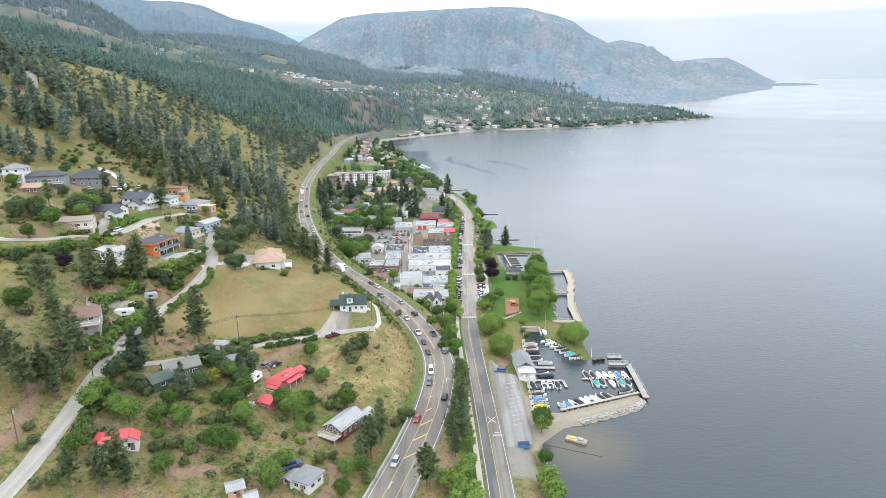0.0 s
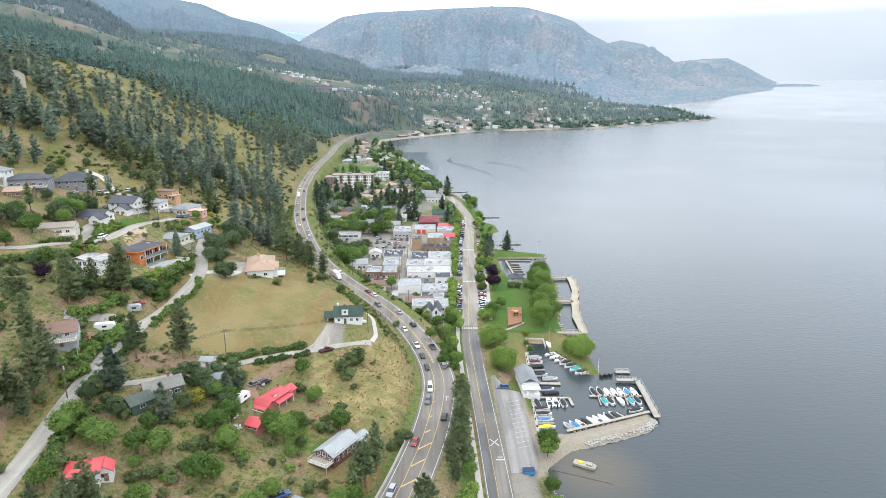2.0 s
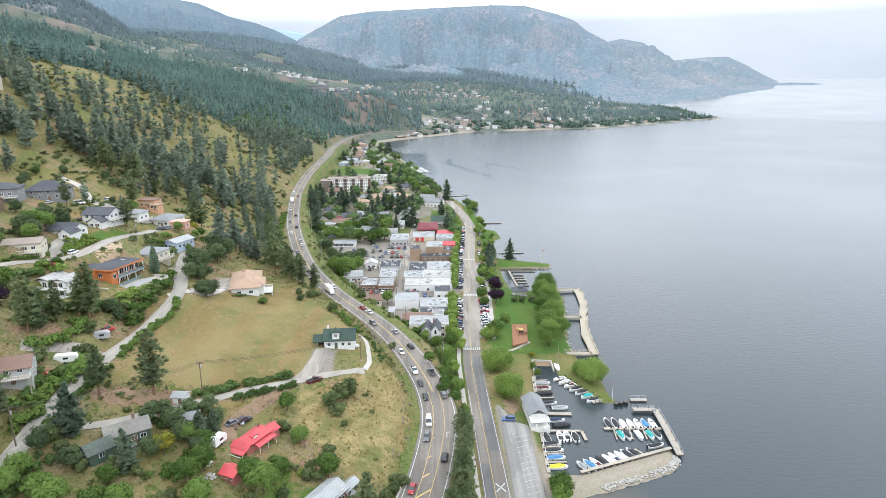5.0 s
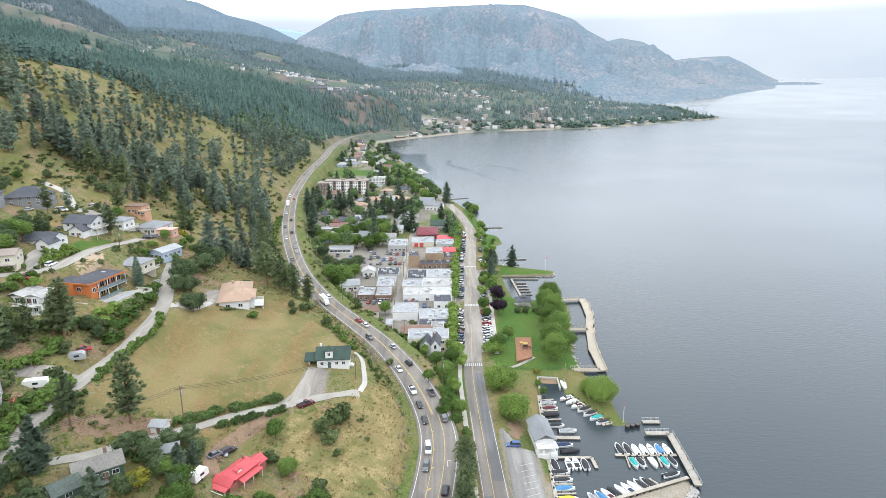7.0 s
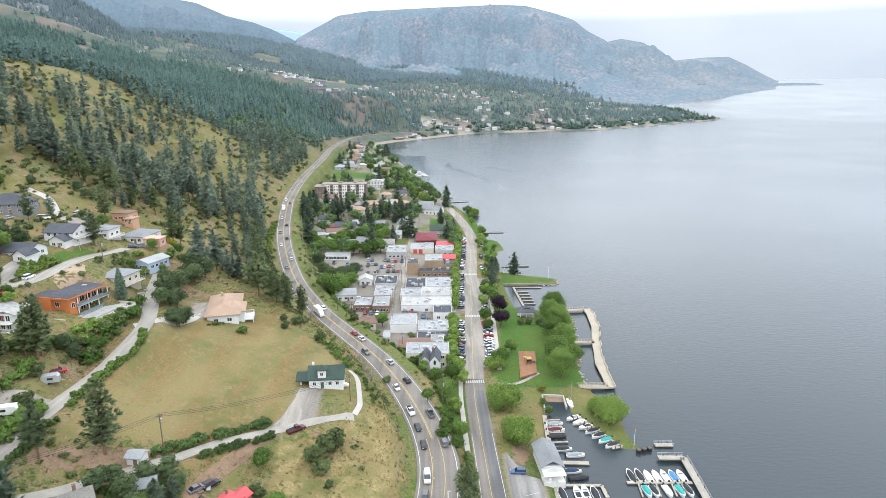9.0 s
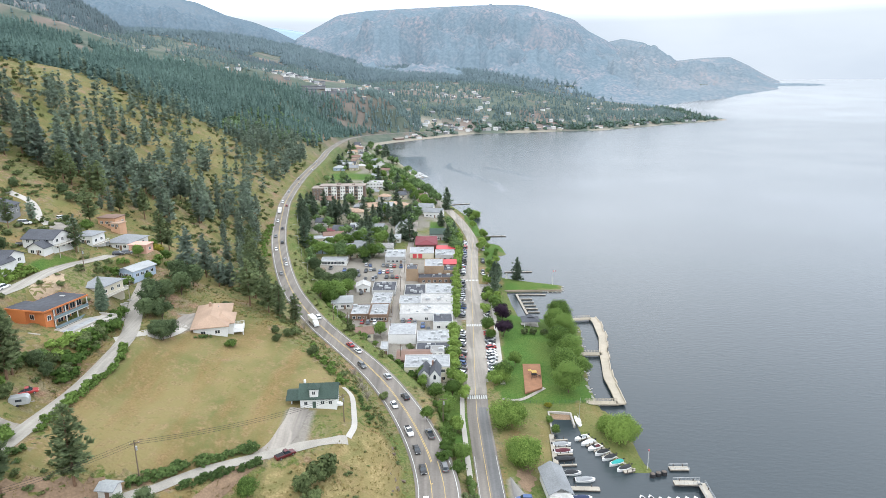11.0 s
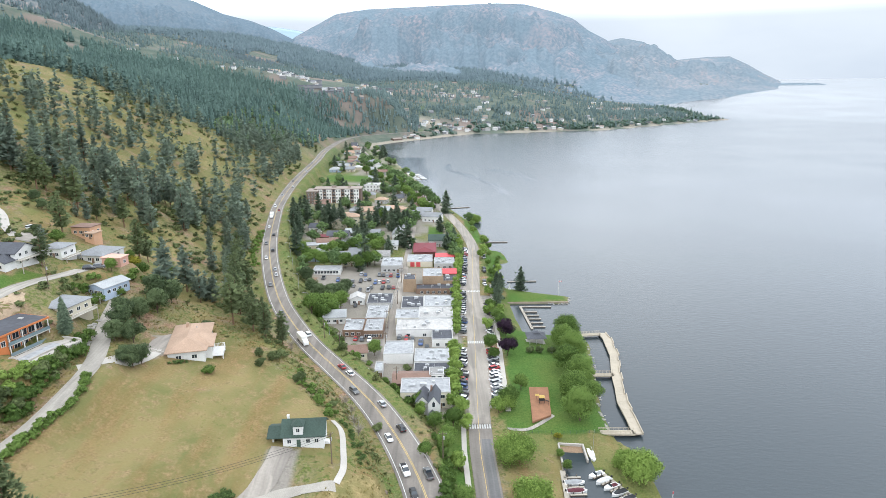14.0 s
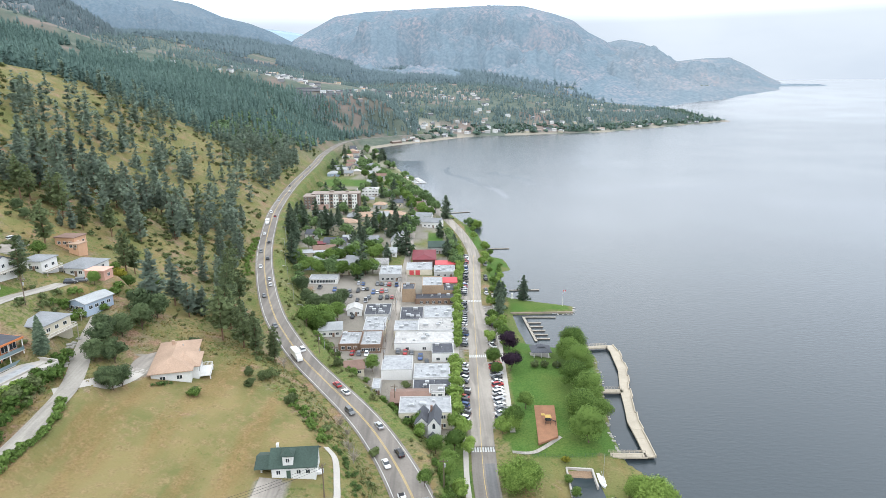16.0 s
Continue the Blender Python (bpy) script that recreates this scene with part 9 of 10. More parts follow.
def dock(name, label, pts, w, z=.55, rail=False, group="docks"):
    t = thing(name, label, "dock", None, group)
    for (ax, ay), (bx, by) in zip(pts, pts[1:]):
        L, a = math.hypot(bx - ax, by - ay), math.degrees(math.atan2(by - ay, bx - ax))
        cx, cy = (ax + bx) / 2, (ay + by) / 2
        n = max(1, int(L / 3.2))
        for k in range(n):
            s = (k + .5) / n
            part("deck_panel", MB().box(ax + (bx - ax) * s, ay + (by - ay) * s, z - .14, L / n - .05, w, .16, a), M["wood_deck"], t)
        part("beam", MB().box(cx, cy, z - .55, L, w * .8, .4, a), PILE, t)
        for k in range(max(2, int(L / 5))):
            s = (k + .5) / max(2, int(L / 5))
            ox, oy = -math.sin(radians(a)) * w * .46, math.cos(radians(a)) * w * .46
            part("mooring_post", MB().tube((ax + (bx - ax) * s + ox, ay + (by - ay) * s + oy, -2.5), (ax + (bx - ax) * s + ox, ay + (by - ay) * s + oy, z + .7), .14, n=7), PILE, t)
        if rail:
            for side in (-1, 1):
                ox, oy = -math.sin(radians(a)) * w * .48 * side, math.cos(radians(a)) * w * .48 * side
                rb = MB().tube((ax + ox, ay + oy, z + 1.0), (bx + ox, by + oy, z + 1.0), .05, n=4).tube((ax + ox, ay + oy, z + .5), (bx + ox, by + oy, z + .5), .04, n=4)
                for k in range(int(L / 1.3) + 1):
                    s = k / max(1, int(L / 1.3))
                    rb.tube((ax + (bx - ax) * s + ox, ay + (by - ay) * s + oy, z), (ax + (bx - ax) * s + ox, ay + (by - ay) * s + oy, z + 1.0), .04, n=4)
                part("railing", rb, METAL, t)
    return t


dock("boat_dock", "grey weathered wooden dock along the marina wall", [(38.4, 267), (36.6, 247)], 1.6)
for y in (263.5, 258.8, 255.4, 249.5):
    dock("finger_dock", "narrow wooden finger dock between boats", [(38, y), (43.2, y + .2)], .7)
dock("boat_dock", "wide wooden dock platform beside the office", [(38.2, 238.2), (47.2, 237.6)], 1.8)
dock("boat_dock", "wooden dock with a bent end", [(37.6, 226.8), (48.2, 226.4), (48.5, 220.8)], 1.1)
dock("boat_dock", "long grey dock along the car park shore", [(34.6, 226), (33.2, 203.5)], 1.1)
for y in (217.2, 213.2, 208.8):
    dock("finger_dock", "narrow wooden finger dock between boats", [(34, y), (39.6, y)], .7)
dock("boat_dock", "slanting dock along the willow point", [(49.6, 266.4), (60, 246.6), (56.5, 245.6)], 1.3)
for k in range(6):
    s = (k + .4) / 6.2
    dock("finger_dock", "narrow wooden finger dock between boats", [(49.6 + 10.4 * s, 266.4 - 19.8 * s), (46.2 + 10.4 * s, 264.4 - 19.8 * s)], .5)
dock("boat_dock", "middle floating dock between moored boats", [(56, 227.6), (75.2, 227)], 1.2)
for x in (59.2, 64.4, 69.0):
    dock("finger_dock", "narrow wooden finger dock between boats", [(x, 227), (x - .6, 220.8)], .5)
dock("boardwalk", "grey railed boardwalk closing the marina", [(69.2, 239), (77.0, 238.6), (76.4, 226), (75.4, 210.6)], 2.2, 1.2, True, group="")
dock("swim_platform", "small railed floating platform", [(70.8, 247), (76.6, 246.8)], 2.0, .6, True, group="")
dock("boat_dock", "timber walk along the breakwater", [(42.5, 202.6), (74, 214.6)], 1.2, 1.2)
dock("finger_dock", "narrow wooden finger dock between boats", [(62.6, 215.2), (65, 211.4)], .7)

for x, y, rz, c, cov in ((40.8, 261.2, 0, "grey", True), (40.6, 257.2, 0, "maroon", True), (40.3, 253, 0, "black", True), (40.6, 245.6, 0, "black", True), (44, 242.2, 0, "grey", True), (41, 233.6, 0, "navy", True), (42.4, 230.2, 5, "black", True), (35.9, 223, 95, "black", True), (40.4, 223.2, 92, "black", False),
                          (42.7, 223.4, 92, "black", False), (45.3, 223, 92, "black", True), (37, 219, 0, "black", True), (37, 215.2, 0, "black", True), (36.8, 211.2, 0, "blue", True), (36.6, 206.4, 0, "yellow", True)):
    boat(x, y, rz, c, cov)
for k, (c, cov) in enumerate((("grey", False), ("white", True), ("maroon", False), ("black", True), ("black", True), ("teal", True), ("black", True))):
    s = (k + .1) / 6.6
    boat(47.9 + 10.0 * s, 265.1 - 19.0 * s, 207, c, cov, 5.6, 2.1)
for k, (c, cov) in enumerate((("black", True), ("black", True), ("white", True), ("white", True), ("white", False), ("blue", True), ("white", False))):
    boat(58.2 + 2.5 * k, 231 if k < 2 else 230.4, 95, c, cov, 6.2 if k < 2 else 5.4, 2.2)
for x, c in ((60.6, "teal"), (62.8, "black"), (66.6, "white"), (70.2, "teal"), (72.7, "black")):
    boat(x, 223.2, 275, c, True, 5.6, 2.1)
for k, (c, cov) in enumerate((("grey", True), ("blue", True), ("maroon", False), ("black", True), ("white", True), ("navy", False), ("white", True), ("black", True), ("black", True))):
    boat(44.3 + 2.15 * k, 206.2 + .85 * k, 122, c, cov, 6.0, 2.1)
boat(70, 217, 15, "black", True, 5.8, 2.2)


def sailboat():
    t = thing("sailboat", "white sailboat with bare mast moored at the wall", "boat", pose(49.4, 275, 0, 0, 0, 268))
    hull, *_ = boat_meshes(7.2, 2.4)
    part("hull", tinted(hull, BOAT_WHITE), None, t)
    part("deck", MB().box(0, 0, .78, 3, 1.3, .3), BOAT_WHITE, t)
    part("mast", MB().tube((.6, 0, .8), (.6, 0, 10), .07, .04, 6), METAL, t)
    part("boom", MB().tube((.6, 0, 2), (-2.4, 0, 2.1), .06, n=5), METAL, t)


sailboat()
t = thing("barge", "old grey work barge moored off the beach", "boat", pose(44.4, 184.6, 0, 0, 0, -30))
part("hull", loft([[(x, -1.3 * k, .7), (x, -1.2 * k, -.3), (x, 1.2 * k, -.3), (x, 1.3 * k, .7)] for x, k in ((-3.4, .9), (-3, 1), (2.6, 1), (3.4, .8))]), M["wood_deck"], t)
part("crate", MB().box(1.4, 0, .7, 1.8, 1.5, .6), M["rock"], t)
part("pallet", MB().box(-1.3, .2, .7, 1.6, 1.2, .25), COVER["yellow"], t)
t = thing("boom_log", "dark floating log boom off the beach", "log", pose(42.5, 179, 0, 0, 0, -24))
part("log", MB().tube((-9, 0, .02), (9, 0, .02), .13, n=7), PILE, t)
for k in range(3):
    t = thing("mooring_drum", "black round mooring drum off the point", "drum", pose(64.6 + 1.9 * k, 243.6 + .5 * k, -.2), "mooring drums")
    part("drum_body", MB().tube((0, 0, -.6), (0, 0, 1.3), .85, n=14), TYRE, t)
    part("drum_lid", MB().tube((0, 0, 1.3), (0, 0, 1.36), .7, n=14), PILE, t)
t = thing("beacon_mast", "thin white beacon mast on the point", "mast", pose(64.2, 247.2, gz(63.6, 247.6)))
part("pole_shaft", MB().tube((0, 0, -.8), (0, 0, 6), .1, .06, 6), TRIM, t)
part("beacon", MB().tube((0, 0, 6), (0, 0, 6.5), .16, n=6), R_RED, t)


def marina_office():
    t = thing("marina_office", "weathered white marina office with grey gable roof", "building", pose(33.8, 234, 2.0, 0, 0, 4))
    wb = MB().box(0, 1.5, -2.6, 6, 12, 5.8)
    gable_wall(wb, 6, 15, 3.2, 1.7, "y")
    part("wall", wb, WHITE, t)
    rb = MB()
    gable_roof(rb, 6, 12, 3.2, 1.7, .6, "y", x=0, y=1.5)
    part("roof", rb, R_GREY, t)
    part("porch", MB().box(0, -6.4, -2.6, 6.4, 3.6, 2.7).box(0, -6.4, 2.2, 6.6, 4, .2).box(-3, -8, .1, .15, .15, 2.2).box(3, -8, .1, .15, .15, 2.2), TRIM, t)
    windows_on(t, 6, 9, .8, "s", 2, 1.2, 1.1)
    windows_on(t, 6, 12, .8, "e", 4, 1.2, 1.1)
    part("tank", MB().tube((-1.4, -7.6, .1), (-1.4, -7.6, 1.5), .5, n=10), TRIM, t)
    part("freezer_box", MB().box(1.6, -8.6, -.4, 1.8, 1.0, 1.2), TRIM, t)


marina_office()
t = thing("dumpster", "blue steel waste dumpster on the gravel", "dumpster", pose(26.2, 177, gz(26.2, 177), 0, 0, 5))
part("bin", loft([[(s, -.9, .1), (s, .9, .1), (s, 1.0, 1.4), (s, -1.0, 1.4)] for s in (-1.7, 1.7)]), BLUE_TARP, t)
part("lid", MB().box(0, 0, 1.4, 3.5, 2.05, .08), COVER["navy"], t)

# the public pier: a kinked concrete walk with three bridges to the shore
M["pier"] = make_mat("pier_concrete", (0.43, 0.375, 0.295), 0.85, 0.16, 1.2, 0.01)
PIER = [(77.8, 371.5), (78.2, 365), (76.5, 347), (72.4, 330), (70.4, 318), (68.2, 307), (68, 296), (67.4, 285.5)]
pier = tagged(thing("pier", "pale concrete harbour pier with kinked outer edge", "pier", None), "", "", "", "")
rng = random.Random(3)
for k, ((ax, ay), (bx, by)) in enumerate(zip(PIER, PIER[1:])):
    n = max(1, int(math.hypot(bx - ax, by - ay) / 5.5))
    for j in range(n):
        s0, s1 = j / n, (j + 1) / n
        x0, y0, x1, y1 = ax + (bx - ax) * s0, ay + (by - ay) * s0, ax + (bx - ax) * s1, ay + (by - ay) * s1
        o = .75 if (k + j) % 2 else 0.15
        part("pier_slab", MB().prism([(x0 - 1.9, y0 - .03), (x0 + 1.5 + o, y0 - .03), (x1 + 1.5 + o, y1 + .03), (x1 - 1.9, y1 + .03)][::-1], .75, 1.3), M["pier"], pier)
        part("pier_curb", MB().prism([(x0 + 1.15 + o, y0), (x0 + 1.5 + o, y0), (x1 + 1.5 + o, y1), (x1 + 1.15 + o, y1)][::-1], 1.3, 1.75), M["pier"], pier)
        for px in (x0 - 1.5, x0 + 1.2):
            part("pier_post", MB().tube((px, y0 - .8, -4), (px, y0 - .8, .8), .3, n=8), PILE, pier)
for (ax, ay, bx, by) in ((66, 369.5, 76.4, 370.6), (62, 329.4, 71.2, 329), (54.6, 287, 66.2, 286.4)):
    L, a = math.hypot(bx - ax, by - ay), math.degrees(math.atan2(by - ay, bx - ax))
    part("bridge_slab", MB().box((ax + bx) / 2, (ay + by) / 2, .8, L, 2.6, .5, a), M["pier"], pier)
    for s in (-1.2, 1.2):
        rb = MB().box((ax + bx) / 2, (ay + by) / 2 + s, 2.2, L, .1, .1, a).box((ax + bx) / 2, (ay + by) / 2 + s, 1.75, L, .08, .08, a)
        for k in range(8):
            rb.box(ax + (bx - ax) * k / 7, ay + (by - ay) * k / 7 + s, 1.3, .1, .1, .9, a)
        part("bridge_rail", rb, M["pier"], pier)

# boat slips north of the park, the flag point
dock("boat_dock", "slim boat slip dock in the small basin", [(45, 409.5), (46.6, 379.5)], 1.2)
for k in range(5):
    dock("finger_dock", "narrow dark finger dock in the small basin", [(45.4 + k * .25, 402 - k * 5), (52.5 + k * .2, 402 - k * 5)], .7)
dock("boat_dock", "long dark floating dock by the flag point", [(44.5, 409.8), (61, 409)], .8)
dock("boat_dock", "thin dark dock reaching into the lake", [(43, 452), (60, 452.4)], .8)
dock("boat_dock", "thin dark dock reaching into the lake", [(36, 545), (54, 545)], .9)
dock("boat_dock", "thin dark dock reaching into the lake", [(6, 670), (34, 676)], 1.0)
M["stone_wall"] = make_mat("reddish_stone", (0.31, 0.245, 0.19), 0.9, 0.3, 1.5, 0.03)
tw = thing("terrace_wall", "reddish stone wall along the basin's edge", "wall")
part("wall_body", MB().box(55, 415.2, -.5, 32, .6, 1.5, .5), M["stone_wall"], tw)
bw = thing("basin_wall", "low stained concrete wall round the boat launch", "wall")
for ax, ay, bx, by in ((38.9, 268.2, 39.9, 281.2), (39.9, 281.2, 47.6, 280.2), (47.6, 280.2, 47.2, 271.5)):
    part("wall_body", MB().box((ax + bx) / 2, (ay + by) / 2, -.6, math.hypot(bx - ax, by - ay), .5, 1.7, math.degrees(math.atan2(by - ay, bx - ax))), M["concrete"], bw)
part("launch_ramp", MB().add([(40, 271, -.5), (46.8, 271, -.5), (47.2, 280, .25), (40.2, 281, .25)], [(0, 1, 2, 3)]), M["dirt_track"], bw)
t = thing("flagpole", "white flagpole with a small red and white flag", "flagpole", pose(67.2, 422.5, gz(67.2, 422.5)))
part("pole_shaft", MB().tube((0, 0, -.3), (0, 0, 9), .09, .05, 7), TRIM, t)
part("flag", MB().box(.75, 0, 8, 1.4, .03, .8), R_RED, t, "red flag with a white middle")
part("flag_band", MB().box(.75, 0, 8.0, .6, .04, .8), TRIM, t)
t = thing("monument", "slim white stone monument by the spruce", "monument", pose(42.5, 436, gz(42.5, 436)))
part("column", MB().box(0, 0, -.3, .8, .8, 3.4).box(0, 0, 0, 1.4, 1.4, .5), TRIM, t)


def gazebo():
    t = thing("gazebo", "open park gazebo with dark hip roof and white posts", "gazebo", pose(44.8, 358.5, gz(44.8, 358.5)))
    rb = MB()
    hip_roof(rb, 7, 6, 3, 2.0, .8)
    hip_roof(rb, 2.4, 2.2, 4.6, 1.0, .4)
    part("roof", rb, R_DARK, t)
    for px in (-3, 0, 3):
        for py in (-2.6, 2.6):
            part("post", MB().box(px, py, 0, .25, .25, 3.1), TRIM, t)
    part("floor_slab", MB().box(0, 0, -.3, 8, 7, .4), M["concrete"], t)
    for k in range(4):
        part("terrace_step", MB().box(0, -5 - k * 1.4, -.3 - .02 * k, 9.5, 1.2, .42 - .1 * k), M["concrete"], t)


gazebo()
for k, x in enumerate((40.2, 44.6, 49.6)):
    plant("bush0", x, 346.5, .95)
    plant("cypress", x + .2, 346.8, .3)


def playground():
    z = max(gz(x, y) for x, y in ((42.5, 315), (35.3, 315.2), (32.9, 290.6), (40, 294.8), (37, 303)))
    m = make_mat("bark_chips", (.30, .15, .085), .95, .25, 2, .02)
    roof_mat = make_mat("faded_yellow_panel", (.50, .34, .09), .6, .2, 2)
    pg = part("play_area", MB().prism([(42.5, 315), (35.3, 315.2), (32.9, 290.6), (40, 294.8)], z - .6, z + .08), m)
    tagged(pg, "rust-red bark chip playground surface", "playground", kind="structure")
    t = thing("play_structure", "tan and black climbing structure with small yellow roofs and slide", "playground", pose(38.2, 303, z + .08) @ Matrix.Scale(.72, 4))
    for px, py in ((-1.2, 0), (1.2, 0), (-1.2, 2.2), (1.2, 2.2), (2.8, -2.4), (-2.2, 4.4)):
        part("post", MB().tube((px, py, 0), (px, py, 2.8), .08, n=6), TYRE, t)
    part("platform", MB().box(0, 1.1, 1.2, 2.6, 2.4, .12), TYRE, t)
    rb = MB()
    hip_roof(rb, 2.4, 2.4, 2.8, .9, .2, 0, 1.1)
    part("roof", rb, roof_mat, t)
    rb = MB()
    hip_roof(rb, 1.4, 1.4, 2.4, .7, .2, -2, 3.6)
    part("roof", rb, roof_mat, t)
    part("slide", MB().add([(1.2, .7, 1.3), (1.2, 1.5, 1.3), (3.8, 1.5, .2), (3.8, .7, .2), (1.2, .7, 1.2), (1.2, 1.5, 1.2), (3.8, 1.5, .1), (3.8, .7, .1)], [(0, 1, 2, 3), (7, 6, 5, 4), (0, 3, 7, 4), (2, 1, 5, 6)]), TYRE, t)
    part("ladder", MB().tube((-1.2, -.2, 1.3), (-2, -2.4, 0), .07, n=5).tube((1.2, -.2, 1.3), (.4, -2.6, 0), .07, n=5).tube((-1.6, -1.3, .7), (.8, -1.4, .7), .06, n=5), TYRE, t)


playground()
t = thing("fence", "low green wire fence along the park's edge", "fence")
for k in range(13):
    x = 30 + k * 2.1
    part("fence_post", MB().tube((x, 285.6, gz(x, 285.6) - .2), (x, 285.6, gz(x, 285.6) + 1.2), .05, n=5), DGREEN, t)
rb = MB()
for k in range(12):
    for h in (.3, .75, 1.15):
        rb.tube((30 + k * 2.1, 285.6, gz(30 + k * 2.1, 285.6) + h), (32.1 + k * 2.1, 285.6, gz(32.1 + k * 2.1, 285.6) + h), .025, n=3)
part("fence_wire", rb, DGREEN, t)
# boulders along the breakwater and the park's shore
ROCK_ME = []
for i in range(5):
    bm = bmesh.new()
    bmesh.ops.create_icosphere(bm, subdivisions=1, radius=1)
    r2 = random.Random(i)
    for v in bm.verts:
        v.co *= r2.uniform(.7, 1.15)
        v.co.z *= .75
    me = bpy.data.meshes.new("boulder")
    bm.to_mesh(me)
    bm.free()
    me.materials.append(M["rock"])
    ROCK_ME.append(me)
rip = thing("riprap", "pale grey boulders piled along the breakwater", "rocks")
rip2 = thing("riprap", "grey boulders along the park's shore", "rocks")
for parent, pts, n in ((rip, [(47.5, 195.2), (54, 197.8), (62, 200.9), (70, 204.6), (73.4, 208), (74, 211)], 170), (rip2, [(59, 285), (59.2, 302), (65.2, 337), (69, 361)], 50), (rip2, [(33, 157), (33, 178)], 40), (rip2, [(60, 414.6), (71.5, 414.8), (73.6, 424)], 34)):
    for k in range(n):
        s = rng.random() * (len(pts) - 1)
        i = int(s)
        x, y = [a + (b - a) * (s - i) + rng.uniform(-.95, .95) for a, b in zip(pts[i], pts[i + 1])]
        b = part("boulder", ROCK_ME[k % 5], None, parent)
        q = rng.uniform(.35, .7)
        b.matrix_basis = pose(x, y, max(gz(x, y), -.2) + q * .25, 0, 0, rng.uniform(0, 360)) @ Matrix.Diagonal((q, q, q * .8, 1))

# the rock face above the highway
M["cliff"] = make_mat("cliff_rock", (0.15, 0.118, 0.088), 0.95, 0.4, 0.8, 0.08, island=.3)
face = thing("rock_face", "grey-brown broken rock face above the highway", "rocks")
for k in range(30):
    y = rng.uniform(192, 244)
    x = float(np.interp(y, [q[1] for q in HWY], [q[0] for q in HWY])) - rng.uniform(7.5, 12.5)
    b = part("outcrop", tinted(ROCK_ME[k % 5], M["cliff"]), None, face)
    q = rng.uniform(.5, 1.3)
    b.matrix_basis = pose(x, y, gz(x, y) - q * .6, rng.uniform(-20, 20), rng.uniform(10, 40), rng.uniform(0, 360)) @ Matrix.Diagonal((q * .8, q * 1.4, q * .8, 1))

# the small marina under the northern shore
dock("boat_dock", "long grey dock with moored white boats by the northern shore", [(-44, 905), (-24, 893), (-13, 846)], 1.6)
for k in range(13):
    t = k / 12
    x, y = -25 + 11.5 * t, 891 - 43 * t
    boat(x + (4.2 if k % 2 else -4.2), y, 14 if k % 2 else 194, "white", k % 3 == 0, 7.5, 2.6)

# boulders that hold the bank beside the hill lane
bank = thing("boulder_bank", "pale grey boulders holding the bank beside the lane", "rocks")
for k in range(26):
    t = rng.random()
    x, y = -106.5 - 5 * t + rng.uniform(-2, 2), 279 + 20 * t + rng.uniform(-1.5, 1.5)
    b, q = part("boulder", ROCK_ME[k % 5], None, bank), rng.uniform(.4, 1.0)
    b.matrix_basis = pose(x, y, gz(x, y) + q * .1, 0, 0, rng.uniform(0, 360)) @ Matrix.Diagonal((q * 1.2, q, q * .8, 1))


# ---- the far side of the bay ----
rng = random.Random(44)
FAR_WALLS, FAR_ROOFS = (WHITE, GREYW, GREYW, BEIGE, WHITE, SLATEW, WHITE), (R_GREY, R_DARK, R_TAUPE, R_LIGHT, R_GREY, R_WHITE, R_DARK)
bay_n, bay_spots = 0, []
shore_far = np.array(SHORE[FAR_SHORE:], float)
for k in range(1400):
    t = rng.random()
    s = t * (len(shore_far) - 1)
    i = int(s)
    p = shore_far[i] + (shore_far[i + 1] - shore_far[i]) * (s - i)
    back = 16 + rng.random() ** 1.6 * 620
    x, y = p[0] - back * .62 + rng.uniform(-30, 30), p[1] + back * .8
    if y < 1190 or gz(x, y) < 1.5 or on_grid(road_gap, x, y) < 14 or x < -55 and y < 1400:
        continue
    if bay_n >= 210:
        break
    if back > 120 and float(lumps(np.array(x), np.array(y), 120, 2)) < -.02:
        continue
    bay_n += 1
    bay_spots.append((x, y))
    i = rng.randrange(7)
    house(x, y, rng.uniform(-40, 40), rng.uniform(7, 12), rng.uniform(6, 8.5), rng.choice((2.6, 3.2, 4)), FAR_WALLS[i], FAR_ROOFS[rng.randrange(7)], ("pale house near the far beach among trees" if back < 120 else "distant pale house on the wooded slope"), rng.choice(("gable", "hip")), "x", None, "", group="houses across the bay", detail=False)
for x, y, rz, L, label in ((-40, 1370, 40, 30, "long grey-brown row behind the beach"), (-68, 1330, 44, 22, "low brown lodge behind the beach")):
    house(x, y, rz, L, 9, 2.6, M["taupe_siding"], R_TAUPE, label, "gable", "x", 1.6, "", group="lodges by the far beach", detail=False)
TERRACE = ((-443, 1321, 20), (-430, 1332, 14), (-420, 1347, 14), (-409, 1390, 26), (-390, 1401, 22), (-415, 1650, 30), (-396, 1687, 40), (-333, 1512, 34), (-319, 1551, 20), (-328, 1694, 24), (-217, 1663, 16), (-228, 1675, 14),
           (-596, 1371, 15), (-588, 1390, 13), (-580, 1400, 16), (-600, 1470, 14), (-511, 1351, 16), (-499, 1362, 14), (-488, 1377, 18), (-509, 1117, 13), (-496, 1124, 12), (-515, 1095, 12), (-450, 1123, 12), (-322, 1071, 11), (-159, 1501, 14), (-148, 1545, 12))
for x, y, w in TERRACE:
    house(x, y, rng.uniform(-14, 14), w * .55, 7, 3.2, rng.choice((WHITE, CREAM, GREYW, BEIGE)), rng.choice((R_GREY, R_LIGHT, R_TAN)), "distant pale house on the high terrace", "gable", "x", None, "", group="houses on the terrace", detail=False)
house(-281, 455, -20, 13, 9, 5.0, BEIGE, R_GREY, "tan house high on the open slope among pines", "gable", "x", None, "s3e1", group="hillside houses", foot=4)

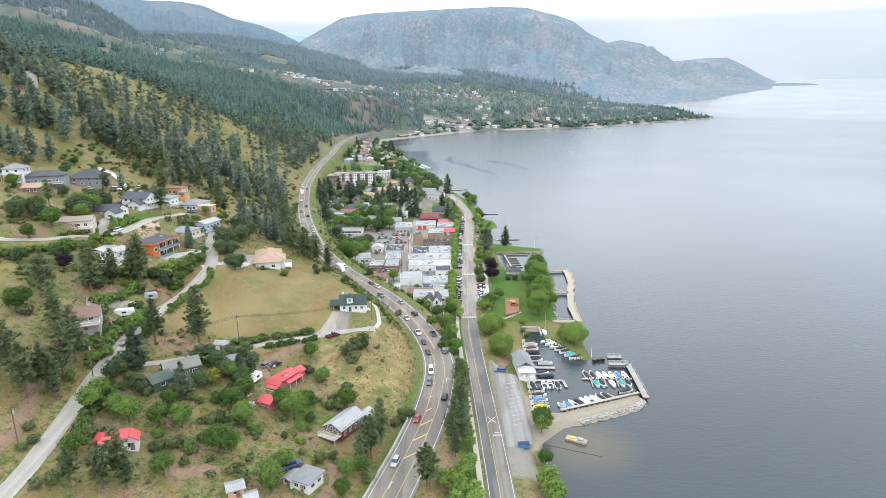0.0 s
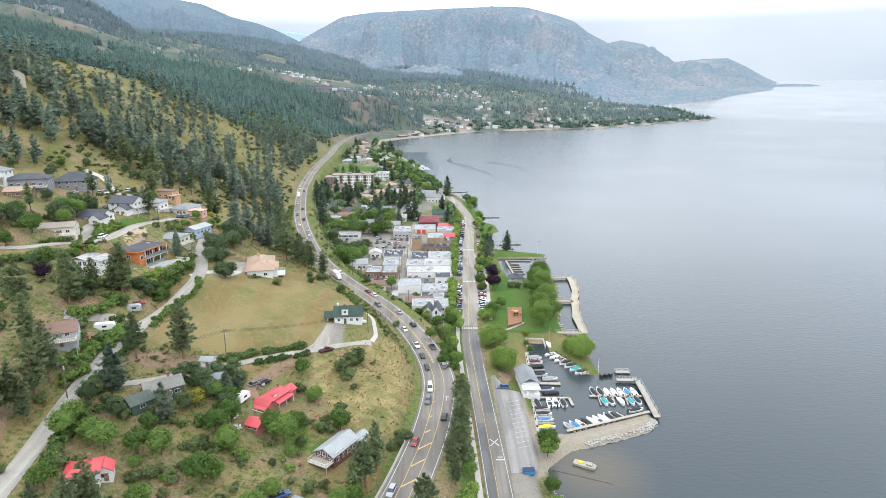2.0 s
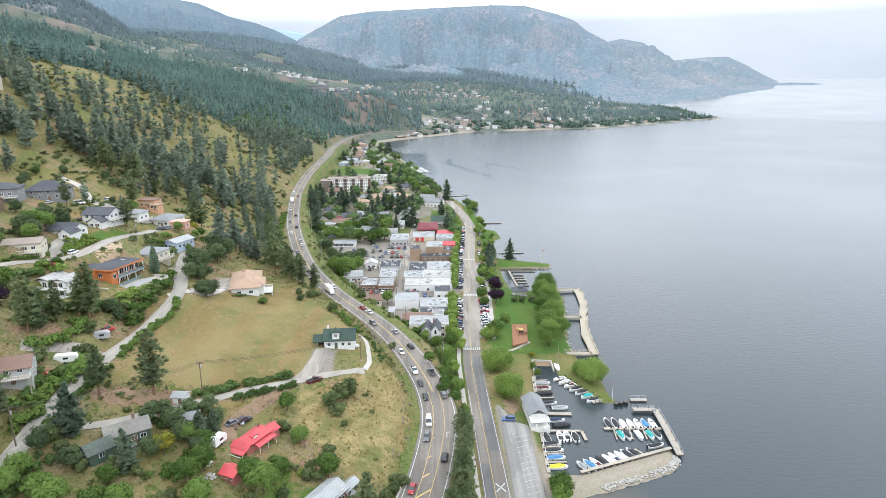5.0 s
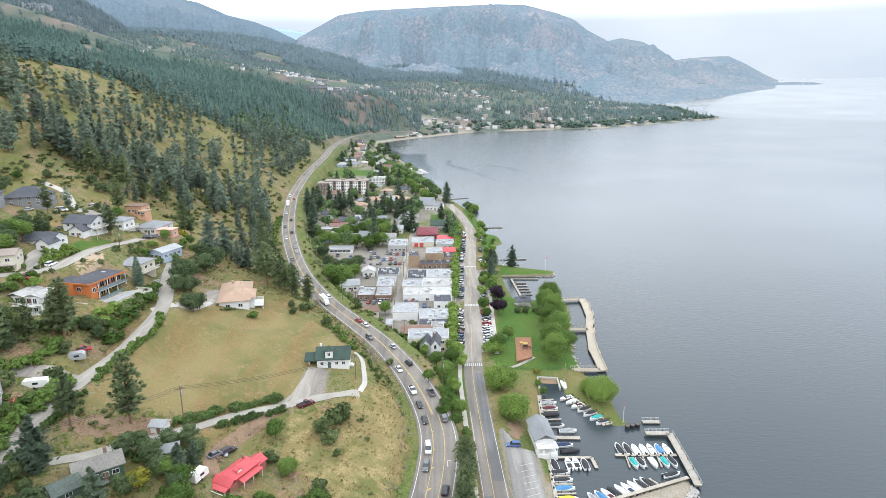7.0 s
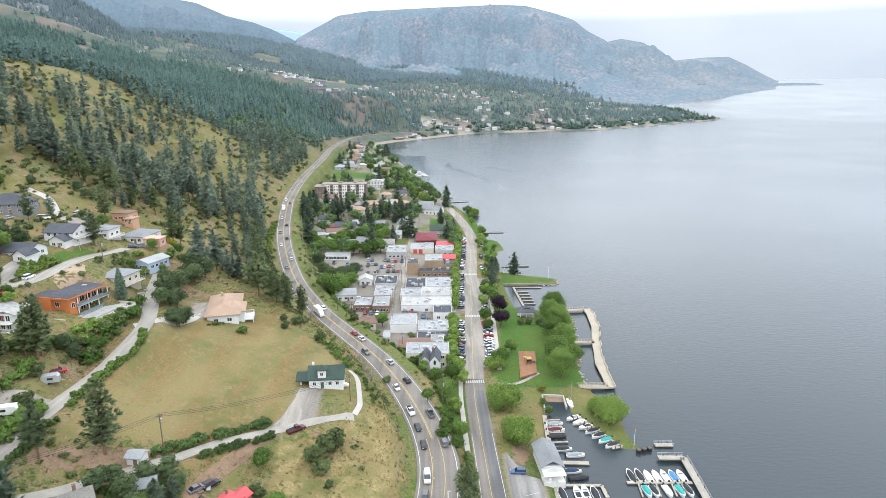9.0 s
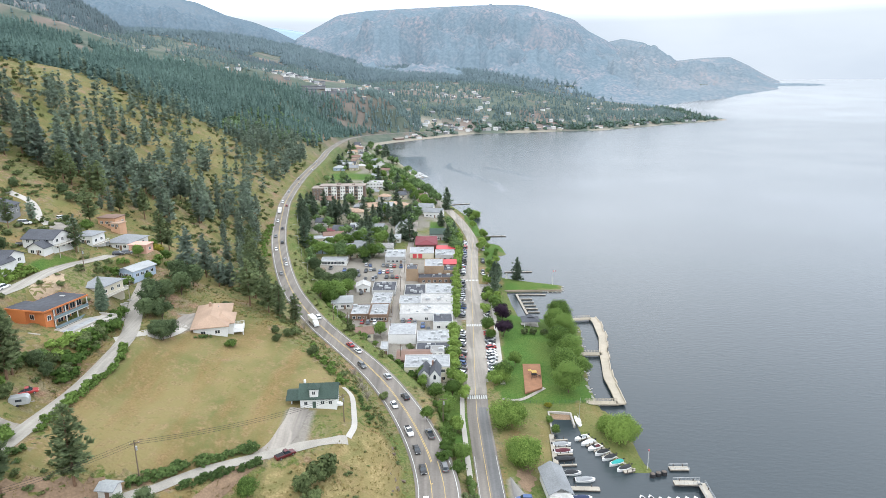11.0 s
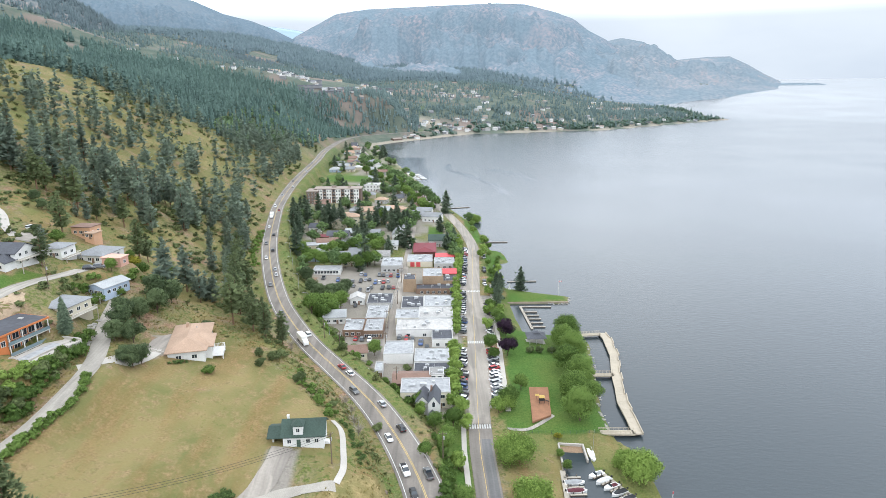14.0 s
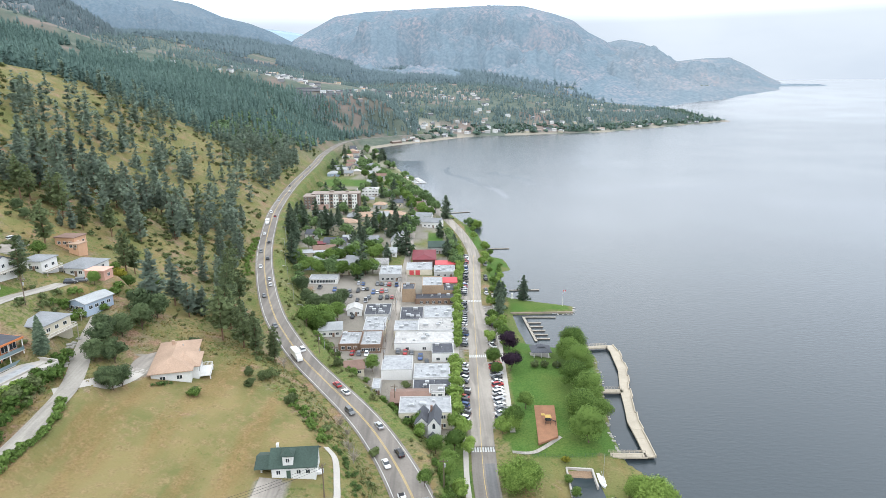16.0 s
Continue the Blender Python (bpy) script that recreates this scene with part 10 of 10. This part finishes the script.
for x, y, L, a in ((-252, 1372, 46, 4), (-222, 1360, 44, 8), (-244, 1405, 52, 4), (-200, 1396, 46, 10), (-191, 1459, 60, 8), (-134, 1507, 50, 10), (-150, 1470, 46, 10), (-117, 1640, 52, 8), (-250, 1466, 44, 2)):
    house(x, y, a, L, 8, 3.0, SLATEW, R_DARK, "long grey terraced row on the cleared slope", "gable", "x", 1.6, "s9", 2, group="terraced rows", name="terraced_row", detail=False)
far = []
for k in range(60000):
    x, y = rng.uniform(-1700, 1700), 1080 + rng.random() ** 0.85 * 3200
    if x < -700 and rng.random() < .4 or x < -40 and y < 1335:
        continue
    n = float(lumps(np.array(x), np.array(y), 95, 1)) * .6 + float(lumps(np.array(x), np.array(y), 37, 6)) * .4
    if rng.random() < .72 + .7 * n:
        far.append((x, y, rng.uniform(.5, 1.1)))
for k in range(4200):
    s = rng.random() * (len(shore_far) - 1)
    i = int(s)
    p = shore_far[i] + (shore_far[i + 1] - shore_far[i]) * (s - i)
    back = 14 + rng.random() ** 1.5 * 190
    far.append((p[0] - back * .62 + rng.uniform(-20, 20), p[1] + back * .8, rng.uniform(.4, .85)))
fx, fy = np.array([q[0] for q in far]), np.array([q[1] for q in far])
ok = inside(fx, fy, LAND)
sd_far, _, _ = seg_dist(fx, fy, LAND[FAR_SHORE:-3])
gap = np.array([on_grid(road_gap, q[0], q[1]) for q in far])
cleared = np.any([inside(fx, fy, p) for p in LOTS[:1] + CLEARINGS], axis=0)
yard = np.zeros(len(fx), bool)
for hx, hy in bay_spots:
    # gardens open towards the lake
    yard |= (np.abs(fx - hx - (hy - fy) * .3) < 9) & (fy > hy - 34) & (fy < hy + 8)
shore_trees = [(q[0], q[1], q[2] * rng.uniform(2.2, 4.2)) for q, a, d, g, c in zip(far, ok, sd_far, gap, yard) if a and 12 < d < 75 and g > 5 and not c and -48 < q[0] and q[1] < 2300]
far = [q for q, a, d, g, c, h in zip(far, ok, sd_far, gap, cleared, yard) if a and (d > 75 and (q[0] > -40 or q[1] > 1380) or d > 12 and q[0] > -48 and rng.random() < .3) and g > 5 and not c and not h]
bank_trees = []
for k in range(1500):
    x, y = rng.uniform(-270, -30), rng.uniform(1290, 1540)
    if seg_dist(np.array([x]), np.array([y]), HWY)[0][0] > 10 and x < float(np.interp(y, [q[1] for q in HWY], [q[0] for q in HWY])) + (y - 1420) * .5 * (y > 1420) and not in_any(x, y, CLEARINGS) and rng.random() < .8:
        bank_trees.append((x, y, rng.uniform(.6, 1.15)))
far += bank_trees
# far foliage carries the bay's haze as a cool cast in its colour
M["needle_far_hazed"] = leaf_mat("distant_trees_hazed", (.17, .235, .225), (.105, .15, .15), .4, 0, .02, .9, .2)
M["leaf_bay_hazed"] = leaf_mat("bay_broadleaf_hazed", (.17, .25, .185), (.10, .16, .125), .7, 0, .02, .9, .2)
M["needle_ridge_hazed"] = leaf_mat("ridge_trees_hazed", (.175, .235, .255), (.125, .175, .195), .35, 0, .01, .9, .2)
scrub("shore_trees", "round green broadleaf trees behind the far beach", shore_trees, M["leaf_bay_hazed"], weed_kinds)
stand("bay_woods", "distant woods on the slopes round the bay", [q for q in far if q[1] < 2300], 3, 5, 15, 3.9, M["needle_far_hazed"])
stand("bay_woods", "dark distant woods below the mountain", [(a, b, c * 1.5) for a, b, c in far if b >= 2300 and rng.random() > a / 700], 2, 4, 16, 6.5, M["needle_ridge_hazed"])
